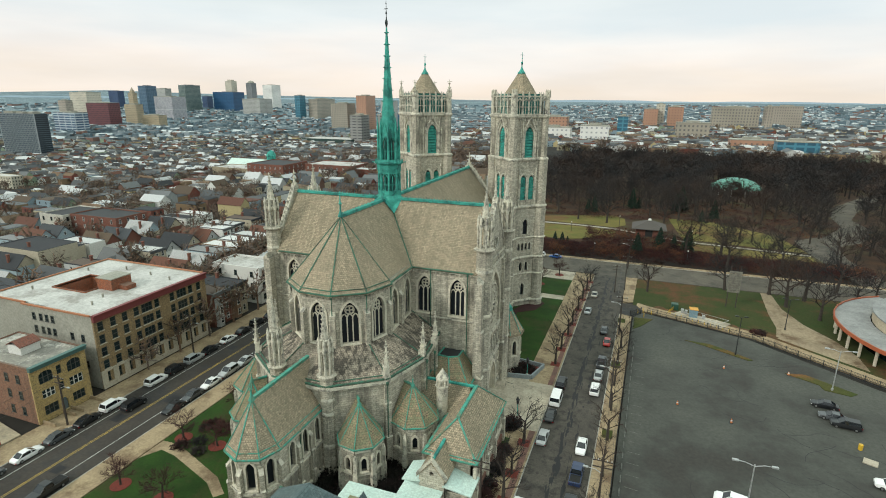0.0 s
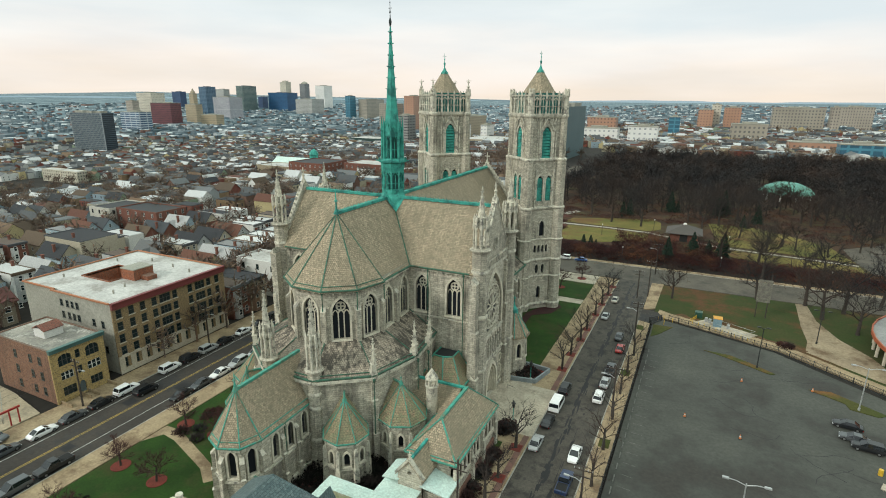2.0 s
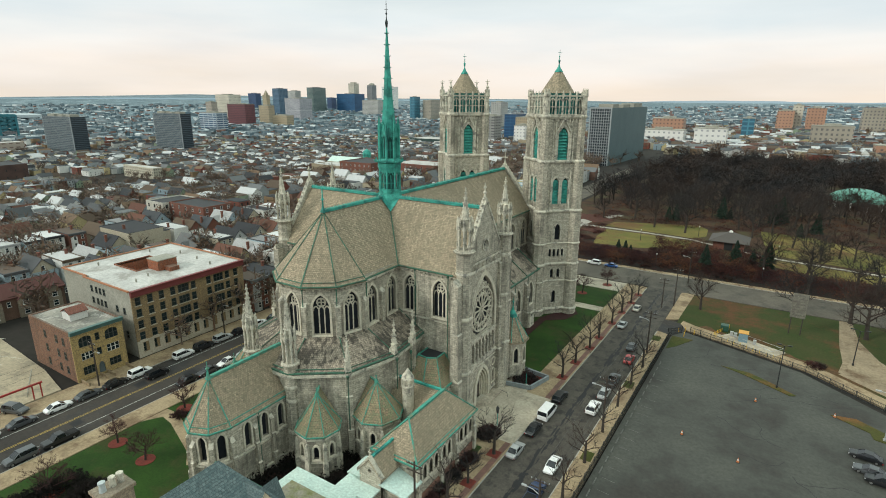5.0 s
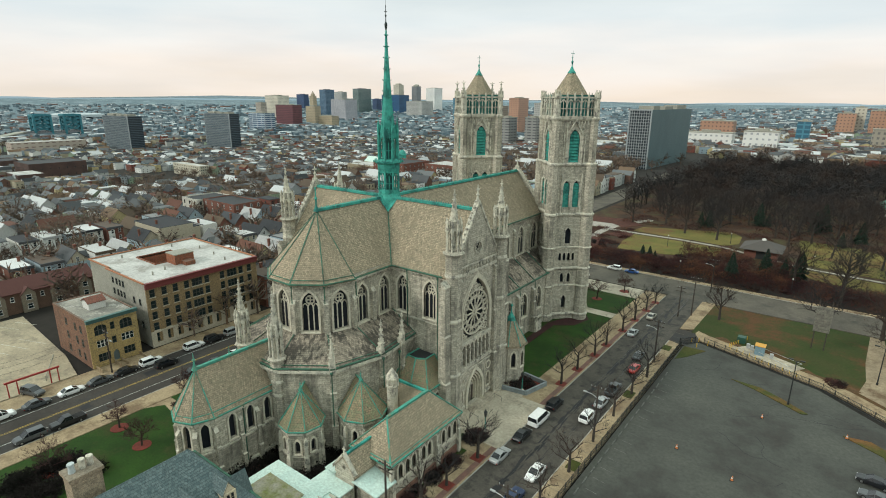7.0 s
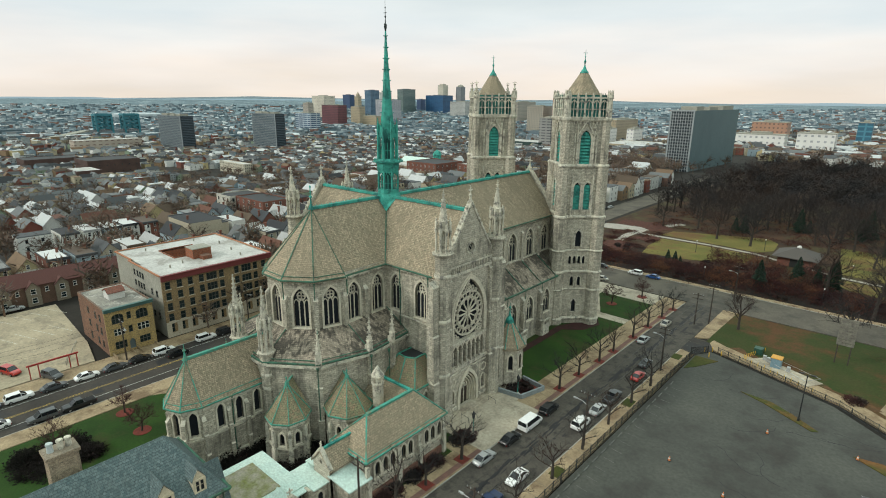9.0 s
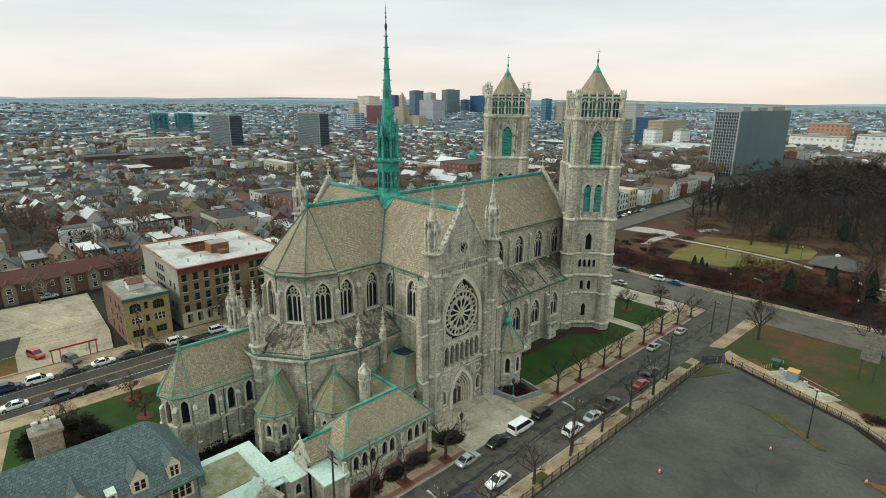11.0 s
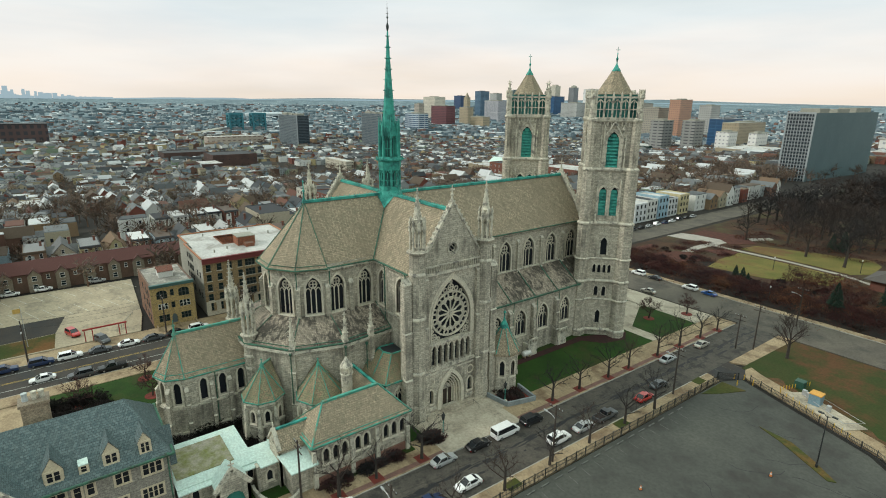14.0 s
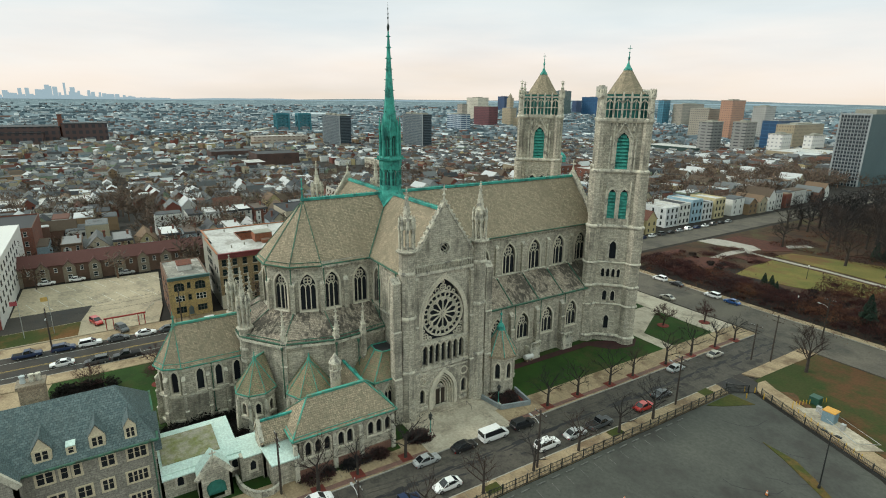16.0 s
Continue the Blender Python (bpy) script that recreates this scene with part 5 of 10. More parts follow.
# ---- sacristy, link and rectory beside the apse ----
SAC = thing("sacristy", "low granite sacristy with hipped tan tile roof and copper ridge", "sacristy")
SW = (3.5, 0.95, 2.6, 1)
ys = (-29.0, -27.4, -25.9, -23.6, -22.1, -18.4, -16.9, -15.3)
sw = walled("sacristy_wall", [((20.2, -31.0), (27.6, -31.0), []), ((27.6, -31.0), (27.6, -14.2), [((y + 31) / 16.8, *SW) for y in ys]), ((27.6, -14.2), (21.6, -14.2), []), ((20.2, -21.2), (20.2, -31.0), [(0.5, *SW)])], 0, 7.2, SAC)
hipped("sacristy_roof", [(19.7, -31.5), (28.1, -31.5), (28.1, -13.7), (19.7, -13.7)], (23.9, -27.6), (23.9, -17.7), 7.1, 11.6, TILE, SAC, "hipped tan tile roof")
s = Solid()
for y in (-31.0, -24.75, -20.2, -14.4):
    s.box(27.5, y - 0.35, 0, 28.25, y + 0.35, 4.4).box(27.5, y - 0.3, 4.4, 28.0, y + 0.3, 6.2)
s.box(27.5, -31.1, 2.6, 27.8, -14.1, 2.9).box(27.5, -31.1, 6.6, 27.95, -14.1, 7.0)
part("sacristy_trim", s, TRIM, SAC)
for y0, y1 in ((-30.6, -25.15), (-24.35, -20.6), (-19.8, -14.8)):
    part("plinth", Solid().box(27.62, y0, 0, 27.9, y1, 1.4), RED_PLINTH, SAC, "red sandstone plinth")
s = Solid()
s.gable(14.9, -21.2, 22.6, -14.4, 7.3, 4.0, 0.3, 0.2, "x")
part("wing_roof", s, TILE, SAC, "tan tile roof of the wing")
walled("wing_wall", [((14.8, -21.0), (20.2, -21.0), [(0.5, 3.2, 0.9, 2.4, 1)])], 0, 7.2, SAC)
s = Solid()
s.bar((14.9, -17.8, 11.35), (23.9, -17.8, 11.4), 0.45, 0.35)
part("wing_ridge", s, COPPER, SAC)
# short gabled porch at the end
s = Solid()
s.gable(20.6, -35.2, 24.6, -29.4, 6.6, 2.3, 0.25, 0.2, "y")
part("porch_roof", s, TILE, SAC)
s = Solid()
wall(s, (20.7, -35.3), (24.5, -35.3), 0, 6.5, [(1.9, 6.6, round_outline(0.35, 10))], 0.5, [(3.8, 6.8), (1.9, 9.2), (0, 6.8)])
s.box(20.7, -35.2, 0, 21.1, -31, 6.6).box(24.1, -35.2, 0, 24.5, -31, 6.6)
part("porch_wall", s, STONE, SAC)
s = Solid()
for sg in (-1, 1):
    s.bar((22.6 + sg * 2.2, -35.15, 6.5), (22.6, -35.15, 9.25), 0.6, 0.3)
s.turned(22.6, -35.15, [(9.0, 0.25), (9.6, 0.12), (10.3, 0.1)], 6)
s.box(22.3, -35.2, 9.8, 22.9, -35.1, 9.95)
part("porch_coping", s, TRIM, SAC)
part("porch_ridge", Solid().bar((22.6, -34.8, 8.95), (22.6, -29.6, 8.95), 0.4, 0.3), COPPER, SAC)
# octagonal chimney turret
s = Solid()
s.turned(18.9, -20.8, [(0, 1.0), (12.0, 0.95), (12.2, 1.15), (12.45, 1.15), (12.5, 0.75), (13.4, 0.75), (13.5, 1.1), (13.7, 1.1), (14.2, 0.85), (14.9, 0.35), (15.4, 0.06)], 8, math.pi / 8)
for k in range(8):
    a = k * math.pi / 4
    s.turned(18.9 + 0.95 * math.cos(a), -20.8 + 0.95 * math.sin(a), [(12.4, 0.13), (13.5, 0.13)], 5)
part("chimney_turret", s, TRIM, SAC, "octagonal stone turret with an arcaded cap")

LINK = thing("link_building", "low granite link with pale copper and mossy flat roofs", "building")
s = Solid()
s.box(11.5, -48.8, 0, 21.8, -38.4, 4.4).box(19.0, -38.4, 0, 23.8, -33.0, 4.4).box(23.0, -33.2, 0, 27.2, -31.2, 4.2)
part("link_wall", s, STONE, LINK)
s = Solid()
s.prism([(11.0, -49.0), (22.4, -49.0), (22.4, -38.0), (11.0, -38.0)], 4.4, 4.62)
s.prism([(18.4, -37.98), (24.4, -37.98), (24.4, -32.6), (18.4, -32.6)], 4.4, 4.60)
s.add([(20.4, -37.9, 4.7), (20.4, -49, 4.7), (23.3, -49, 4.3), (23.3, -37.9, 4.3), (20.4, -37.9, 4.5), (20.4, -49, 4.5), (23.3, -49, 4.1), (23.3, -37.9, 4.1)], [(0, 1, 2, 3), (7, 6, 5, 4), (0, 4, 5, 1), (1, 5, 6, 2), (2, 6, 7, 3), (3, 7, 4, 0)])
part("copper_roof", s, COPPER_PALE, LINK, "pale green copper sheet roof")
s = Solid()
s.add([(24.3, -35.5, 5.6), (24.3, -30.5, 5.6), (28.3, -30.5, 4.4), (28.3, -34.8, 4.4), (24.3, -35.5, 5.4), (24.3, -30.5, 5.4), (28.3, -30.5, 4.2), (28.3, -34.8, 4.2)], [(0, 1, 2, 3), (7, 6, 5, 4), (0, 4, 5, 1), (1, 5, 6, 2), (2, 6, 7, 3), (3, 7, 4, 0)])
part("lean_roof", s, COPPER_PALE, LINK, "pale copper lean-to roof")
s = Solid()
s.add([(20.9, -35.5, 5.6), (20.9, -30.5, 5.6), (17.8, -30.5, 4.5), (17.8, -34.8, 4.5), (20.9, -35.5, 5.4), (20.9, -30.5, 5.4), (17.8, -30.5, 4.3), (17.8, -34.8, 4.3)], [(0, 1, 2, 3), (7, 6, 5, 4), (0, 4, 5, 1), (1, 5, 6, 2), (2, 6, 7, 3), (3, 7, 4, 0)])
part("lean_roof", s, COPPER_PALE, LINK, "pale copper lean-to roof")
s = Solid()
s.box(24.6, -34.6, 0, 27.6, -31.2, 4.2)
part("lean_wall", s, STONE, LINK)
MOSS = mottled("mossy_grey_gravel_roof", (0.19, 0.20, 0.07), (0.34, 0.31, 0.25), 0.7, 3.0, 1.0, bump=0.3, c=(0.24, 0.23, 0.13), patch=0.5)
part("moss_roof", Solid().prism([(12.6, -48.6), (20.2, -48.6), (20.2, -40.6), (12.6, -40.6)], 4.5, 4.75), MOSS, LINK, "flat gravel roof grown with yellow-green moss")
s = Solid()
wall(s, (25.6, -44.6), (25.6, -40.0), 0, 4.2, [(2.3, 0.1, arch_outline(2.2, 3.2, 7))], 0.5, [(4.6, 4.3), (2.3, 7.0), (0, 4.3)])
s.box(22.6, -44.6, 0, 25.6, -44.2, 4.3).box(22.6, -40.4, 0, 25.6, -40.0, 4.3)
part("entrance_porch", s, STONE, LINK)
s = Solid()
for sg in (-1, 1):
    s.bar((25.45, -42.3 + sg * 2.5, 4.0), (25.45, -42.3, 7.1), 0.4, 0.65)
s.turned(25.45, -42.3, [(6.9, 0.25), (7.3, 0.12), (8.3, 0.1)], 6)
s.box(25.35, -42.75, 7.75, 25.55, -41.85, 7.92)
part("porch_coping", s, TRIM, LINK)
s = Solid()
s.gable(22.4, -44.6, 25.3, -40.0, 4.3, 2.6, 0.05, 0.2, "x")
part("porch_roof", s, COPPER_PALE, LINK)
s = Solid()
AW = []
for i in range(7):
    a = math.pi * i / 6
    AW.append((math.cos(a) * 1.35, math.sin(a) * 1.2))
s.loft([[(25.5, -42.3 + u, 2.2 + v) for u, v in AW], [(26.4, -42.3 + u * .96, 2.1 + v * .85) for u, v in AW], [(26.9, -42.3 + u * .9, 2.0 + v * .35) for u, v in AW]])
part("awning", s, plain("dark_green_canvas", (0.01, 0.09, 0.07), 0.8), LINK, "dark green canvas awning over the entrance")
WHITE = plain("white_paint", (0.60, 0.59, 0.56), 0.6)
for y in (-46.6, -38.9, -36.6):
    x = 21.8 if y < -38.4 else 23.8
    set_window(LINK, x + 0.0, y, 1.7, 0, 0.85, 1.7, 1, inset=-0.06)
low = Solid()
arc = [(23.6 + 5.2 * math.cos(radians(a)), -35.6 + 3.4 * math.sin(radians(a))) for a in range(-100, 60, 14)]
for a, b in zip(arc, arc[1:]):
    low.bar((*a, 0.5), (*b, 0.5), 0.45, 1.0)
tagged(part("garden_wall", low, TRIM), "low curved stone wall by the entrance steps", "wall")

# rectory
REC = thing("rectory", "grey stone rectory with a steep blue-grey slate roof and dormers", "house")
RWIN = {}
CREAM_STONE = mottled("cream_dressed_stone", (0.60, 0.52, 0.37), (0.48, 0.42, 0.31), 0.8, 4.0, 0.9, bump=0.1)


def casement(w, h, bays):
    key = (w, h, bays)
    if key not in RWIN:
        f, g = Solid(), Solid()
        f.box(-w / 2 - 0.28, -0.1, -0.25, w / 2 + 0.28, 0.06, 0).box(-w / 2 - 0.28, -0.06, h, w / 2 + 0.28, 0.06, h + 0.25)
        f.box(-w / 2 - 0.28, -0.06, 0, -w / 2, 0.06, h).box(w / 2, -0.06, 0, w / 2 + 0.28, 0.06, h)
        for i in range(1, bays):
            x = -w / 2 + i * w / bays
            f.box(x - 0.09, -0.05, 0, x + 0.09, 0.06, h)
        f.box(-w / 2, -0.03, h * 0.55, w / 2, 0.05, h * 0.55 + 0.04)
        g.box(-w / 2, 0.02, 0, w / 2, 0.055, h)
        RWIN[key] = (f.mesh("stone_window", CREAM_STONE), g.mesh("pane", GLASS_DARK))
    return RWIN[key]


def place_casement(parent, x, y, z, ang, w, h, bays):
    f, g = casement(w, h, bays)
    a = part("window", f, None, parent)
    a.matrix_basis = Matrix.Translation((x, y, z)) @ Matrix.Rotation(radians(ang + 90), 4, "Z") @ Matrix.Translation((0, -0.04, 0))
    part("pane", g, None, a)


REC_STONE = masonry("pale_grey_ashlar", (0.36, 0.34, 0.295), (0.29, 0.275, 0.24), (0.22, 0.21, 0.18), 0.8, 0.34, 0.025, (0.12, 0.11, 0.10), 0.4)
s = Solid().box(8, -80, 0, 22, -49.2, 10.9)
body = part("rectory_wall", s, REC_STONE, REC)
s = Solid()
t0, t1 = (15, -52.9), (15, -80)
z0, z1 = 10.8, 16.9
s.slab([(22.5, -80, z0), (22.5, -48.8, z0), (*t0, z1), (*t1, z1)], 0.25)
s.slab([(7.5, -48.8, z0), (7.5, -80, z0), (*t1, z1), (*t0, z1)], 0.25)
s.slab([(22.5, -48.8, z0), (7.5, -48.8, z0), (*t0, z1)], 0.25)
part("rectory_roof", s, SLATE, REC, "steep blue-grey slate roof")
s = Solid()
s.bar((22.6, -80, z0 + .02), (22.6, -48.7, z0 + .02), 0.3, 0.25)
s.bar((22.6, -48.7, z0 + .02), (7.5, -48.7, z0 + .02), 0.3, 0.25)
s.turned(22.3, -49.5, [(0.2, 0.11), (10.6, 0.11), (10.7, 0.3), (11.0, 0.3)], 6)
part("rectory_gutter", s, COPPER_DULL, REC)


def dormer(y, w, zb, h, small=False):
    d = Solid()
    x1 = 21.4
    d.box(16.5, y - w / 2, zb, x1, y + w / 2, zb + h)
    if not small:
        d.add([(x1, y - w / 2, zb + h), (x1, y + w / 2, zb + h), (x1, y, zb + h + w * 0.8), (x1 - .1, y - w / 2, zb + h), (x1 - .1, y + w / 2, zb + h), (x1 - .1, y, zb + h + w * .8)], [(0, 1, 2), (5, 4, 3), (0, 3, 4, 1), (1, 4, 5, 2), (2, 5, 3, 0)])
    ob = part("dormer", d, CREAM_STONE if not small else COPPER_PALE, REC, "stone dormer with a pointed slate roof")
    r = Solid()
    if small:
        r.box(16.5, y - w / 2 - .1, zb + h, x1 + .15, y + w / 2 + .1, zb + h + .12)
    else:
        r.gable(14.5, y - w / 2, x1 - .12, y + w / 2, zb + h, w * 0.8, 0.12, 0.12, "x")
    part("dormer_roof", r, SLATE if not small else COPPER_PALE, ob)
    f, g = casement(w * 0.62, h * 0.66, 2 if not small else 1)
    for me in (f, g):
        o = part("window" if me is f else "pane", me, None, ob)
        o.matrix_basis = Matrix.Translation((x1, y, zb + h * 0.2)) @ Matrix.Rotation(radians(90), 4, "Z") @ Matrix.Translation((0, -0.06, 0))


dormer(-61.8, 2.1, 11.4, 1.9)
dormer(-58.7, 0.9, 11.5, 1.2, True)
dormer(-55.7, 1.9, 11.4, 1.9)
dormer(-51.8, 1.5, 11.3, 2.1)
for z, rows in ((8.6, ((-61.9, 1.7, 2), (-59.8, 0.7, 1), (-58.4, 0.7, 1), (-54.9, 1.5, 2), (-51.4, 2.2, 3))), (4.9, ((-61.0, 1.6, 2), (-58.0, 1.5, 2), (-55.3, 1.2, 2), (-51.7, 2.4, 4))), (1.2, ((-58.0, 1.8, 2), (-55.3, 1.2, 2), (-51.7, 2.4, 4)))):
    for y, w, b in rows:
        place_casement(REC, 22.0, y, z, 0, w, 1.6, b)
place_casement(REC, 18.5, -49.2, 6.0, 90, 1.4, 1.6, 2)
place_casement(REC, 12.5, -49.2, 6.0, 90, 1.4, 1.6, 2)
s = Solid()
wall(s, (25, -74), (25, -64.2), 0, 10.5, [(6.2, 6.0, arch_outline(2.4, 3.4, 6))], 0.6, [(9.8, 11.3), (4.9, 17.6), (0, 11.3)])
s.box(22, -74, 0, 25, -73.5, 11.2).box(22, -64.7, 0, 25, -64.2, 11.2)
part("gable_wing", s, REC_STONE, REC)
s = Solid()
s.gable(15, -74, 24.6, -64.2, 11.2, 6.2, 0.1, 0.25, "x")
part("gable_wing_roof", s, SLATE, REC)
s = Solid()
for sg in (-1, 1):
    s.bar((24.85, -69.1 + sg * 5.1, 11.0), (24.85, -69.1, 17.7), 0.5, 0.7)
part("gable_coping", s, TRIM, REC)
g = Solid()
pts = arch_outline(2.4, 3.4, 6)
g.add([(24.6, -67.8 + x, 6.0 + z) for x, z in pts], [tuple(range(len(pts)))])
part("gable_window", g, GLASS_DARK, REC)
s = Solid()
s.gable(16.8, -51.0, 21.5, -48.4, 8.8, 4.6, 0.1, 0.2, "y")
part("cross_roof", s, SLATE, REC)
s = Solid().box(10.3, -64.2, 12, 12.6, -61.2, 18.2).box(10.1, -64.4, 18.2, 12.8, -61.0, 18.6)
ch = part("chimney", s, masonry("tan_chimney_brick", (0.46, 0.36, 0.25), (0.36, 0.27, 0.185), (0.26, 0.22, 0.17), 0.3, 0.12, 0.02, (0.10, 0.08, 0.06), 0.5), REC, "broad tan brick chimney with pale pots")
for y in (-63.6, -62.6, -61.8):
    part("chimney_pot", Solid().turned(11.4, y, [(18.6, 0.36), (19.4, 0.3), (19.5, 0.38), (19.7, 0.36)], 8), plain("pale_pot", (0.42, 0.46, 0.46), 0.8) if y == -63.6 else TRIM, ch)

# ---- apartment house and yellow brick house across the avenue ----
TANBRICK = masonry("tan_brick", (0.37, 0.265, 0.14), (0.29, 0.205, 0.11), (0.22, 0.17, 0.11), 0.24, 0.08, 0.012, (0.14, 0.11, 0.08), 0.35)
YELBRICK = masonry("yellow_brick", (0.58, 0.42, 0.17), (0.48, 0.345, 0.145), (0.30, 0.24, 0.15), 0.24, 0.08, 0.012, (0.16, 0.12, 0.07), 0.3)
REDBRICK = masonry("red_brick", (0.26, 0.095, 0.065), (0.20, 0.08, 0.06), (0.17, 0.11, 0.09), 0.24, 0.08, 0.012, (0.09, 0.05, 0.04), 0.35)
STUCCO = mottled("stained_grey_render", (0.34, 0.33, 0.28), (0.27, 0.265, 0.225), 0.15, 2.0, 0.95, bump=0.15)
MAROON = plain("maroon_metal_cornice", (0.16, 0.035, 0.035), 0.6)
WHITE_ROOF = mottled("white_coated_flat_roof", (0.50, 0.49, 0.465), (0.40, 0.39, 0.37), 0.15, 1.5, 0.8, bump=0.1, c=(0.29, 0.275, 0.25), patch=0.12)
PALE_STONE = mottled("cream_limestone_base", (0.50, 0.45, 0.36), (0.42, 0.38, 0.30), 0.4, 3, 0.9)
GLASS_TEAL = plain("reflecting_window_glass", (0.012, 0.022, 0.025), 0.15, 0, 0.4, 0.6, 0.8)
PANES = {}


def sash(w, h, mat):
    """Meshes of a sash window: frame with sill and middle rail, and pane; -y outward."""
    key = (w, h, mat.name)
    if key not in PANES:
        f, g = Solid(), Solid()
        t = 0.09
        f.box(-w / 2, -0.05, 0, -w / 2 + t, 0.05, h).box(w / 2 - t, -0.05, 0, w / 2, 0.05, h).box(-w / 2, -0.05, h - t, w / 2, 0.05, h).box(-w / 2 - .1, -0.12, -0.1, w / 2 + .1, 0.05, 0.02).box(-w / 2, -0.04, h / 2 - .05, w / 2, 0.05, h / 2 + .05)
        g.box(-w / 2 + .02, 0.0, 0, w / 2 - .02, 0.04, h)
        PANES[key] = (f.mesh("sash_frame", mat), g.mesh("pane", GLASS_TEAL))
    return PANES[key]


def set_sash(parent, x, y, z, ang, w, h, mat=None):
    f, g = sash(w, h, mat or WHITE)
    a = part("window", f, None, parent)
    a.matrix_basis = Matrix.Translation((x, y, z)) @ Matrix.Rotation(radians(ang + 90), 4, "Z") @ Matrix.Translation((0, -0.03, 0))
    part("pane", g, None, a)


def rect(w, h):
    return [(-w / 2, 0), (w / 2, 0), (w / 2, h), (-w / 2, h)]


DARKFRAME = plain("dark_window_frame", (0.05, 0.055, 0.05), 0.5)
APT = thing("apartment_house", "five-storey tan brick apartment house with a white flat roof", "apartment building")
s = Solid()
XF = -52.0
front, holes = [], []
bays = [(-25.4, 1.25), (-22.6, 1.25), (-19.9, 1.25), (-17.1, 1.25), (-14.4, 2.8), (-11.8, 1.25), (-7.6, 1.25), (-4.8, 2.8), (-2.2, 1.25), (0.3, 1.25)]
XS = []
for y, w in bays:
    for fl in range(4):
        XS.append((y, 4.2 + fl * 2.75, w, 1.85))
bx = [(-25.6 + 2.55 * k, 1.3, 1.3, 2.1) for k in range(11)]
wall(s, (XF, -26.8), (XF, 2.6), 0, 15.9, [(y + 26.8, z, rect(w, h)) for y, z, w, h in XS + bx], 0.35)
part("front_wall", s, TANBRICK, APT, "tan brick street front")
s = Solid()
for b_ in ((-72, -26.79, XF - 0.36, -26.4), (-83.6, -26.0, -72, -25.6), (-84, -26, -83.6, 2.6), (-83.6, 2.2, XF - 0.36, 2.6)):
    part("side_wall", Solid().box(b_[0], b_[1], 0, b_[2], b_[3], 15.9), STUCCO, APT, "grey rendered side wall")
s = Solid()
for x0, y0, x1, y1 in ((-83.8, -25.8, -76, 2.4), (-66, -26.6, -52.1, 2.4), (-76, -25.8, -66, -17.5), (-76, -8.5, -66, 2.4)):
    s.box(x0, y0, 15.5, x1, y1, 15.8)
part("flat_roof", s, WHITE_ROOF, APT, "white coated flat roof")
COURT = masonry("orange_red_brick", (0.40, 0.13, 0.06), (0.32, 0.10, 0.05), (0.25, 0.14, 0.1), 0.24, 0.08, 0.012)
for x0, y0, x1, y1 in ((-76.2, -17.7, -65.8, -17.5), (-76.2, -8.5, -65.8, -8.3), (-76.2, -17.5, -76, -8.5), (-66, -17.5, -65.8, -8.5)):
    part("court_wall", Solid().box(x0, y0, 9, x1, y1, 16.1), COURT, APT, "red brick light court wall")
part("stair_head", Solid().box(-66, -14.5, 15.5, -61.5, -9.5, 18.3), COURT, APT, "red brick stair head")
part("stair_porch", Solid().box(-61.45, -13, 15.5, -59, -10.5, 16.8), COURT, APT)
part("court_floor", Solid().box(-76, -17.5, 9, -66, -8.5, 9.2), STUCCO, APT)
part("stair_roof", Solid().box(-66.1, -14.6, 18.3, -61.4, -9.4, 18.5), STUCCO, APT)
s = Solid()
s.box(XF - 0.1, -26.9, 14.7, XF + 0.5, 2.7, 15.95).box(XF - 0.1, -26.9, 15.95, XF + 0.75, 2.7, 16.15)
part("cornice", s, MAROON, APT, "maroon metal cornice")
s = Solid()
for a, b in (((-84, -26.2), (-72, -26.2)), ((-72, -26.9), (XF - .4, -26.9)), ((-84, 2.6), (XF - .4, 2.6)), ((-83.9, -26), (-83.9, 2.6))):
    s.bar((*a, 16.0), (*b, 16.0), 0.4, 0.3)
part("parapet", s, plain("rusty_orange_flashing", (0.34, 0.14, 0.07), 0.8), APT)
s = Solid()
s.box(XF - 0.1, -26.85, 0, XF + 0.12, 2.65, 1.1).box(XF - 0.1, -26.85, 3.55, XF + 0.22, 2.65, 3.95)
for k in range(12):
    y = -26.85 + 2.55 * k - 0.02
    s.box(XF - 0.1, y, 1.1, XF + 0.12, min(y + 1.2, 2.65), 3.55)
part("stone_base", s, PALE_STONE, APT, "cream stone ground storey")
for y, z, w, h in XS:
    if w > 2:
        for d in (-0.87, 0, 0.87):
            set_sash(APT, XF - 0.12, y + d, z, 0, 0.9, h, DARKFRAME)
    else:
        set_sash(APT, XF - 0.12, y, z, 0, w, h, DARKFRAME)
    part("sill", Solid().box(XF - .02, y - w / 2 - .15, z - .22, XF + .14, y + w / 2 + .15, z - .02), PALE_STONE, APT, "pale stone sill")
for y, z, w, h in bx:
    set_sash(APT, XF - 0.15, y, z, 0, w, h, DARKFRAME)
for x in (-55.5, -58.5, -63.5, -65.2, -66.9, -69):
    for fl in range(1, 5):
        if (x > -60 and fl % 2) or x < -60:
            set_sash(APT, x, -26.8, 1.5 + fl * 2.85, -90, 0.9, 1.5, DARKFRAME)
s = Solid()
for i, (x, y) in enumerate(((-58, -22), (-79, -20), (-72, -2), (-56, -4), (-60, -18), (-80, -6), (-63, -3))):
    s.turned(x, y, [(15.8, 0.2), (16.5, 0.2), (16.55, 0.3), (16.7, 0.1)], 6)
part("roof_vent", s, STUCCO, APT)

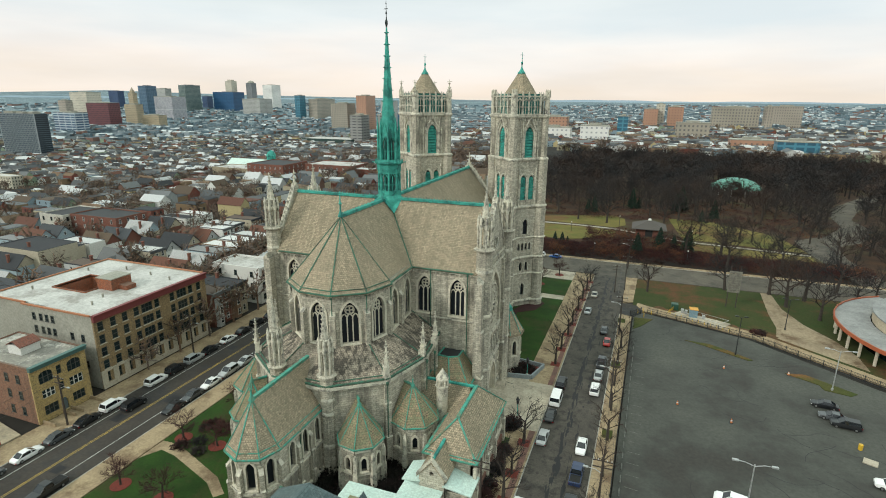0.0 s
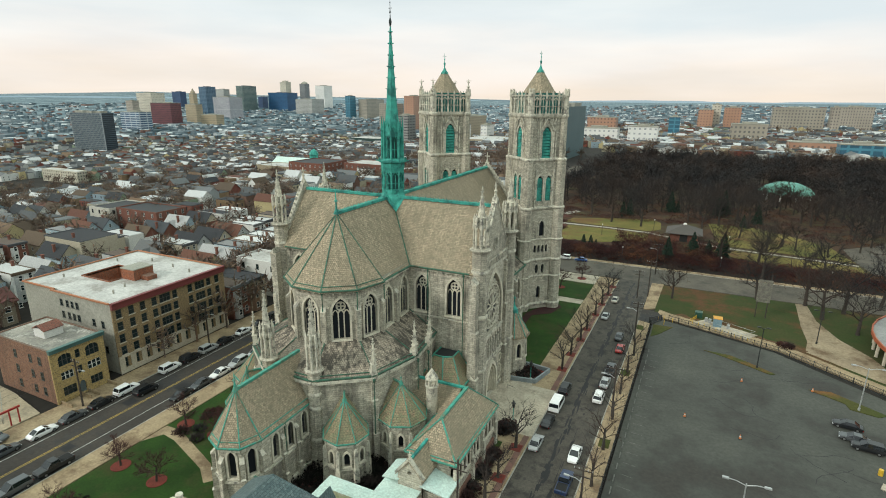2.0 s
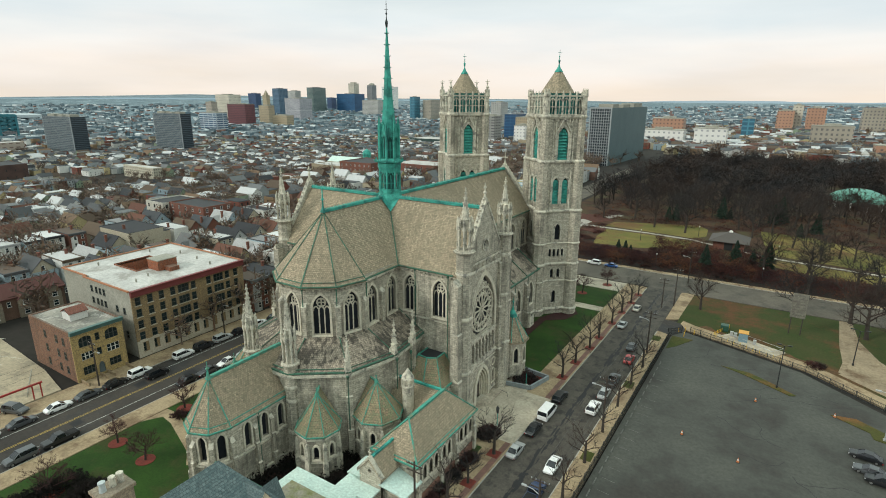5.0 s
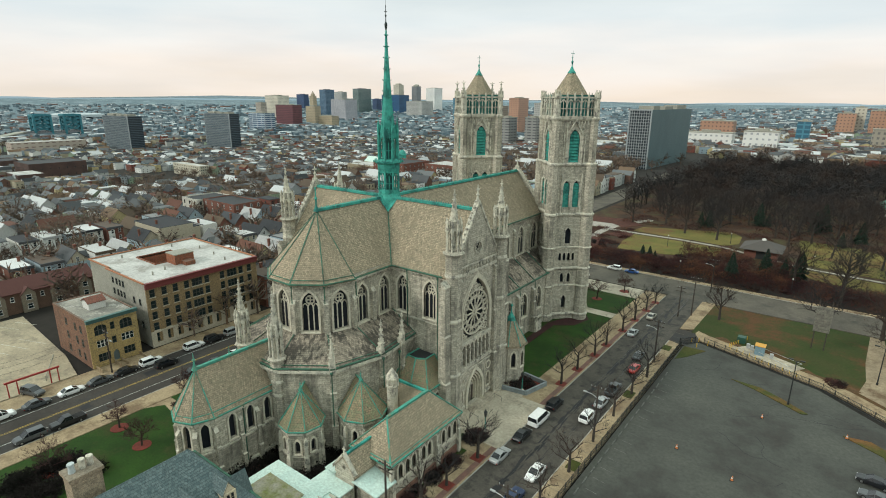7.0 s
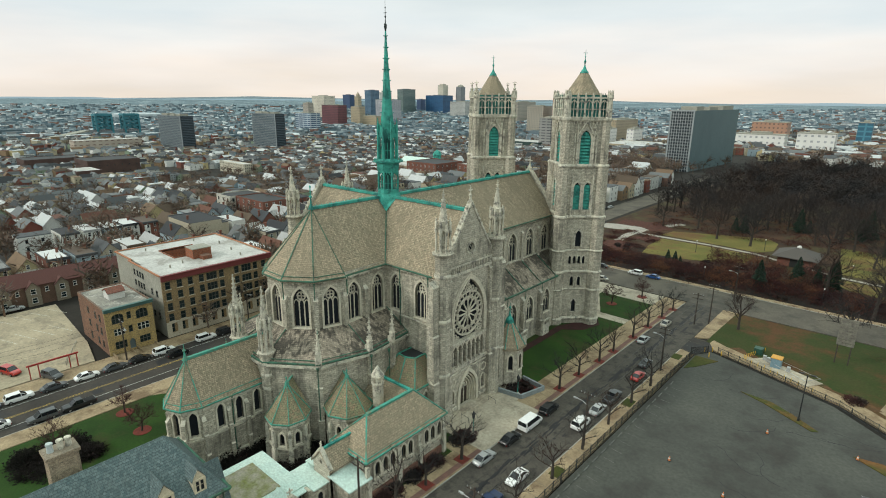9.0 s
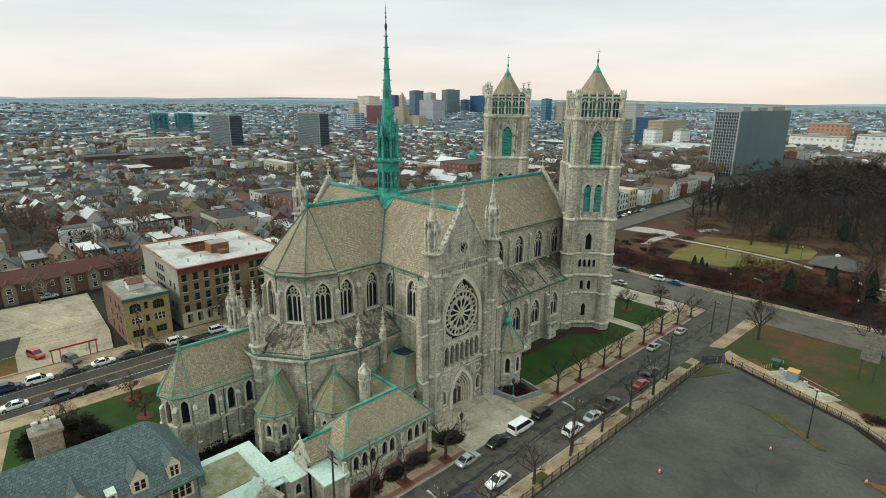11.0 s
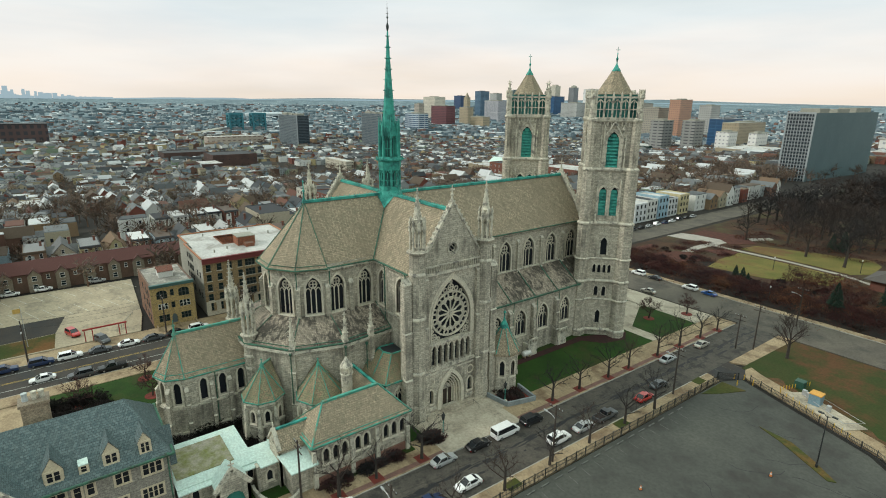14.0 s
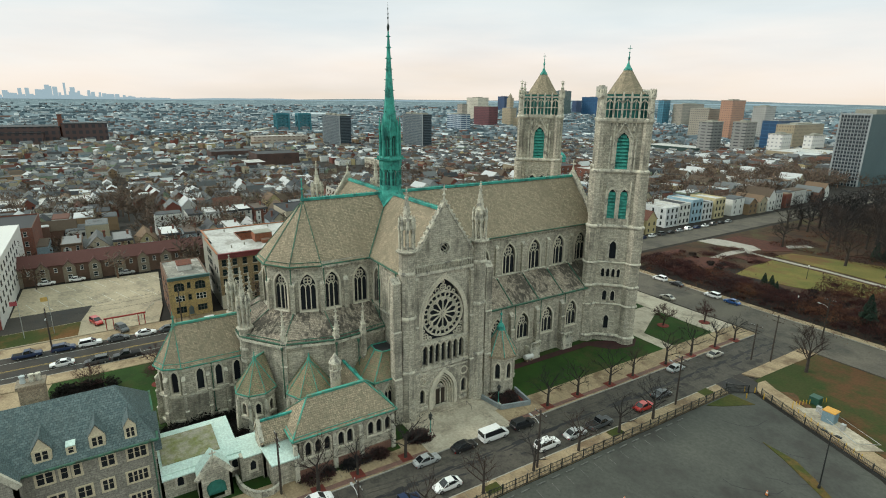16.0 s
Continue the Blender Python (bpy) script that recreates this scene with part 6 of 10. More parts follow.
masonry("brown_side_brick", (0.30, 0.155, 0.10), (0.20, 0.105, 0.072), (0.20, 0.14, 0.11), 0.24, 0.08, 0.012, (0.08, 0.055, 0.04), 0.5)
YEL = thing("brick_row_house", "three-storey yellow brick house with arched top windows and a teal cornice", "house")
s = Solid()
top = [(-37.3, 7.4, 2.5, 2.3, 1), (-34.9, 7.9, 0.9, 1.7, 0), (-32.1, 7.4, 2.6, 2.3, 1)]
mid = [(-37.3, 4.5, 2.3, 1.6, 0), (-34.9, 4.6, 0.9, 1.6, 0), (-32.1, 4.5, 2.6, 1.7, 0)]
low = [(-37.3, 1.2, 2.5, 1.8, 0), (-32.1, 1.2, 2.4, 1.7, 0)]
XY = -51.6


def seg_outline(w, h):
    return [(-w / 2, 0), (w / 2, 0), (w / 2, h - w * .3)] + [(w / 2 * math.cos(a), h - w * .3 + w * .3 * math.sin(a)) for a in (0.5, 1.05, 1.57, 2.09, 2.64)] + [(-w / 2, h - w * .3)]


wall(s, (XY, -39.9), (XY, -29.6), 0, 11.2, [(y + 39.9, z, seg_outline(w, h) if a else rect(w, h)) for y, z, w, h, a in top + mid + low] + [(39.9 - 34.9, 0.4, arch_outline(1.3, 2.6, 5))], 0.3)
part("front_wall", s, YELBRICK, YEL, "yellow brick front")
s = Solid()
for b_ in ((-70, -39.9, XY - .31, -39.5), (-70, -39.5, -69.6, -29.6), (-69.6, -30, XY - .31, -29.6)):
    part("side_wall", Solid().box(b_[0], b_[1], 0, b_[2], b_[3], 11.2), bpy.data.materials["brown_side_brick"], YEL, "brown brick side wall")
part("flat_roof", Solid().box(-69.8, -39.7, 10.7, XY - 0.2, -29.8, 11.0), mottled("grey_patched_roof", (0.30, 0.28, 0.24), (0.15, 0.145, 0.13), 0.3, 2, 0.9, c=(0.42, 0.40, 0.36), patch=.25), YEL, "grey patched flat roof")
s = Solid().box(XY - .2, -40, 10.6, XY + .5, -29.5, 11.25).box(XY - .2, -40, 11.25, XY + .7, -29.5, 11.45)
part("cornice", s, plain("teal_painted_cornice", (0.06, 0.13, 0.12), 0.6), YEL, "dark teal cornice")
s = Solid().box(-62, -36.5, 11, -58.5, -33, 12.8)
hut = part("roof_hut", s, WHITE, YEL, "white roof hut with a small brown roof")
part("hut_roof", Solid().gable(-62, -36.5, -58.5, -33, 12.8, 0.9, 0.2, 0.15), REDBRICK, hut)
for y, z, w, h, a in top + mid + low:
    n = 3 if w > 2 else 1
    for k in range(n):
        set_sash(YEL, XY - 0.2, y + (k - (n - 1) / 2) * w / n, z, 0, w / n, h, WHITE if z == 4.5 else DARKFRAME)
d = Solid().box(XY - .35, -35.5, 0.4, XY - .28, -34.3, 2.9)
part("front_door", d, plain("grey_blue_door", (0.10, 0.13, 0.14), 0.5), YEL)
for x in (-55, -58, -63):
    for z in (1.4, 4.6, 7.8):
        set_sash(YEL, x, -39.9, z, -90, 0.9, 1.6, DARKFRAME)
s = Solid()
for y in (-39.3, -35.6, -34.1, -30.2):
    s.box(XY + 0.1, y - 0.1, 0, XY + 3.2, y + 0.1, 0.7)
part("front_garden_wall", s, CONCRETE, YEL)

# ---- the city ----
rng = random.Random(7)
HOUSE_WALL = varied("painted_house_walls", ((0.0, (0.60, 0.59, 0.55)), (0.16, (0.40, 0.41, 0.40)), (0.30, (0.40, 0.355, 0.27)), (0.42, (0.17, 0.07, 0.05)), (0.54, (0.40, 0.35, 0.20)), (0.62, (0.30, 0.38, 0.42)), (0.74, (0.66, 0.66, 0.63)), (0.86, (0.24, 0.15, 0.10)), (0.94, (0.24, 0.30, 0.22))), 0.85, False)
HOUSE_ROOF = varied("shingle_and_tar_roofs", ((0.0, (0.035, 0.037, 0.041)), (0.18, (0.075, 0.078, 0.082)), (0.36, (0.12, 0.122, 0.122)), (0.52, (0.10, 0.072, 0.050)), (0.66, (0.055, 0.060, 0.066)), (0.78, (0.34, 0.34, 0.335)), (0.86, (0.12, 0.055, 0.038)), (0.94, (0.16, 0.105, 0.065))), 0.9, False)
FAR_WALL = varied("distant_house_walls", ((0.0, (0.44, 0.44, 0.42)), (0.14, (0.28, 0.30, 0.30)), (0.26, (0.36, 0.32, 0.23)), (0.38, (0.17, 0.06, 0.045)), (0.48, (0.22, 0.15, 0.09)), (0.56, (0.22, 0.29, 0.33)), (0.66, (0.62, 0.62, 0.59)), (0.80, (0.14, 0.08, 0.06)), (0.88, (0.42, 0.35, 0.19)), (0.94, (0.22, 0.28, 0.20))), 0.9)
FAR_ROOF = varied("distant_roofs", ((0.0, (0.035, 0.038, 0.042)), (0.18, (0.075, 0.08, 0.084)), (0.38, (0.13, 0.137, 0.14)), (0.58, (0.085, 0.062, 0.045)), (0.68, (0.05, 0.055, 0.06)), (0.74, (0.46, 0.47, 0.47)), (0.90, (0.11, 0.05, 0.036)), (0.95, (0.15, 0.10, 0.065))), 0.9)
FLAT_ROOF = varied("flat_house_roofs", ((0.0, (0.45, 0.45, 0.44)), (0.3, (0.035, 0.036, 0.04)), (0.55, (0.20, 0.20, 0.20)), (0.75, (0.55, 0.55, 0.54)), (0.9, (0.10, 0.075, 0.06))), 0.9, False)
PORCH = plain("grey_porch", (0.35, 0.34, 0.32), 0.8)


def build_house(kind):
    """One house, its front towards +x, standing on z = 0."""
    h = thing("house", {"gable": "wooden house with a gabled shingle roof and a front porch", "flat": "flat-roofed terraced house with a bay and a heavy cornice", "block": "small flat-roofed brick apartment block", "hip": "wooden house with a steep cross-gabled roof and a dormer"}[kind], "house", "houses of the neighbourhood")
    W, D, H = {"gable": (7.0, 13, 6.6), "flat": (6.2, 14, 8.8), "block": (13, 20, 11.0), "hip": (7.6, 12, 6.8)}[kind]
    part("wall", Solid().box(-D / 2, -W / 2, -3, D / 2, W / 2, H), HOUSE_WALL, h)
    r = Solid()
    if kind in ("gable", "hip"):
        r.gable(-D / 2, -W / 2, D / 2, W / 2, H, W * 0.52, 0.35, 0.2, "x")
        for sx in (-1, 1):
            g = Solid()
            x = sx * D / 2
            g.add([(x, -W / 2, H), (x, W / 2, H), (x, 0, H + W * .5), (x - sx * .2, -W / 2, H), (x - sx * .2, W / 2, H), (x - sx * .2, 0, H + W * .5)], [(0, 1, 2), (5, 4, 3), (0, 3, 4, 1), (1, 4, 5, 2), (2, 5, 3, 0)])
            part("gable_end", g, HOUSE_WALL, h)
        if kind == "hip":
            r.gable(-1.5, -W / 2 - 0.6, 3.0, W / 2 + 0.6, H, 2.2, 0.2, 0.2, "y")
            part("cross_gable", Solid().box(-1.4, -W / 2 - .5, -3, 2.9, W / 2 + .5, H).add([(-1.4, -W / 2 - .5, H), (2.9, -W / 2 - .5, H), (.75, -W / 2 - .5, H + 2.1), (-1.4, W / 2 + .5, H), (2.9, W / 2 + .5, H), (.75, W / 2 + .5, H + 2.1)], [(0, 1, 2), (5, 4, 3), (0, 2, 5, 3), (1, 4, 5, 2), (0, 3, 4, 1)]), HOUSE_WALL, h)
        part("porch_roof", Solid().slab([(D / 2 + 2.0, -W / 2 + .3, 2.7), (D / 2 + 2.0, W / 2 - .3, 2.7), (D / 2, W / 2 - .3, 3.3), (D / 2, -W / 2 + .3, 3.3)], 0.15), HOUSE_ROOF, h)
        for y in (-W / 2 + .5, W / 2 - .5):
            part("porch_post", Solid().box(D / 2 + 1.7, y - .1, -3, D / 2 + 1.9, y + .1, 2.65), PORCH, h)
    else:
        r.box(-D / 2 + .1, -W / 2 + .1, H, D / 2 - .1, W / 2 - .1, H + 0.12)
        c = Solid().box(D / 2 - .1, -W / 2 - .05, H - .5, D / 2 + .45, W / 2 + .05, H + .35)
        c.box(-D / 2, -W / 2, H, D / 2 - .1, -W / 2 + .25, H + .3).box(-D / 2, W / 2 - .25, H, D / 2 - .1, W / 2, H + .3)
        part("cornice", c, HOUSE_ROOF, h)
        if kind == "flat":
            part("bay", Solid().prism([(D / 2 - .1, -2.6), (D / 2 + .9, -2.1), (D / 2 + .9, -.6), (D / 2 - .1, -.1)], -3, H - 1.2), HOUSE_WALL, h)
    part("roof", r, HOUSE_ROOF if kind in ("gable", "hip") else FLAT_ROOF, h)
    part("chimney", Solid().box(-2, W / 4, H, -1.3, W / 4 + .7, H + (W * .52 if kind in ("gable", "hip") else 1.6)).box(-2.1, W / 4 - .1, H + (W * .5 if kind in ("gable", "hip") else 1.5), -1.2, W / 4 + .8, H + (W * .55 if kind in ("gable", "hip") else 1.75)), REDBRICK, h)
    floors = int(H // 2.8)
    for fl in range(floors):
        z = 0.9 + fl * 2.85
        for y in ([-W * .27, W * .27] if W < 10 else [-4.6, -1.6, 1.6, 4.6]):
            if kind == "flat" and y < 0:
                set_sash(h, D / 2 + .9, -1.35, z, 0, 0.95, 1.6)
            else:
                set_sash(h, D / 2, y, z, 0, 0.95, 1.6)
        for x in ((-D * .28, D * .12) if D < 16 else (-6, -2, 2, 6)):
            set_sash(h, x, -W / 2 - (.5 if kind == "hip" and -1.4 < x < 2.9 else 0), z, -90, 0.85, 1.5)
    if kind in ("gable", "hip"):
        set_sash(h, D / 2, 0, H + .4, 0, 0.9, 1.3)
    part("door", Solid().box(D / 2 - .02, -.5, 0, D / 2 + .05, .5, 2.1), DARKFRAME, h)
    return h


KINDS = {k: build_house(k) for k in ("gable", "flat", "block", "hip")}
used = set()


def put_house(kind, x, y, ang):
    m = Matrix.Translation((x, y, gz(x, y) + 0.1)) @ Matrix.Rotation(radians(ang), 4, "Z")
    if kind not in used:
        used.add(kind)
        KINDS[kind].matrix_basis = m
        return KINDS[kind]
    return copy_thing(KINDS[kind], m)


# plots of the street grid: rows along y either side of each street
plots = []
for y in np.arange(9, 84, 6.4):  # terrace along the avenue
    plots.append((-60.5, float(y) , 0, "flat"))
for y in np.arange(9, 84, 7.6):
    plots.append((-86, float(y), 180, None))
cols = [-109 - 31 * k for k in range(0, 27)]
for i, x in enumerate(cols):
    face = 0 if i % 2 == 0 else 180
    y = -330.0
    while y < 760:
        if (y + 30) % 140 < 124 and not (-600 < x < -480 and 150 < y < 330) and not (i == 0 and -95 < y < -16) and not (x > -125 and -340 < y < -70):
            plots.append((x + rng.uniform(-1.2, 1.2), y, face, None))
        y += rng.choice((7.2, 7.8, 8.6, 10.5))
for k in range(22):  # across the street from the park, up to the tower block
    plots.append((-57, 128 + k * 9.5, 0, ("flat", "flat", "hip", "block")[k % 4] if k % 4 != 3 else "flat"))
for k in range(30):
    plots.append((-85, 120 + k * 9.0, 180, None))
plots = [p for p in plots if not (p[0] > -72 and (21 < p[1] < 37 or 165 < p[1] < 228)) and not (-200 < p[0] < -150 and 52 < p[1] < 76) and p[1] > -300 and not (p[0] < -700 and p[1] > 400)]
plots.sort(key=lambda p: (p[0] + 40) ** 2 + (p[1] - 20) ** 2)
plots = [p for p in plots if not (-150 < p[0] < -112 and -70 < p[1] < 12)]
near, rest = plots[:60], plots[60:]
near += [(-127 + (k % 3) * .8, -63 + 7.7 * k, 0, ("flat", "hip", "flat", "gable", "flat", "flat", "hip", "flat", "gable")[k]) for k in range(9)]
for x, y, a, k in near:
    put_house(k or rng.choice(("gable", "flat", "hip", "flat", "flat", "block" if x < -140 else "gable")), x, y, a)

FW, FR, FG = Solid(), Solid(), Solid()
CLEAR = ((-690, 262, -560, 312), (-760, 215, -600, 262), (-1145, 220, -1090, 360), (-890, 90, -825, 175), (-810, 140, -680, 225), (-340, 790, -225, 910), (-745, 1030, -590, 1120), (-330, 490, -260, 570), (-1130, 375, -985, 440), (-1060, 540, -925, 600), (-105, 410, -48, 590), (-1700, 380, -1600, 570))
PW, PR = Solid(), Solid()


def far_house(x, y, w, d, h, pitch, ang, windows=True, base=None):
    """A house of the joined far quarters: walls, roof and window openings as dark panes set on the walls."""
    if any(x0 < x < x1 and y0 < y < y1 for x0, y0, x1, y1 in CLEAR):
        return
    z = gz(x, y) if base is None else base
    # houses past 1500 m go to the set with the haze-tinted palette
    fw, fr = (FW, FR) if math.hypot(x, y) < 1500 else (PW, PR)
    c, n = math.cos(ang), math.sin(ang)
    P = lambda u, v, k: (x + u * c - v * n, y + u * n + v * c, z + k)
    q = [(-d / 2, -w / 2), (d / 2, -w / 2), (d / 2, w / 2), (-d / 2, w / 2)]
    fw.add([P(u, v, -4) for u, v in q] + [P(u, v, h) for u, v in q] + ([P(-d / 2, 0, h + pitch), P(d / 2, 0, h + pitch)] if pitch else []), [(0, 1, 5, 4), (1, 2, 6, 5), (2, 3, 7, 6), (3, 0, 4, 7)] + ([(4, 7, 8), (5, 9, 6)] if pitch else []))
    o = 0.35
    if pitch:
        k = pitch / (w / 2) * o
        fr.add([P(-d / 2 - o, -w / 2 - o, h - k), P(d / 2 + o, -w / 2 - o, h - k), P(d / 2 + o, 0, h + pitch + .05), P(-d / 2 - o, 0, h + pitch + .05), P(d / 2 + o, w / 2 + o, h - k), P(-d / 2 - o, w / 2 + o, h - k)], [(0, 1, 2, 3), (3, 2, 4, 5)])
    else:
        fr.add([P(u, v, h) for u, v in q] + [P(u * .93, v * .93, h + .35) for u, v in q], [(4, 5, 6, 7), (0, 1, 5, 4), (1, 2, 6, 5), (2, 3, 7, 6), (3, 0, 4, 7)])
    if windows:
        for fl in range(max(1, int(h // 2.9))):
            zz = 1.0 + fl * 2.9
            for v in (-w * .25, w * .25):
                FG.add([P(d / 2 + .05, v - .5, zz), P(d / 2 + .05, v + .5, zz), P(d / 2 + .05, v + .5, zz + 1.5), P(d / 2 + .05, v - .5, zz + 1.5)], [(0, 1, 2, 3)])
            for u in (-d * .25, d * .2):
                FG.add([P(u - .45, -w / 2 - .05, zz), P(u + .45, -w / 2 - .05, zz), P(u + .45, -w / 2 - .05, zz + 1.5), P(u - .45, -w / 2 - .05, zz + 1.5)], [(0, 1, 2, 3)])


for x, y, a, k in rest:
    flat = rng.random() < 0.58
    far_house(x, y, rng.uniform(5.8, 8.4), rng.uniform(11, 15), rng.uniform(6, 9.5), 0 if flat else rng.uniform(2.6, 4.0), radians(a + rng.choice((0, 0, 0, 90))))
# low grey housing rows on the plain
for i in range(26):
    for j in range(16):
        x, y = -420 - i * 23 + rng.uniform(-3, 3), 400 + j * 42 + rng.uniform(-4, 4)
        for k in range(3):
            far_house(x, y + k * 9.5, 9, 13, rng.uniform(5, 6.5), 3.2, rng.choice((0, 1.57)), False)
# wide far quarters, thinning towards the horizon
for i in range(11500):
    ang = rng.uniform(-0.5, 2.05)
    r = 700 + 3400 * rng.random() ** 1.25
    x, y = -r * math.sin(ang), r * math.cos(ang)
    if x > -60 and y < 520 or (-90 < x and y < 620 and x < 260) or (x > -640 and y < 700 and x < -80):
        continue
    if r < 1500 or rng.random() < 0.75:
        far_house(x, y, rng.uniform(7, 12), rng.uniform(12, 20), rng.uniform(6, 10), 0 if rng.random() < .45 else 3.2, rng.choice((0, 1.57, .35, 1.92)), r < 1000)
    else:
        far_house(x, y, rng.uniform(14, 40), rng.uniform(20, 65), rng.uniform(5, 10), 0, rng.choice((.2, 1.77)), False)
for i in range(500):  # quarters beyond the park
    x, y = rng.uniform(-60, 420), rng.uniform(620, 1100)
    far_house(x, y, rng.uniform(8, 18), rng.uniform(12, 30), rng.uniform(6, 10), 0 if rng.random() < .6 else 3, rng.choice((0, 1.57)), True)
tagged(part("far_houses", FW, FAR_WALL), "many small houses of mixed paint and brick in the far quarters", "houses", "", "stuff")
tagged(part("far_roofs", FR, FAR_ROOF), "many grey, brown and white roofs of the far quarters", "roofs", "", "stuff")
# distance haze is mixed into these cooler wall and roof colours
HAZED_WALL = varied("hazed_works_walls", ((0.0, (0.15, 0.19, 0.215)), (0.2, (0.09, 0.125, 0.145)), (0.4, (0.26, 0.30, 0.32)), (0.55, (0.20, 0.12, 0.10)), (0.68, (0.11, 0.16, 0.19)), (0.86, (0.50, 0.53, 0.54))), 0.9)
HAZED_ROOF = varied("hazed_works_roofs", ((0.0, (0.07, 0.10, 0.12)), (0.3, (0.10, 0.14, 0.16)), (0.52, (0.17, 0.21, 0.23)), (0.70, (0.52, 0.56, 0.57)), (0.86, (0.11, 0.115, 0.12))), 0.9)
tagged(part("plain_houses", PW, HAZED_WALL), "works and houses across the far plain in haze-tinted greys", "houses", "", "stuff")
tagged(part("plain_roofs", PR, HAZED_ROOF), "pale and grey haze-tinted roofs across the far plain", "roofs", "", "stuff")
tagged(part("far_windows", FG, GLASS_DARK), "many small dark windows of the far houses", "windows", "", "stuff")

# ---- tall buildings ----
FACADES = {}


def facade(name, wall_c, glass_c, w, h, gap, rough=0.4):
    m, n, l, bs = material("facade_" + name, rough, 0, 0.5)
    vec, pos = wall_coords(n, l)
    t = n.new("ShaderNodeTexBrick")
    t.offset = 0.0
    for k, v in (("Color1", (*glass_c, 1)), ("Color2", (*[c * 0.75 for c in glass_c], 1)), ("Mortar", (*wall_c, 1)), ("Scale", 1.0), ("Mortar Size", gap), ("Mortar Smooth", 0.0), ("Bias", 0.0), ("Brick Width", w), ("Row Height", h)):
        t.inputs[k].default_value = v
    l.new(vec, t.inputs["Vector"])
    f = noise_node(n, l, pos, 0.02, 3)
    l.new(mix_node(n, l, 0.5, t.outputs["Color"], ramp_node(n, l, f, ((0.3, (0.75, 0.75, 0.75)), (0.7, (1.2, 1.2, 1.2)))), "MULTIPLY"), bs.inputs["Base Color"])
    return m


for nm, wc, gc, w, h, g in (("dk", (0.20, 0.22, 0.23), (0.05, 0.07, 0.085), 3.2, 3.4, 0.55), ("dkg", (0.24, 0.24, 0.23), (0.06, 0.065, 0.07), 8, 3.4, 1.2), ("blue", (0.45, 0.50, 0.53), (0.035, 0.09, 0.16), 14, 3.6, 0.7), ("beige", (0.34, 0.30, 0.25), (0.14, 0.12, 0.11), 3, 3.5, 0.9), ("cream", (0.50, 0.46, 0.38), (0.26, 0.24, 0.21), 4, 3.6, 1.1), ("maroon", (0.13, 0.045, 0.05), (0.06, 0.02, 0.03), 3.4, 3.6, 0.8), ("navy", (0.04, 0.07, 0.13), (0.02, 0.05, 0.12), 5, 4, 0.4), ("gold", (0.34, 0.28, 0.19), (0.18, 0.15, 0.11), 3, 3.6, 1.0), ("blueg", (0.10, 0.16, 0.22), (0.03, 0.08, 0.14), 6, 3.6, 0.6), ("grey", (0.36, 0.36, 0.34), (0.20, 0.20, 0.20), 4, 3.6, 1.0), ("silver", (0.42, 0.42, 0.44), (0.22, 0.22, 0.25), 2.6, 90, 0.6), ("teal", (0.17, 0.21, 0.20), (0.07, 0.11, 0.11), 5, 3.6, 0.6), ("blue2", (0.03, 0.10, 0.20), (0.015, 0.07, 0.16), 9, 4, 0.4), ("slate", (0.18, 0.19, 0.20), (0.09, 0.10, 0.11), 3.4, 3.6, 0.9), ("white", (0.66, 0.65, 0.62), (0.36, 0.37, 0.38), 4, 3.6, 1.2), ("bluep", (0.06, 0.20, 0.27), (0.03, 0.11, 0.17), 6, 4, 0.7), ("greyb", (0.30, 0.27, 0.22), (0.15, 0.14, 0.13), 3.6, 3.6, 1.0), ("works", (0.085, 0.05, 0.045), (0.03, 0.03, 0.04), 7, 7, 1.6), ("brick", (0.38, 0.21, 0.14), (0.18, 0.12, 0.10), 3.6, 3.4, 1.1), ("brickp", (0.42, 0.36, 0.30), (0.20, 0.13, 0.11), 6, 3.6, 1.4)):
    FACADES[nm] = facade(nm, wc, gc, w * 1.8, h * 1.9 if h < 20 else h, g * 1.8)
# near corner, length along x and along y, height of the top, look
TALL = ((-2191, 1512, 43, 31, 38, "beige"), (-2188, 1605, 99, 69, 71, "cream"), (-1740, 1340, 108, 47, 33, "maroon"), (-2906, 2352, 74, 43, 86, "navy"), (-1809, 1514, 61, 32, 26, "gold"), (-1840, 1533, 24, 20, 69, "gold"), (-1628, 1447, 82, 37, -10, "gold"), (-2351, 2056, 52, 66, 108, "blueg"),
        (-2456, 2276, 64, 44, 99, "grey"), (-1944, 1822, 105, 80, 56, "silver"), (-2377, 2343, 50, 110, 119, "teal"), (-2463, 2592, 38, 46, 60, "navy"), (-2194, 2511, 147, 93, 84, "blue2"), (-2561, 2928, 51, 53, 159, "cream"), (-2464, 3010, 46, 49, 149, "slate"), (-2019, 2476, 76, 63, 24, "grey"))
TALL += ((-2174, 2842, 70, 88, 132, "white"), (-1908, 2377, 114, 108, 48, "grey"), (-1541, 2214, 29, 49, 67, "bluep"), (-1472, 2259, 49, 168, 51, "greyb"), (-1496, 1032, 87, 42, 10, "blue"),
         (-825, 1549, 37, 68, 65, "brick"), (-578, 1057, 31, 40, 18, "dkg"), (-523, 1088, 29, 40, 19, "dkg"), (-904, 1561, 64, 58, 39, "greyb"), (-817, 1724, 41, 58, 48, "grey"), (-519, 1202, 32, 96, 21, "blue2"), (-481, 1198, 37, 132, 14, "gold"), (-398, 983, 25, 33, 4, "white"), (-345, 974, 14, 45, 5, "white"))
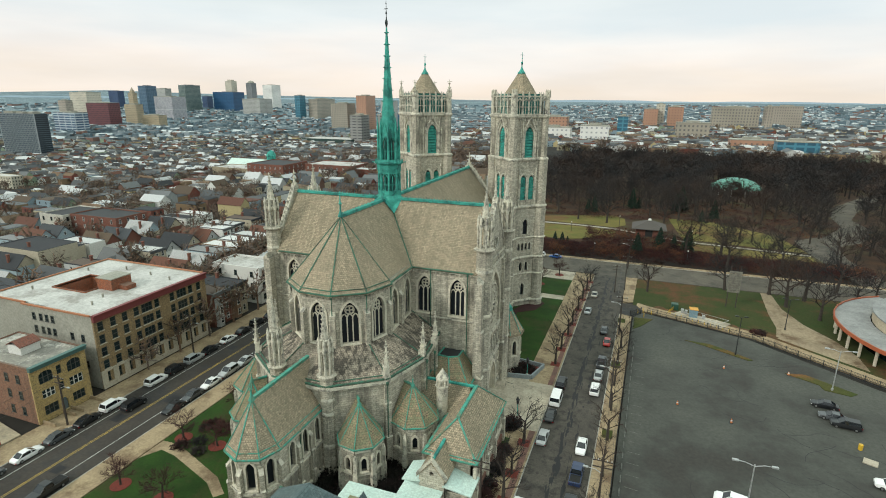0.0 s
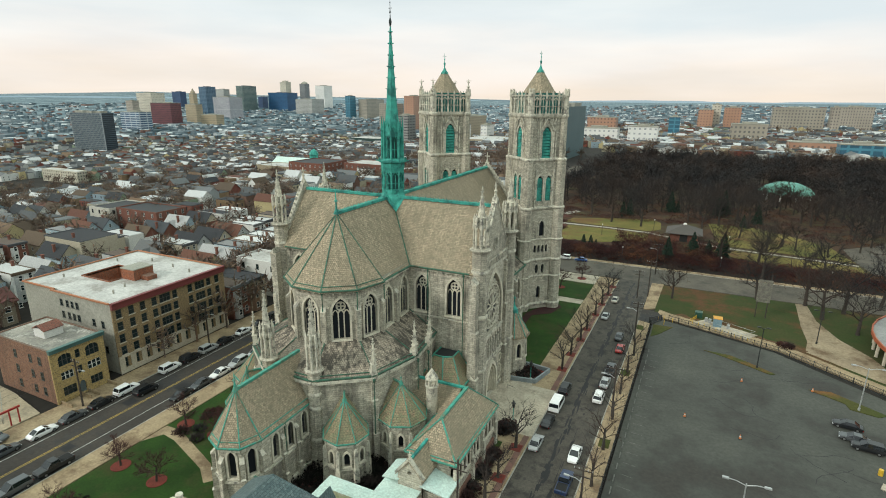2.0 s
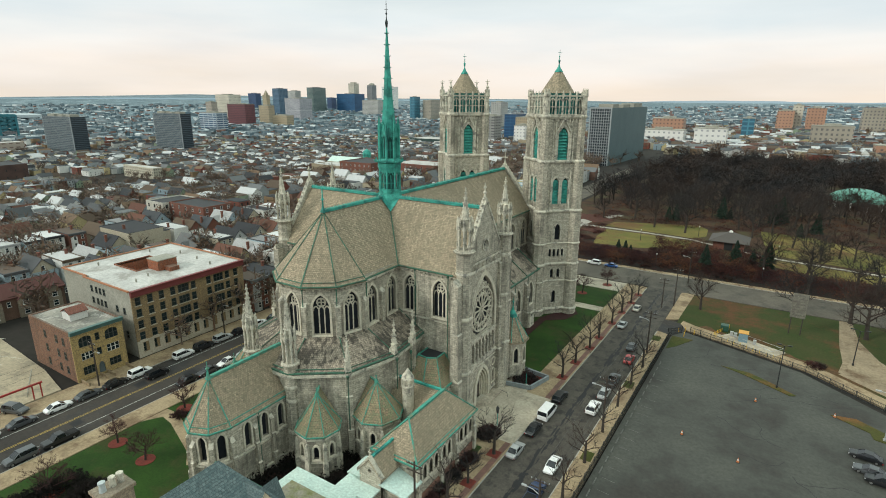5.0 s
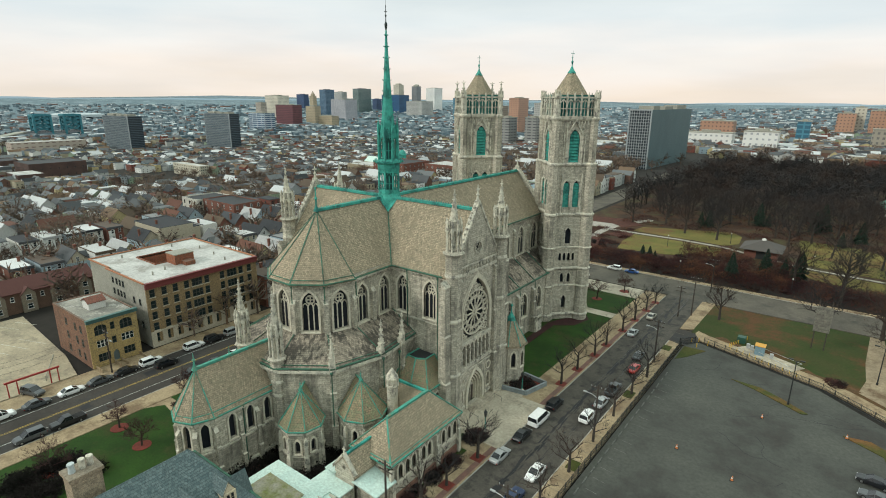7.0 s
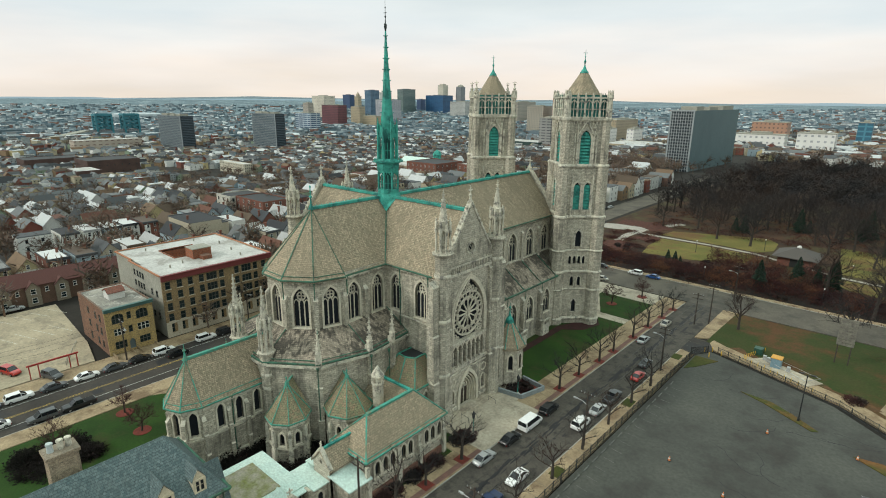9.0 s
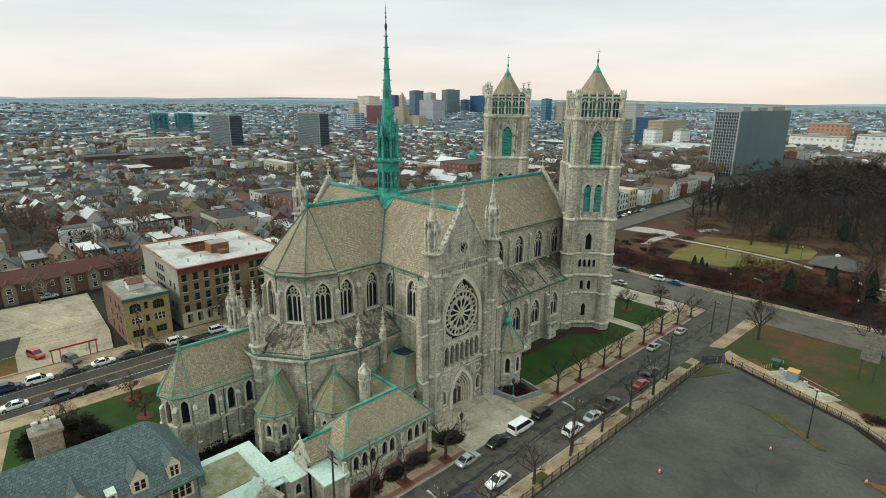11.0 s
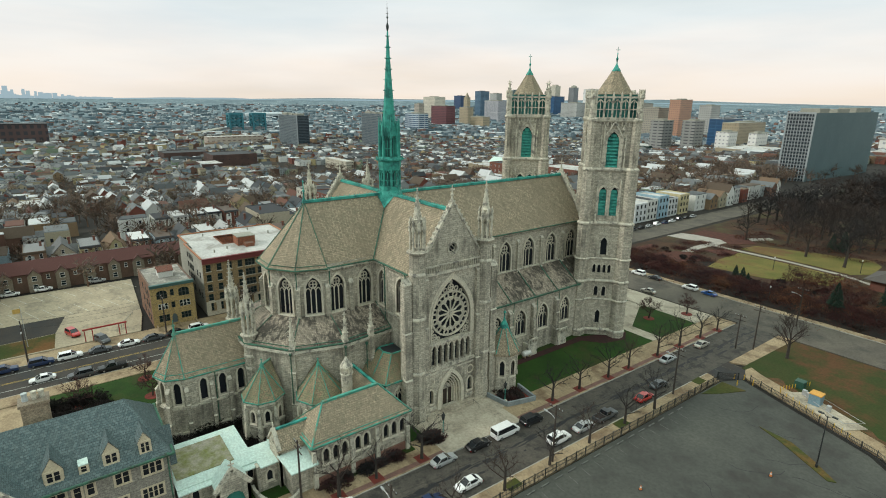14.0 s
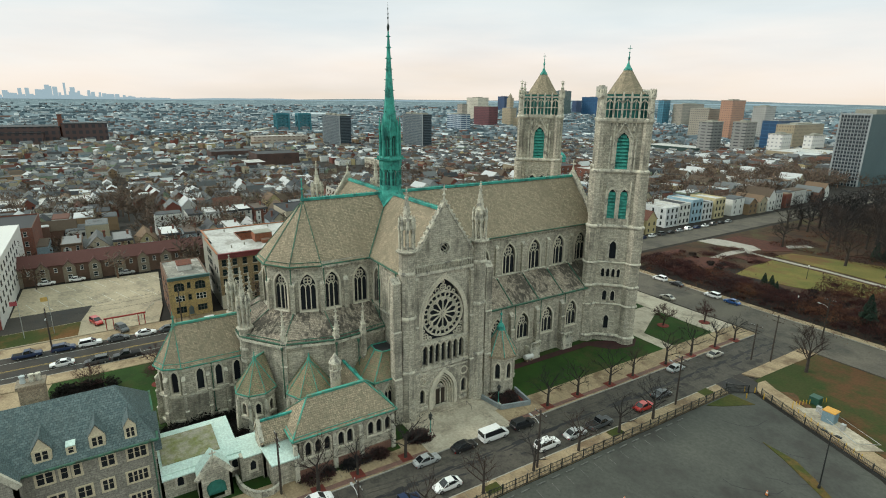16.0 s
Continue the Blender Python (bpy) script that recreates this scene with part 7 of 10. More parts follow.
TALL += ((80, 1361, 33, 30, 37, "brick"), (96, 1391, 20, 30, 49, "cream"), (139, 1379, 36, 30, 43, "brick"), (306, 1390, 102, 30, 43, "greyb"), (330, 1368, 16, 30, 46, "beige"), (420, 1500, 70, 30, 46, "beige"), (152, 907, 52, 20, 22, "greyb"), (-62, 803, 62, 22, 14, "white"), (-1, 759, 41, 24, 20, "white"), (-93, 1001, 54, 30, 25, "brick"), (20, 1011, 19, 20, 28, "bluep"),
         (241, 640, 43, 20, 12, "bluep"), (211, 720, 52, 22, 8, "brick"))
LOOKS = {"dk": "dark grid-fronted office tower", "dkg": "grey slab of flats", "blue": "white and blue glass office block", "beige": "beige stone office block", "cream": "cream stone office tower", "maroon": "dark maroon office block", "navy": "dark blue glass tower", "gold": "tan stepped stone tower", "blueg": "blue glass tower", "grey": "grey stone office block", "silver": "silver striped office block", "teal": "grey-green office tower", "blue2": "deep blue glass block", "slate": "slender dark grey tower with a domed top", "white": "white office block", "bluep": "pale blue panelled block", "greyb": "grey-brown stone block", "brick": "red-brown brick block"}
for x, y, w, d, top, k in TALL:
    b = thing("office_building", LOOKS[k] + " on the skyline", "office building", "buildings of the skyline", at=Matrix.Translation((x, y, 0)))
    z0 = gz(x, y) - 4
    so = Solid().box(-w, 0, z0, 0, d, top)
    if k == "gold" and w < 30:
        so.box(-w * .8, d * .2, top, -w * .2, d * .8, top + 8).turned(-w / 2, d / 2, [(top + 8, w / 3), (top + 22, 0.5)], 4, math.pi / 4)
    if k == "cream" and top > 100:
        so.box(-w * .8, d * .2, top, -w * .2, d * .8, top + 10)
    part("wall", so, FACADES[k], b)
    r = Solid().box(-w - .5, -.5, top, .5, d + .5, top + 1.2)
    r.box(-w * .7, d * .25, top + 1.2, -w * .3, d * .75, top + 4)
    if k == "slate":
        r.turned(-w / 2, d / 2, [(top + 1, w * .5), (top + 8, w * .45), (top + 14, w * .28), (top + 17, 1)], 12)
    part("roof", r, STUCCO if k not in ("navy", "blue2", "teal", "blueg") else FACADES["slate"], b)


# tall glass slabs: one beside the park, two out on the plain
FIN = plain("pale_metal_fins", (0.30, 0.33, 0.34), 0.5)
BAND = plain("pale_metal_spandrels", (0.16, 0.18, 0.19), 0.5)
SLAB_CORE = plain("dark_tinted_glass", (0.022, 0.034, 0.044), 0.25, 0, 0.5, 0.3)
SLAB_SIDE = mottled("grey_green_curtain_wall", (0.088, 0.142, 0.152), (0.072, 0.12, 0.132), 0.05, 0.8, 0.6, bump=0.02)
SLAB_GREY = mottled("grey_banded_curtain_wall", (0.066, 0.10, 0.125), (0.048, 0.076, 0.098), 0.04, 0.7, 0.6, bump=0.02)


def glass_slab(label, cx, cy, a, b, z0, z1, floors, end_cols, blank):
    """A tower block with its near corner at cx, cy: an end of length a along x, a side of length b along y."""
    t = thing("office_slab", label, "office building", at=Matrix.Translation((cx, cy, 0)))
    part("core", Solid().box(-a, 0, z0, 0, b, z1), SLAB_CORE, t, "dark glass core")
    s = Solid()
    for i in range(end_cols + 1):
        x, w = -a + a * i / end_cols, (.55 if i in (0, end_cols) else .16)
        s.box(x - w, -0.6, z0, x + w, -.01, z1)
    part("fin", s, FIN, t, "pale upright fins")
    step = (z1 - z0) / floors
    s, k = Solid(), Solid()
    for j in range(floors + 1):
        z = z0 + step * j
        s.box(-a + .3, -0.3, z - step * .2, -.3, -0.02, z + step * .2)
        if not blank:
            k.box(.02, .3, z - step * .14, .25, b, z + step * .14)
    part("spandrel", s, BAND, t, "pale floor bands")
    if blank:
        for j in range(4):
            part("side_panel", Solid().box(0.02, .6 + b * j / 4, z0 + 3, 0.4, b * (j + 1) / 4 + (.0 if j == 3 else .55), z1 + 0.6), SLAB_SIDE, t, "plain grey-green side wall")
        part("parapet", Solid().box(-a - .3, -.7, z1, .5, .0, z1 + 1.1), FIN, t)
    else:
        part("floor_band", k, SLAB_GREY, t, "grey floor bands of the long side")
        part("corner_column", Solid().box(-.9, -.9, z0, .5, .5, z1 + .8), FIN, t, "pale corner column")
        part("end_panel", Solid().box(-a, -.28, z0, -1, -.05, z1), SLAB_GREY, t)
    for f0, f1, h in ((.10, .24, 4.0), (.36, .55, 3.4), (.66, .92, 4.4)):
        p0, p1 = (b * f0, b * f1) if b > a else (0.2 * b, 0.8 * b)
        q0, q1 = (-a * .85, -a * .15) if b > a else (-a * f1, -a * f0)
        part("plant_room", Solid().box(q0, p0, z1, q1, p1, z1 + h), STUCCO, t)


glass_slab("tall office slab with a glass grid end and blank grey-green long side", -71.5, 426, 19.4, 148, -8, 49.9, 22, 9, True)
glass_slab("tall dark grey tower block on the plain", -1010, 390, 104, 26, -48, 22.5, 22, 26, False)
glass_slab("tall dark blue-grey tower block on the plain", -947, 559, 92, 23, -52, 26, 22, 24, False)

# lift bridge with two lattice towers over the river
LB = thing("lift_bridge", "teal steel lift bridge with two lattice towers", "bridge")
TEAL = plain("teal_bridge_paint", (0.035, 0.17, 0.21), 0.6)
for y0 in (428, 498):
    x0, w_, d_, zt = -1655, 26, 38, 12
    for x in (x0, x0 + w_):
        for y in (y0, y0 + d_):
            part("tower_leg", Solid().box(x - 2.6, y - 2.6, -48, x + 2.6, y + 2.6, zt), TEAL, LB)
    br = Solid()
    for j in range(4):
        za, zb = -30 + j * 10.5, -19.5 + j * 10.5
        for x in (x0, x0 + w_):
            br.bar((x, y0, za), (x, y0 + d_, zb), 2.6).bar((x, y0 + d_, za), (x, y0, zb), 2.6).bar((x, y0, zb), (x, y0 + d_, zb), 2.2)
        for y in (y0, y0 + d_):
            br.bar((x0, y, za), (x0 + w_, y, zb), 2.2).bar((x0 + w_, y, za), (x0, y, zb), 2.2)
    tagged(part("bracing", br, TEAL, LB), kind="stuff")
    part("tower_head", Solid().box(x0 - 3, y0 - 3, zt - 5, x0 + w_ + 3, y0 + d_ + 3, zt), TEAL, LB)
part("span", Solid().box(-1655, 400, -36, -1629, 560, -30), FACADES["slate"], LB, "dark bridge deck")
part("approach", Solid().bar((-1640, 402, -32), (-1420, 250, -38), 22, 3), STUCCO, LB, "pale approach ramp")

# far hills and a hazy city on the skyline
s = Solid()
prev = None
rows = []
for i in range(121):
    a = radians(-62 + 190 * i / 120)
    r = 4780
    hgt = 50 + 22 * noise.noise(Vector((i * .11, 3.1, 0))) + 8 * noise.noise(Vector((i * .7, 9.1, 0)))
    rows.append((-r * math.sin(a), r * math.cos(a), hgt))
s.add([(x, y, -60) for x, y, h in rows] + [(x, y, h) for x, y, h in rows], [(i, i + 1, i + 122, i + 121) for i in range(120)])
# the hills are no light source: a blue emission imitates haze over them
m, n_, l_, b_ = material("hazy_glowing_hills", 1.0)
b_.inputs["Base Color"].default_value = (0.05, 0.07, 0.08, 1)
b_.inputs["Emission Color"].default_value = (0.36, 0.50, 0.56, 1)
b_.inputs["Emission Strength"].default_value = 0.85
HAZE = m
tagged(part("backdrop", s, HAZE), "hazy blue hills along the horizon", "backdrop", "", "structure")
# the far towers glow too, a little paler, in place of haze
m, n_, l_, b_ = material("hazy_glowing_towers", 1.0)
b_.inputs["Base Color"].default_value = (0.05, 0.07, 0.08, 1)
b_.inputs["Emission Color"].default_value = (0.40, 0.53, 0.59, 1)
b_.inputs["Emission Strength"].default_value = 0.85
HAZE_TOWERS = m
CITY_FAR = thing("distant_towers", "pale hazy skyline of far towers beyond the plain", "skyline")
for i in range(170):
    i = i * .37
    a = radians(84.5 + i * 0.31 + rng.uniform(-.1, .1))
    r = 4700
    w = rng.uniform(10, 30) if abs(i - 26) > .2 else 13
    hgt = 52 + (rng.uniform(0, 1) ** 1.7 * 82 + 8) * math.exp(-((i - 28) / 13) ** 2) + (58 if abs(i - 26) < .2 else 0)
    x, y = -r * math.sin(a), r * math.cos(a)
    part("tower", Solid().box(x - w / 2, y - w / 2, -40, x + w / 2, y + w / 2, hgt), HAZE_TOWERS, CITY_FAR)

CW = thing("causeway", "long pale grey elevated causeway across the far plain", "bridge")
# dark steel lightened and blued in its colour to stand for haze
CW_MAT = plain("hazy_dark_steel", (0.12, 0.155, 0.175), 0.9, 0, 0.1)
part("deck", Solid().bar((-3260, -900, -8), (-3185, 420, -18), 12, 4), CW_MAT, CW)
for k in range(22):
    part("pier", Solid().box(-3254 + k * 3.4, -880 + k * 60, -45, -3250 + k * 3.4, -876 + k * 60, -9 - k * .4), CW_MAT, CW)
AR = thing("arena", "white oval arena roof far out on the plain", "arena")
part("arena_roof", Solid().loft([[(-2745 + 60 * k * math.cos(a) + 20 * math.sin(a), 930 + 105 * k * math.sin(a), z) for a in [6.2832 * j / 24 for j in range(24)]] for k, z in ((1, -30), (1, -19), (.8, -15), (.45, -13))]), plain("white_arena_shell", (0.42, 0.47, 0.49), .6), AR)

# ---- single buildings among the houses ----
def flat_block(name, label, x0, y0, x1, y1, h, wall_mat, roof_mat, cols, floors, wmat, base=None):
    b = thing(name, label, "building")
    z = gz((x0 + x1) / 2, (y0 + y1) / 2) if base is None else base
    part("wall", Solid().box(x0, y0, z - 4, x1, y1, z + h), wall_mat, b)
    part("flat_roof", Solid().box(x0 + .3, y0 + .3, z + h, x1 - .3, y1 - .3, z + h + .12), roof_mat, b)
    for a in ((x0, y0, x1, y0 + .3), (x0, y1 - .3, x1, y1), (x0, y0 + .3, x0 + .3, y1 - .3), (x1 - .3, y0 + .3, x1, y1 - .3)):
        part("parapet", Solid().box(a[0], a[1], z + h, a[2], a[3], z + h + .6), wall_mat, b)
    for f in range(floors):
        zz = z + 1.1 + f * (h / floors)
        for k in range(cols):
            set_sash(b, x1, y0 + (y1 - y0) * (k + .5) / cols, zz, 0, 1.1, 1.7, wmat)
        for k in range(max(2, int((x1 - x0) / 4.5))):
            set_sash(b, x0 + (x1 - x0) * (k + .5) / max(2, int((x1 - x0) / 4.5)), y0, zz, -90, 1.0, 1.6, wmat)
    return b


TAN_WALL = mottled("tan_school_wall", (0.34, 0.28, 0.19), (0.28, 0.235, 0.165), .2, 2)
flat_block("white_house", "tall white flat-roofed frame house", -70, 24, -53.2, 34, 10.2, WHITE, WHITE_ROOF, 3, 3, DARKFRAME)
flat_block("white_apartments", "cream four-storey apartment block with fire stairs", -190, 55, -176, 73, 13, mottled("cream_paint", (0.50, 0.48, 0.42), (0.42, 0.40, 0.35), .3, 2), BLACK_ROOF, 5, 4, DARKFRAME)
flat_block("brick_apartments", "dark brick flat-roofed apartment block", -175.8, 58, -150, 73, 12, REDBRICK, BLACK_ROOF, 4, 4, WHITE)
flat_block("school", "long tan school with a pale flat roof", -290, 262, -238, 285, 11, TAN_WALL, WHITE_ROOF, 5, 2, DARKFRAME)
flat_block("brick_school", "large red brick school block with a flat roof", -232, 236, -200, 268, 15, REDBRICK, BLACK_ROOF, 6, 4, WHITE)
flat_block("brick_hall", "red brick hall with a pale flat roof", -190, 250, -150, 276, 12, REDBRICK, WHITE_ROOF, 6, 3, WHITE)
flat_block("brown_apartments", "brown brick apartment block", -160, -110, -131, -74, 14, REDBRICK, BLACK_ROOF, 8, 4, WHITE)
flat_block("long_warehouse", "long low warehouse with a pale roof", -330, -260, -300, -60, 9, TAN_WALL, WHITE_ROOF, 14, 2, DARKFRAME)
flat_block("cream_works", "cream four-storey works with rows of windows", -662, 290, -594, 302, 14, mottled("cream_render_wall", (0.52, 0.48, 0.38), (0.46, 0.43, 0.35), .1, 1), WHITE_ROOF, 4, 4, DARKFRAME)
flat_block("long_apartments", "long pale brick apartment block on the plain", -1135, 232, -1105, 350, 20, FACADES["brickp"], WHITE_ROOF, 0, 0, WHITE)
OLD_BRICK = mottled("sooty_brown_brick", (0.10, 0.06, 0.05), (0.065, 0.042, 0.037), .08, 1.2)
flat_block("brick_mill", "old dark brown brick mill with a flat roof", -880, 100, -835, 165, 15, OLD_BRICK, BLACK_ROOF, 7, 2, DARKFRAME)
flat_block("brick_mill", "large sooty brick mill with a flat roof", -800, 150, -745, 215, 17, OLD_BRICK, BLACK_ROOF, 7, 2, DARKFRAME)
flat_block("brick_mill", "low dark brick mill behind the houses", -735, 122, -690, 150, 11, OLD_BRICK, WHITE_ROOF, 0, 0, DARKFRAME)
flat_block("supermarket", "wide low tan shopping hall with a pale roof", -330, 800, -235, 900, 9, TAN_WALL, WHITE_ROOF, 4, 1, DARKFRAME)
flat_block("long_hall", "long dark green hall with a pale roof", -735, 1040, -600, 1110, 12, mottled("dark_green_sheeting", (0.04, 0.07, 0.065), (0.03, 0.055, 0.05), .1, 1), WHITE_ROOF, 6, 1, DARKFRAME)
flat_block("white_hall", "low white-roofed hall among the bare trees", -320, 500, -270, 560, 7, REDBRICK, WHITE_ROOF, 4, 1, DARKFRAME)
BW = thing("brick_works", "long dark brick works with rows of windows and a chimney", "factory")
for x0, y0, x1, y1, h in ((-1470, -230, -1370, -120, -8), (-1440, -116, -1370, -30, -2), (-1400, -300, -1352, -150, -20)):
    part("wall", Solid().box(x0, y0, -46, x1, y1, h), FACADES["works"], BW)
    part("flat_roof", Solid().box(x0 - 1, y0 - 1, h, x1 + 1, y1 + 1, h + 1.5), BLACK_ROOF, BW)
part("chimney", Solid().turned(-1390, -118, [(-46, 6), (16, 4.5), (17, 5.2), (19, 5.2)], 10), REDBRICK, BW, "tall dark brick chimney")
for k_, (c_, y_) in enumerate((((0.60, 0.62, 0.62), 172), ((0.62, 0.62, 0.58), 182), ((0.30, 0.44, 0.52), 192), ((0.58, 0.59, 0.58), 201), ((0.52, 0.45, 0.27), 212))):
    flat_block("row_house", ("white frame house with a flat roof", "tall white row house with a flat roof", "pale blue row house with a flat roof", "off-white row house with a flat roof", "yellow row house with a flat roof")[k_], -68, y_, -53.5, y_ + (8.8 if k_ else 9.5), 9 + k_ % 3, mottled("row_paint_" + "abcde"[k_], c_, tuple(v * .8 for v in c_), .5, 3), (WHITE_ROOF, BLACK_ROOF)[k_ % 2], 3, 3, DARKFRAME)
t = thing("green_roof_church", "brick building with a pale green copper roof and cupola", "church")
z_ = gz(-300, 320)
part("wall", Solid().box(-320, 312, z_ - 3, -262, 330, z_ + 10), TAN_WALL, t)
part("roof", Solid().gable(-320, 312, -262, 330, z_ + 10, 6, .5, .3, "x"), COPPER_PALE, t)
part("cupola", Solid().turned(-275, 321, [(z_ + 12, 4), (z_ + 19, 4), (z_ + 20, 4.6), (z_ + 23, 3.2), (z_ + 25, .3)], 8), COPPER, t)
# ---- buildings round the avenue car park ----
ROW = thing("terrace", "long terrace of small brick houses with red roofs", "terrace")
part("wall", Solid().box(-113, -96, -3, -104, -19, 5.6), mottled("brown_terrace_brick", (0.15, 0.09, 0.065), (0.11, 0.07, 0.05), .4, 4), ROW)
s = Solid()
s.gable(-113, -96, -104, -19, 5.6, 2.8, 0.4, 0.2, "y")
for k in range(11):
    s.gable(-107, -93.5 + k * 7, -103, -90 + k * 7, 4.8, 1.9, 0.2, 0.15, "x")
part("roof", s, plain("red_shingle_roof", (0.085, 0.033, 0.028), 0.9), ROW, "dark red shingle roof")
for k in range(11):
    y = -91.75 + k * 7
    part("gabled_bay", Solid().box(-104.2, y - 1.7, -3, -103.2, y + 1.7, 4.8).add([(-103.2, y - 1.7, 4.8), (-103.2, y + 1.7, 4.8), (-103.2, y, 6.5), (-103.4, y - 1.7, 4.8), (-103.4, y + 1.7, 4.8), (-103.4, y, 6.5)], [(0, 1, 2), (5, 4, 3), (0, 3, 4, 1), (1, 4, 5, 2), (2, 5, 3, 0)]), mottled("tan_siding", (0.25, 0.21, 0.155), (0.20, 0.17, 0.13), .4, 3) if k == 0 else bpy.data.materials["tan_siding"], ROW)
    set_sash(ROW, -103.2, y, 3.0, 0, 1.3, 1.5)
    set_sash(ROW, -103.2, y, 0.4, 0, 1.3, 1.5)
    set_sash(ROW, -104.0, y + 3.4, 3.0, 0, 0.9, 1.4)
sheet("paved_yard", [(-100, -76), (-52, -77), (-52, -43), (-64, -41), (-99, -39)], 0.02, mottled("tan_worn_concrete", (0.40, 0.335, 0.235), (0.31, 0.26, 0.185), 0.12, 1.5, 0.95, bump=0.1, c=(0.24, 0.205, 0.15), patch=0.15), "worn tan concrete parking yard", "parking yard")
sheet("yard_lawn", [(-60, -100), (-52.5, -100), (-52.5, -61), (-62, -60.5)], 0.06, GRASS_DRY, "strip of lawn before the parking yard", "lawn")
sheet("yard_asphalt", [(-74, -100), (-60.3, -100), (-62.3, -60.5), (-74, -58)], 0.05, ASPHALT, "strip of dark asphalt with white stall lines", "parking yard")
WB = thing("office_block", "white rendered four-storey block with red panels below", "building")
part("wall", Solid().box(-128, -130, -2, -66, -77, 15), WHITE, WB)
part("base_panel", Solid().box(-66.0, -130, 0, -65.7, -77.2, 4.5), plain("brick_red_panel", (0.22, 0.05, 0.04), 0.7), WB, "brick red ground storey")
for k in range(10):
    for f in range(4):
        set_sash(WB, -66, -80.5 - k * 4.2, 5.2 + f * 2.5, 0, 1.5, 1.5, DARKFRAME)
        if k < 9:
            set_sash(WB, -71 - k * 5, -77, 3 + f * 2.9, 90, 1.5, 1.5, DARKFRAME)
s = Solid()
for k in range(9):
    s.bar((-98 + k * .2, -73 + k * 3.9, .03), (-91 + k * .2, -70 + k * 3.9, .03), .12, .01)
    s.bar((-84 + k * .2, -74 + k * 3.7, .03), (-76 + k * .2, -71 + k * 3.7, .03), .12, .01)
tagged(part("yard_line", s, mottled("worn_pale_paint", (0.60, 0.58, 0.50), (0.40, 0.38, 0.33), 1.2, 6, .9)), "worn pale stall lines in the parking yard", "road marking", "", "structure")
t = thing("yard_rail", "grey metal railing beside the yard ramp", "railing")
for k in range(9):
    part("post", Solid().box(-64.6 + k * 1.3, -43.2 - .6 * k, 0, -64.5 + k * 1.3, -43.1 - .6 * k, 1.1), STUCCO, t)
part("rail", Solid().bar((-64.5, -43.1, 1.1), (-54.1, -47.9, 1.1), .1), STUCCO, t)
CAN = thing("height_barrier", "red steel height bar on posts over the yard entrance", "gate")
RED = plain("red_paint", (0.30, 0.03, 0.025), 0.5)
part("beam", Solid().bar((-52.2, -55.2, 3.1), (-52.2, -45.8, 3.1), 0.3, 0.35), RED, CAN)
for y in (-54.8, -53.2, -47.6, -46.2):
    part("post", Solid().box(-52.3, y - .1, 0, -52.1, y + .1, 3.0), RED, CAN)

# ---- trees and shrubs ----
BARK = mottled("grey_brown_bark", (0.06, 0.05, 0.042), (0.045, 0.037, 0.032), 2.0, 9.0, 1.0, bump=0.3)
TWIG = varied("bare_winter_twigs", ((0.0, (0.022, 0.020, 0.021)), (0.5, (0.032, 0.028, 0.026)), (1.0, (0.046, 0.030, 0.024))), 1.0, False)
WOODS = mottled("bare_winter_woods", (0.018, 0.018, 0.020), (0.034, 0.028, 0.025), 0.06, 1.2, 1.0, bump=0, c=(0.046, 0.028, 0.021), patch=0.03)
TWIG_RED = varied("reddish_winter_twigs", ((0.0, (0.06, 0.024, 0.022)), (0.5, (0.045, 0.024, 0.022)), (1.0, (0.075, 0.028, 0.024))), 1.0, False)
NEEDLE = varied("dark_green_needles", ((0.0, (0.009, 0.020, 0.012)), (0.5, (0.014, 0.028, 0.016)), (1.0, (0.010, 0.022, 0.016))), 0.9)
MULCH = mottled("red_brown_mulch", (0.17, 0.035, 0.025), (0.12, 0.03, 0.022), 1.0, 6, 1.0, bump=0.5)


def strip(s, p, q, w):
    """A thin three-sided twig."""
    d = (q - p)
    o = d.orthogonal().normalized() * w
    k = d.cross(o).normalized() * w
    s.add([p + o, p - o * .5 + k * .87, p - o * .5 - k * .87, q], [(0, 1, 3), (1, 2, 3), (2, 0, 3)])


def blade(s, p, q, w):
    """A single slim twig far off."""
    o = (q - p).orthogonal().normalized() * w
    s.add([p + o, p - o, q], [(0, 1, 2)])


def branch(s, p, d, ln, r, level, rg, top):
    q = p + d * ln
    mid = p + d * ln * .5 + Vector((rg.uniform(-1, 1), rg.uniform(-1, 1), rg.uniform(-.3, 1))) * ln * .08
    if level >= top:
        strip(s, p, q, r)
        return
    if level < 2:
        s.tube([p, mid, q], [r, r * .8, r * .55], 4)
    else:
        strip(s, p, mid, r)
        strip(s, mid, q, r * .8)
    n = (6, 5, 4, 4)[min(level, 3)]
    for i in range(n):
        f = 0.35 + 0.65 * (i + rg.random()) / n
        a = p.lerp(mid, f * 2) if f < .5 else mid.lerp(q, f * 2 - 1)
        side = Vector((rg.gauss(0, 1), rg.gauss(0, 1), rg.gauss(0.25, .6))).normalized()
        nd = (d * rg.uniform(.55, .9) + side * rg.uniform(.6, 1.0) + Vector((0, 0, .15))).normalized()
        branch(s, a, nd, ln * rg.uniform(.5, .72), max(r * .5, 0.022), level + 1, rg, top)


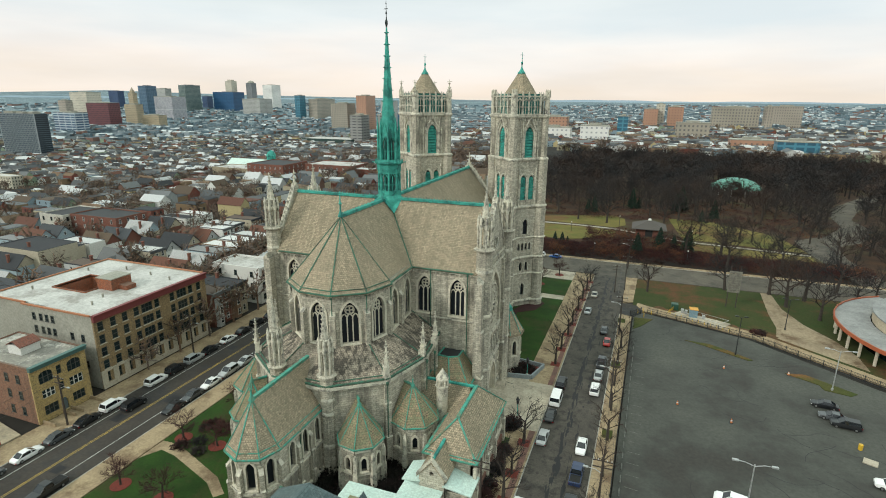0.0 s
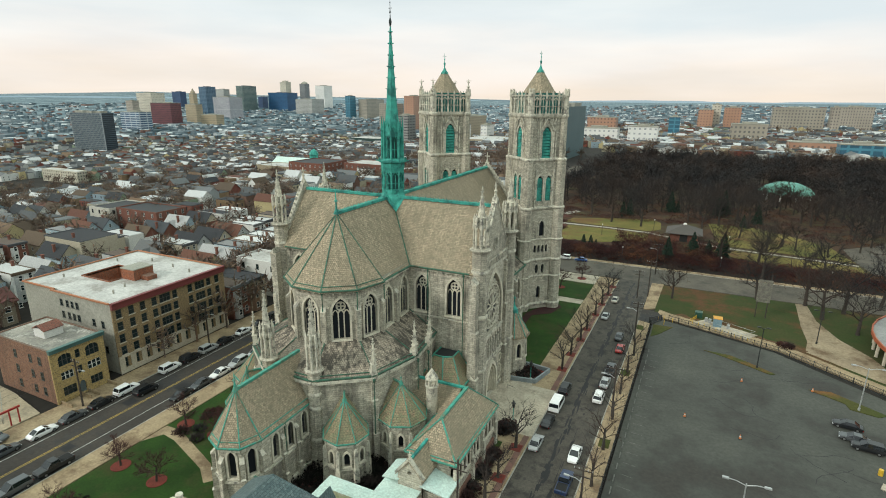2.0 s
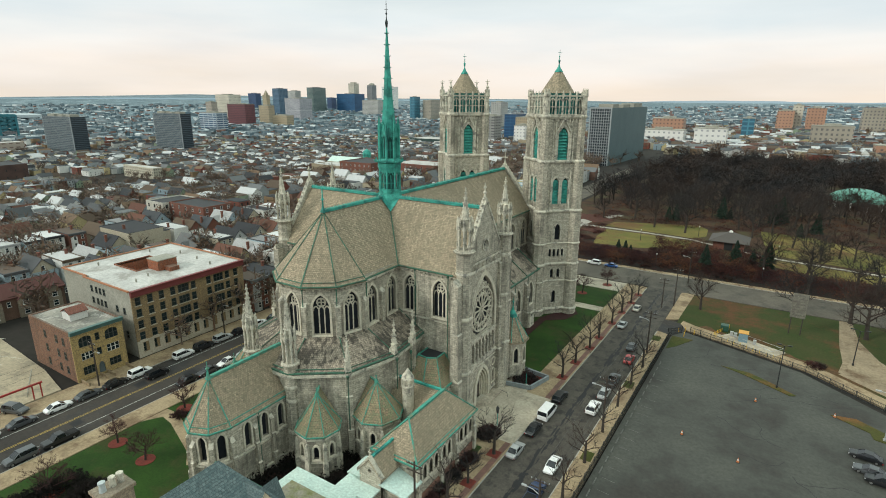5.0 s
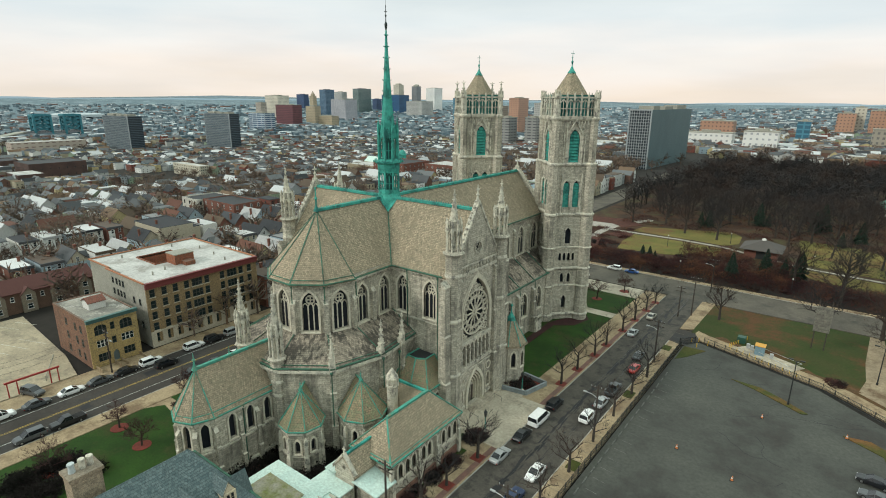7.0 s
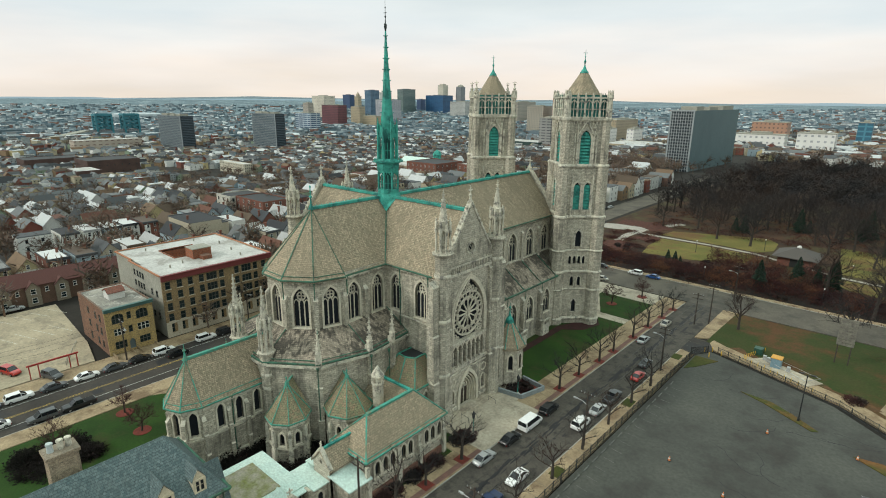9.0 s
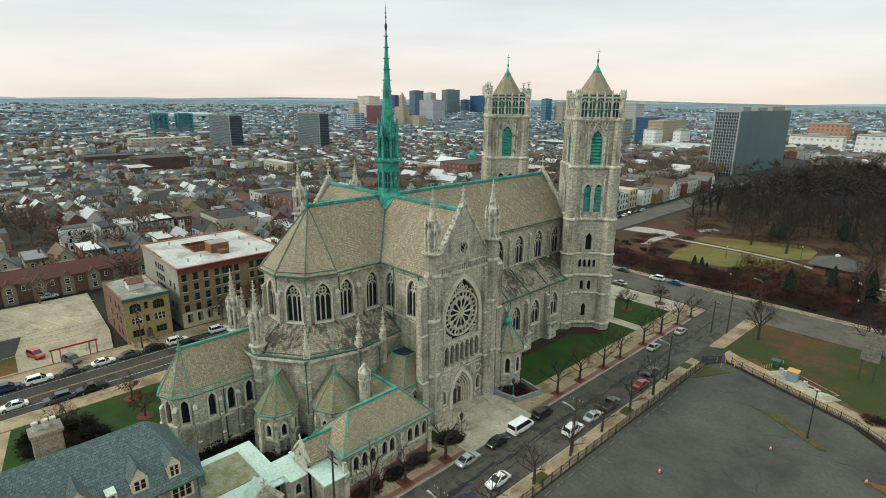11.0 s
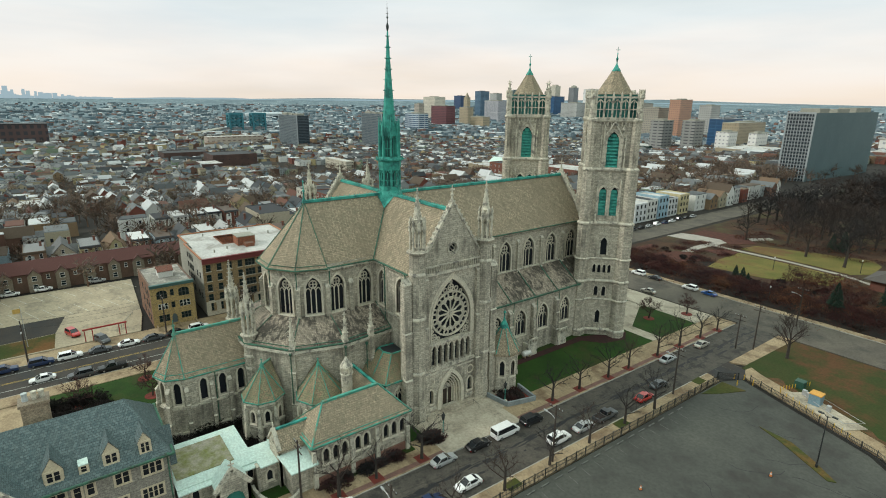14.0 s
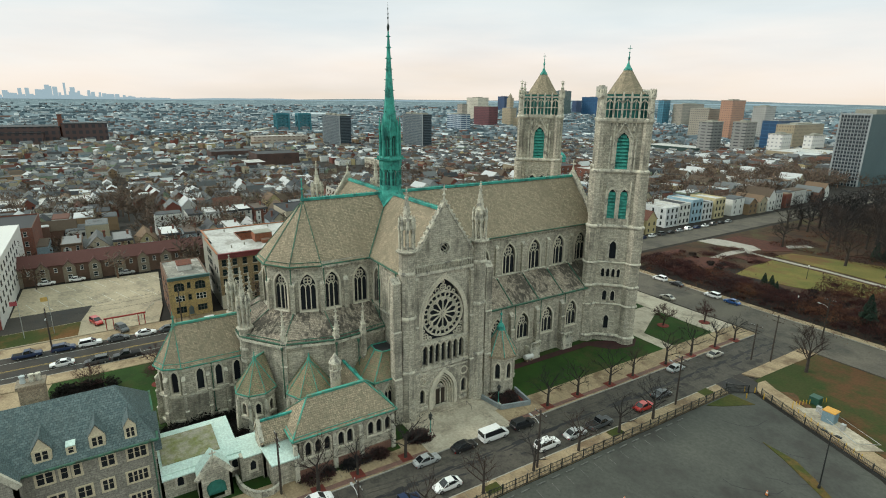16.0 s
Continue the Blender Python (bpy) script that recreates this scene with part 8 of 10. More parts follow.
def bare_tree(name, label, height, seed, depth=3, twig=None, spread=1.0, group="bare trees"):
    rg = random.Random(seed)
    t = thing(name, label, "tree", group)
    k = height
    lean = Vector((rg.uniform(-.03, .03), rg.uniform(-.03, .03), 0)) * k
    tr = Solid()
    tr.tube([(0, 0, -.3), (0, 0, k * .03), tuple(lean * .5 + Vector((0, 0, k * .2))), tuple(lean + Vector((0, 0, k * .42)))], [k * .038, k * .028, k * .023, k * .015], 7)
    part("trunk", tr, BARK, t)
    c = Solid()
    for i in range(7):
        a = i * 2.4 + rg.uniform(-.4, .4)
        z = k * (.2 + .22 * i / 6)
        up = .45 + .6 * i / 6
        d = Vector((math.cos(a) * spread, math.sin(a) * spread, up)).normalized()
        branch(c, lean * (z / (k * .42)) + Vector((0, 0, z)), d, k * rg.uniform(.27, .36), k * .0095, 0 + (3 - depth), rg, 3)
    part("crown", c, twig or TWIG, t)
    return t


def conifer(height, seed):
    rg = random.Random(seed)
    t = thing("conifer", "dark green conifer with drooping tiers", "tree", "conifers")
    part("trunk", Solid().turned(0, 0, [(-.3, height * .025), (height * .9, .03)], 6), BARK, t)
    c = Solid()
    for i in range(int(height * 70)):
        f = rg.random() ** .8
        z = height * (.08 + .92 * f)
        r = height * .29 * (1 - f) ** .8 * (.5 + .6 * rg.random()) + .1
        a = rg.uniform(0, 6.283)
        p = Vector((r * .35 * math.cos(a), r * .35 * math.sin(a), z + r * .1))
        q = Vector((r * math.cos(a), r * math.sin(a), z - r * .22))
        w = Vector((-math.sin(a), math.cos(a), 0)) * (r * .16 + .08)
        c.add([p, q + w, q * 1.04 + Vector((0, 0, -.12)), q - w, q + Vector((0, 0, .22))], [(0, 1, 4), (0, 4, 3), (1, 2, 4), (4, 2, 3), (0, 3, 2, 1)])
    part("crown", c, NEEDLE, t)
    return t


def shrub(seed, size, mat, label, group, name="shrub"):
    rg = random.Random(seed)
    t = thing(name, label, "shrub", group)
    s = Solid()
    for i in range(230):
        d = Vector((rg.gauss(0, 1), rg.gauss(0, 1), abs(rg.gauss(.2, .8)))).normalized()
        r = size * rg.uniform(.55, 1.0) * (1 + .25 * noise.noise(d * 2.2 + Vector((seed, 0, 0))))
        p = Vector((d.x * r, d.y * r, d.z * r * .8))
        strip(s, p * rg.uniform(.5, .8), p, .05)
        o = d.orthogonal().normalized() * .13
        k = Vector((rg.uniform(-.13, .13), rg.uniform(-.13, .13), rg.uniform(-.1, .1)))
        s.add([p + o, p - o, p + k + d * .16], [(0, 1, 2)])
    part("foliage", s, mat, t)
    return t


def scatter(make, places, scale=(0.85, 1.15), seed=1):
    rg = random.Random(seed)
    first = True
    for i, (x, y) in enumerate(places):
        ob = make[i % len(make)]
        k = rg.uniform(*scale)
        m = Matrix.Translation((x, y, gz(x, y) + .28)) @ Matrix.Rotation(rg.uniform(0, 6.28), 4, "Z") @ Matrix.Scale(k, 4)
        if i < len(make):
            ob.matrix_basis = m
        else:
            c = copy_thing(ob, m)
            c.matrix_basis = m


STREET = [bare_tree("street_tree", "slender bare street tree in a square of red mulch", 7.0, 10 + k, 2, TWIG, .7, "street trees") for k in range(3)]
spots = [(31.6, -29), (31.4, -22.5), (31.6, -14), (32.4, 17), (32.6, 25), (33.1, 34), (33.3, 41), (33.6, 52), (33.9, 61), (34.3, 70), (34.6, 78), (44.9, -30), (45.0, -18), (45.2, -8), (45.3, 2), (45.4, 12), (45.6, 22), (46.0, 31)]
scatter(STREET, spots, (1.15, 1.6), 2)
for x, y in spots[:11]:
    tagged(part("mulch_bed", Solid().prism([(x - 1, y - 1), (x + 1, y - 1), (x + 1, y + 1), (x - 1, y + 1)], 0.0, 0.05), MULCH), "square bed of red mulch round a street tree", "mulch", "mulch beds")
LAWN = [bare_tree("lawn_tree", "small spreading bare tree with reddish twigs on the lawn", 6.0, 30 + k, 3, TWIG_RED, 1.5, "lawn trees") for k in range(2)]
lawn_at = [(-24.4, -46.2), (-16.0, -46.2), (-24.6, -33.6), (-17.4, -33.4), (-22, -22), (19.5, 70.5), (24, 82), (-20, -58)]
scatter(LAWN, lawn_at, (.95, 1.25), 3)
for x, y in lawn_at:
    tagged(part("mulch_ring", Solid().prism(ring(x, y, 0, 1.5, 16) and [(a, b) for a, b, _ in ring(x, y, 0, 1.5, 16)], 0.0, 0.06), MULCH), "round bed of red mulch under a lawn tree", "mulch", "mulch beds")
BIG = [bare_tree("park_tree", "tall bare deciduous tree with a wide twiggy crown", 17.0, 50 + k, 3, TWIG, 1.0, "park trees") for k in range(5)]
rg = random.Random(4)
near_park = [(104, 214), (87.7, 86.5), (79.6, 132.8), (94.4, 157.3), (90.2, 76.5), (96.5, 84), (96.5, 68.3), (75.2, 86.2), (109, 82), (83.5, 150), (78.5, 108.5), (96, 112), (108, 96), (116, 90), (79, 128), (66, 122), (92, 120), (118, 128), (130, 118), (20, 176), (34, 172), (60, 178), (75, 168), (90, 160), (104, 150), (122, 146), (140, 140), (-6, 184), (8, 190)]
DRIVE = [(123, 106), (119, 145), (132, 172), (145, 205), (146, 228), (155, 255), (174, 287), (202, 333)]


def off_drive(x, y, gap=7.5):
    """Whether a place keeps clear of the park drive."""
    for (x0, y0), (x1, y1) in zip(DRIVE, DRIVE[1:]):
        f = min(max(((x - x0) * (x1 - x0) + (y - y0) * (y1 - y0)) / ((x1 - x0) ** 2 + (y1 - y0) ** 2), 0), 1)
        if math.hypot(x - x0 - f * (x1 - x0), y - y0 - f * (y1 - y0)) < gap:
            return False
    return True


woods = []
for gx in range(-30, 240, 9):
    for gy in range(172, 505, 9):
        x, y = gx + rg.uniform(-3.5, 3.5), gy + rg.uniform(-3.5, 3.5)
        if y > 196 + 0.10 * (x - 90) ** 2 / 40 - 10 and x > -28 + (y - 180) * .04 and not (88 < x < 122 and 262 < y < 305) and off_drive(x, y) and rg.random() < min(.95, (.35 if x > 40 else .6) + max(0, y - 190) / 90):
            woods.append((x, y))
for gx in range(120, 240, 11):
    for gy in range(108, 200, 11):
        x, y = gx + rg.uniform(-4, 4), gy + rg.uniform(-4, 4)
        if off_drive(x, y):
            woods.append((x, y))
woods.sort(key=lambda p: math.dist(p, (60, 120)))
scatter([bare_tree("plot_tree", "slender upright bare tree on the corner plot", 12.5, 61, 3, TWIG, .62, "park trees")], [(52.2, 75.8)], (1, 1), 9)
scatter(BIG, near_park + woods[:130], (.75, 1.15), 5)
# the rest of the woods, and trees between the houses, joined


def tree_shapes(twigs, thick, second):
    """Four plain bare trees for joined woods: trunk, limbs to a rounded crown, twigs."""
    shapes = []
    for k in range(4):
        t_ = Solid()
        r2 = random.Random(90 + k)
        t_.tube([(0, 0, -1), (0, 0, 7)], [.35, .18], 4)
        for i in range(18):
            a = i * 2.4 + r2.uniform(-.5, .5)
            el = math.asin(r2.uniform(-.25, 1.0))
            d = Vector((math.cos(a) * math.cos(el), math.sin(a) * math.cos(el), math.sin(el)))
            p = Vector((0, 0, 3.2 + 3.5 * r2.random()))
            q = Vector((d.x * r2.uniform(4.2, 5.6), d.y * r2.uniform(4.2, 5.6), 7.2 + d.z * r2.uniform(4.0, 5.6)))
            d = (q - p).normalized()
            strip(t_, p, q, .13)
            for j in range(twigs):
                b = p.lerp(q, r2.uniform(.35, 1))
                e = b + (d * .4 + Vector((r2.gauss(0, .7), r2.gauss(0, .7), r2.gauss(.25, .5)))) * r2.uniform(1.2, 2.3)
                blade(t_, b, e, thick)
                if second:
                    blade(t_, b.lerp(e, .5), b.lerp(e, .5) + Vector((r2.gauss(0, .8), r2.gauss(0, .8), r2.uniform(0, 1))), thick)
        shapes.append((np.array([tuple(v) for v in t_.v]), t_.f))
    return shapes


WOOD_SHAPES, YARD_SHAPES, FAR_SHAPES, FINE_SHAPES = tree_shapes(8, .11, True), tree_shapes(6, .24, False), tree_shapes(4, .5, False), tree_shapes(9, .12, True)


def joined_trees(name, places, label, sc=(.8, 1.3), mat=None, tmpl=WOOD_SHAPES):
    V, F_, off = [], [], 0
    r3 = random.Random(len(places))
    for x, y in places:
        v, f = tmpl[r3.randrange(4)]
        a, k = r3.uniform(0, 6.28), r3.uniform(*sc)
        c, s_ = math.cos(a) * k, math.sin(a) * k
        w = np.stack([v[:, 0] * c - v[:, 1] * s_ + x, v[:, 0] * s_ + v[:, 1] * c + y, v[:, 2] * k + gz(x, y)], 1)
        V.append(w)
        F_.extend(tuple(i + off for i in g) for g in f)
        off += len(v)
    me = bpy.data.meshes.new(name)
    me.from_pydata(np.concatenate(V).tolist(), [], F_)
    me.materials.append(mat or TWIG)
    tagged(new(name, me), label, "trees", "", "stuff")


joined_trees("woods", woods[130:], "dense bare winter woods of the park", (.8, 1.5), WOODS)
yard = []
for i in range(2100):
    x, y = -92 - 560 * rg.random() ** 1.25, rg.uniform(-330, 700)
    if not (x > -230 and y < -40) or i % 5 < 2:
        yard.append((x, y))
for i in range(300):
    yard.append((-60 - 330 * rg.random(), rg.uniform(230, 520)))
for i in range(170):
    yard.append((rg.uniform(-330, -190), rg.uniform(330, 660)))
for i in range(200):
    yard.append((rg.uniform(-105, -68), rg.uniform(90, 420)))
for i in range(150):
    yard.append((rg.uniform(-74, -68), rg.uniform(5, 85)))
for k in range(22):
    yard += [(-51 + rg.uniform(-.5, .5), -22 + k * 4.6)] if k % 2 else ([(-98, -94 + k * 3.6)] if k % 3 == 0 else [])
YARD_TWIG = varied("brown_yard_twigs", ((0.0, (0.14, 0.102, 0.08)), (0.4, (0.10, 0.078, 0.066)), (0.7, (0.17, 0.105, 0.07)), (0.9, (0.12, 0.105, 0.075))), 1.0)
close = []
for i in range(900):
    x, y = -100 - 300 * rg.random(), rg.uniform(-200, 420)
    if noise.noise(Vector((x * .012, y * .012, 8))) > .0 and not (x > -145 and -100 < y < 8):
        close.append((x, y))
joined_trees("garden_trees", close, "fine brown bare trees in the gardens", (.7, 1.2), YARD_TWIG, FINE_SHAPES)
joined_trees("yard_trees", [p for p in yard if p[0] > -99.5 and p[1] < -19 or p[0] > -52 or not (p[0] > -104 and -80 < p[1] < 4)], "bare trees between the houses", (.6, 1.15), YARD_TWIG, YARD_SHAPES)
belt = []
for i in range(260):
    belt.append((rg.uniform(-40, 420), rg.uniform(505, 900)))
for i in range(900):
    a, r = rg.uniform(-.3, 1.9), 800 + 1700 * rg.random()
    belt.append((-r * math.sin(a), r * math.cos(a)))
joined_trees("far_trees", [p for p in belt if p[1] > 480 or p[0] < -640], "bare tree belts in the far quarters", (.8, 1.3), YARD_TWIG, FAR_SHAPES)
CON = [conifer(9.0, 5), conifer(7.0, 6)]
scatter(CON, [(48.3, 116.7), (56.8, 131.0), (67.0, 127.1), (62.3, 133), (23.1, 192.9), (48.3, 217.2), (67.2, 214), (77.6, 190.9), (44.8, 214.4), (26, 196), (70, 218), (84, 200)], (.8, 1.5), 7)
scatter([conifer(3.6, 8)], [(18.8, 126.2), (15.6, 128.2), (21.1, 124.8)], (.9, 1.3), 6)
SH = [shrub(1, 1.5, TWIG_RED, "dense dark red winter shrub", "shrubs by the park"), shrub(2, 1.3, TWIG, "dense brown winter shrub", "shrubs by the park")]
bush = []
for i in range(110):
    x = rg.uniform(-20, 118)
    bush.append((x, 109 + rg.random() * (20 if x < 75 else 13)))
for i in range(30):
    bush.append((rg.uniform(27, 66), rg.uniform(122, 148)))
for i in range(25):
    bush.append((rg.uniform(-25, 0), rg.uniform(116, 150)))
bush += [(28.2 + .5 * math.cos(k), -9.6 + 1.2 * math.sin(k * 2.1)) for k in range(9)] + [(26.8 + 1.2 * math.cos(k * 1.9), 11.4 + 1.5 * math.sin(k)) for k in range(10)]
bush += [(79, 51.4), (79.6, 52.6), (78.2, 52.4), (29.3, -8.6), (28.6, -9.8), (24.6, 11.2), (26, 12.6), (27, 10.6), (23.5, 10.2), (26.2, 9.6)]
for x0, x1, y0, y1, k in ((5.2, 9.0, -42, -35, 16), (10, 19, -37.5, -31, 26), (11.5, 19, -30, -26, 14), (-24, -16, -36, -28, 8), (28.3, 29.2, -30, -16, 14)):
    bush += [(rg.uniform(x0, x1), rg.uniform(y0, y1)) for i in range(k)]
scatter(SH, bush, (.7, 1.35), 8)
# leaves near black: the courtyard's deep shade is put into the shrubs' colour
UNDER = varied("dark_shaded_evergreen_leaves", ((0.0, (0.007, 0.008, 0.005)), (0.5, (0.012, 0.010, 0.008)), (1.0, (0.016, 0.010, 0.009))), 1.0, False)
SHADE = [shrub(3, 2.0, UNDER, "dense evergreen shrub between the chapels, blackened for deep shade", "evergreen shrubs", "evergreen_bush"), shrub(4, 1.7, UNDER, "dense evergreen shrub between the chapels, blackened for deep shade", "evergreen shrubs", "evergreen_bush")]
under = []
for x0, x1, y0, y1, k in ((5.6, 10.5, -46, -34, 22), (10, 19, -37.4, -31, 30), (11.5, 19, -30, -25, 20), (4.4, 6.6, -47, -33, 16), (9.5, 12, -40, -37.5, 6)):
    under += [(rg.uniform(x0, x1), rg.uniform(y0, y1)) for i in range(k)]
under += [(rg.uniform(-22, -14), rg.uniform(-63, -54)) for k in range(20)]
scatter(SHADE, under, (1.0, 1.65), 12)
# dense hedge of shrubs along the park street, joined
hedge = Solid()
for i in range(40000):
    x = rg.uniform(-22, 124)
    c_ = 116.5 + 2.2 * noise.noise(Vector((x * .09, 0, 3)))
    dep = 9.0 + 2.2 * noise.noise(Vector((x * .13, 5, 0)))
    y = c_ + rg.gauss(0, 1) * dep * .55
    top = max(.6, (2.7 + 1.6 * noise.noise(Vector((x * .35, y * .35, 7)))) * (1 - ((y - c_) / (dep * 1.6)) ** 2))
    z = top * rg.random() ** .5
    p = Vector((x, y, z - .1))
    strip(hedge, p, p + Vector((rg.gauss(0, .28), rg.gauss(0, .28), rg.uniform(.15, .6))), .075)
for i in range(12000):
    x, y = rg.uniform(27, 66), rg.uniform(122, 150)
    k = noise.noise(Vector((x * .16, y * .16, 2)))
    if k > -.12 and not (46 < x < 60 and y > 146):
        p = Vector((x, y, (1.2 + 5.5 * (k + .12)) * rg.random() ** .6))
        strip(hedge, p, p + Vector((rg.gauss(0, .3), rg.gauss(0, .3), rg.uniform(.15, .7))), .085)
for i in range(26000):  # low russet undergrowth at the edge of the woods
    x = rg.uniform(-14, 150)
    y = 182 + 70 * rg.random() ** 1.3 - max(0, x - 100) * .9
    k = noise.noise(Vector((x * .11, y * .11, 5)))
    if k > .0 and off_drive(x, y, 5) and y > 130:
        p = Vector((x, y, (.5 + 3.2 * k) * rg.random() ** .6))
        strip(hedge, p, p + Vector((rg.gauss(0, .35), rg.gauss(0, .35), rg.uniform(.15, .7))), .10)
for cx, cy, r in ((-17, 156, 4), (-13.5, 162, 4), (-8, 147, 4), (-5, 159, 5), (-2, 166, 4), (-4, 140, 3.5), (0, 138, 4), (-15, 146, 4), (1, 152, 3), (-20, 134, 5), (-14, 128, 5)):
    for i in range(420):
        x, y = cx + rg.gauss(0, r * .45), cy + rg.gauss(0, r * .45)
        p = Vector((x, y, .8 * rg.random()))
        strip(hedge, p, p + Vector((rg.gauss(0, .25), rg.gauss(0, .25), rg.uniform(.1, .4))), .08)
HEDGE = mottled("dark_winter_hedge", (0.022, 0.010, 0.012), (0.070, 0.022, 0.018), 0.22, 3.0, 1.0, bump=0, c=(0.13, 0.055, 0.026), patch=0.13)
tagged(part("hedge", hedge, HEDGE), "dense dark red-brown hedge along the park street", "hedge", "", "stuff")

# ---- vehicles ----
PAINTS = {"white": (0.72, 0.72, 0.71), "black": (0.012, 0.013, 0.015), "silver": (0.34, 0.35, 0.35), "grey": (0.065, 0.07, 0.075), "red": (0.42, 0.025, 0.02), "navy": (0.015, 0.03, 0.08), "blue": (0.02, 0.09, 0.30), "green": (0.03, 0.055, 0.05), "tan": (0.40, 0.37, 0.31)}
PAINT = {}
for k, c in PAINTS.items():
    m, n_, l_, b_ = material("car_paint_" + k, 0.28, 0.0, 0.5)
    f = noise_node(n_, l_, place(n_), 3.0, 4)
    l_.new(mix_node(n_, l_, 0.25, c, ramp_node(n_, l_, f, ((0.3, (.7, .7, .7)), (0.7, (1.15, 1.15, 1.15)))), "MULTIPLY"), b_.inputs["Base Color"])
    b_.inputs["Coat Weight"].default_value = 0.15 if k in ("black", "navy", "grey") else 0.5
    PAINT[k] = m
CARGLASS = plain("car_glass", (0.012, 0.015, 0.018), 0.08, 0, 0.6)
RUBBER = plain("tyre_rubber", (0.015, 0.015, 0.015), 0.9)
RIM = plain("alloy_rim", (0.35, 0.35, 0.35), 0.35, 0.8)
LAMP_W = plain("headlamp_lens", (0.65, 0.66, 0.66), 0.15)
LAMP_R = plain("tail_lamp_lens", (0.25, 0.01, 0.01), 0.2)
# rows of the body: place along the car, half width, sill, shoulder; rows of the cabin: place, half width at the foot, at the top, foot, top
SHAPES = {
    "sedan": (4.7, 1.82, [(-2.35, .70, .35, .62), (-2.2, .82, .25, .78), (-1.5, .9, .22, .93), (0, .91, .22, .92), (1.1, .9, .22, .86), (1.9, .84, .24, .76), (2.3, .68, .32, .60)], [(-1.75, .78, .62, .92, .93), (-.95, .82, .66, .92, 1.38), (.25, .82, .66, .92, 1.42), (1.15, .80, .64, .86, .88)]),
    "suv": (4.8, 1.95, [(-2.4, .84, .42, .95), (-2.3, .93, .32, 1.06), (-1.4, .97, .3, 1.10), (.2, .97, .3, 1.08), (1.2, .96, .3, 1.04), (2.1, .9, .32, .95), (2.4, .76, .42, .74)], [(-2.28, .86, .74, 1.06, 1.07), (-2.0, .88, .74, 1.08, 1.70), (.3, .88, .75, 1.08, 1.74), (1.25, .86, .72, 1.04, 1.06)]),
    "van": (5.6, 2.05, [(-2.8, .95, .4, 1.2), (-2.7, 1.0, .32, 1.25), (-1, 1.02, .3, 1.25), (1.4, 1.02, .3, 1.2), (2.2, .98, .32, 1.05), (2.75, .85, .4, .9)], [(-2.74, .97, .88, 1.22, 2.10), (-2.5, .98, .88, 1.24, 2.18), (1.0, .98, .88, 1.22, 2.18), (2.1, .94, .82, 1.10, 1.12)]),
    "pickup": (5.6, 1.98, [(-2.8, .9, .45, .98), (-2.7, .96, .38, 1.06), (-.6, .98, .36, 1.06), (.6, .98, .36, 1.06), (1.6, .97, .36, 1.04), (2.6, .92, .38, .98), (2.8, .8, .46, .8)], [(-.7, .88, .76, 1.05, 1.06), (-.5, .88, .76, 1.06, 1.76), (.6, .88, .76, 1.06, 1.78), (1.45, .86, .74, 1.04, 1.06)]),
}
CARS = {}


def car_meshes(kind):
    ln, wd, body, cab = SHAPES[kind]
    b = Solid()
    b.loft([[(x, -w * .96, z0), (x, -w, (z0 + z1) / 2), (x, -w * .93, z1), (x, -w * .55, z1 + .03), (x, w * .55, z1 + .03), (x, w * .93, z1), (x, w, (z0 + z1) / 2), (x, w * .96, z0)] for x, w, z0, z1 in body])
    g = Solid()
    g.loft([[(x, -wf, f), (x, -wt, t), (x, wt, t), (x, wf, f)] for x, wf, wt, f, t in cab])
    r = Solid()
    top = [c for c in cab if c[4] - c[3] > .3]
    r.loft([[(x, -wt - .02, t - .05), (x, -wt + .04, t + .03), (x, wt - .04, t + .03), (x, wt + .02, t - .05)] for x, wf, wt, f, t in top])
    for x, wf, wt, f, t in top[1:2]:
        for sg in (-1, 1):
            r.bar((x, sg * (wf + .01), f - .02), (x, sg * (wt + .01), t), .1, .06)
    for sg in (-1, 1):
        for e, k in ((cab[0], top[0]), (cab[-1], top[-1])):
            r.bar((e[0], sg * e[1], e[3]), (k[0], sg * k[2], k[4]), .07, .06)
    ty = Solid()
    ty.loft([[(.33 * math.cos(6.2832 * k / 12) * q, y, .33 * math.sin(6.2832 * k / 12) * q) for k in range(12)] for y, q in ((-.1, .86), (-.08, 1), (.08, 1), (.1, .86))])
    ri = Solid()
    ri.loft([[(.2 * math.cos(6.2832 * k / 8), y, .2 * math.sin(6.2832 * k / 8)) for k in range(8)] for y in (-.115, .115)])
    hl = Solid().box(-.05, -.2, -.07, .08, .2, .07)
    return b, g, r, ty, ri, hl


CAR_PARTS = {}
LOOK = {"sedan": "parked saloon car", "suv": "parked sport utility vehicle", "van": "parked passenger van", "pickup": "parked pickup truck"}


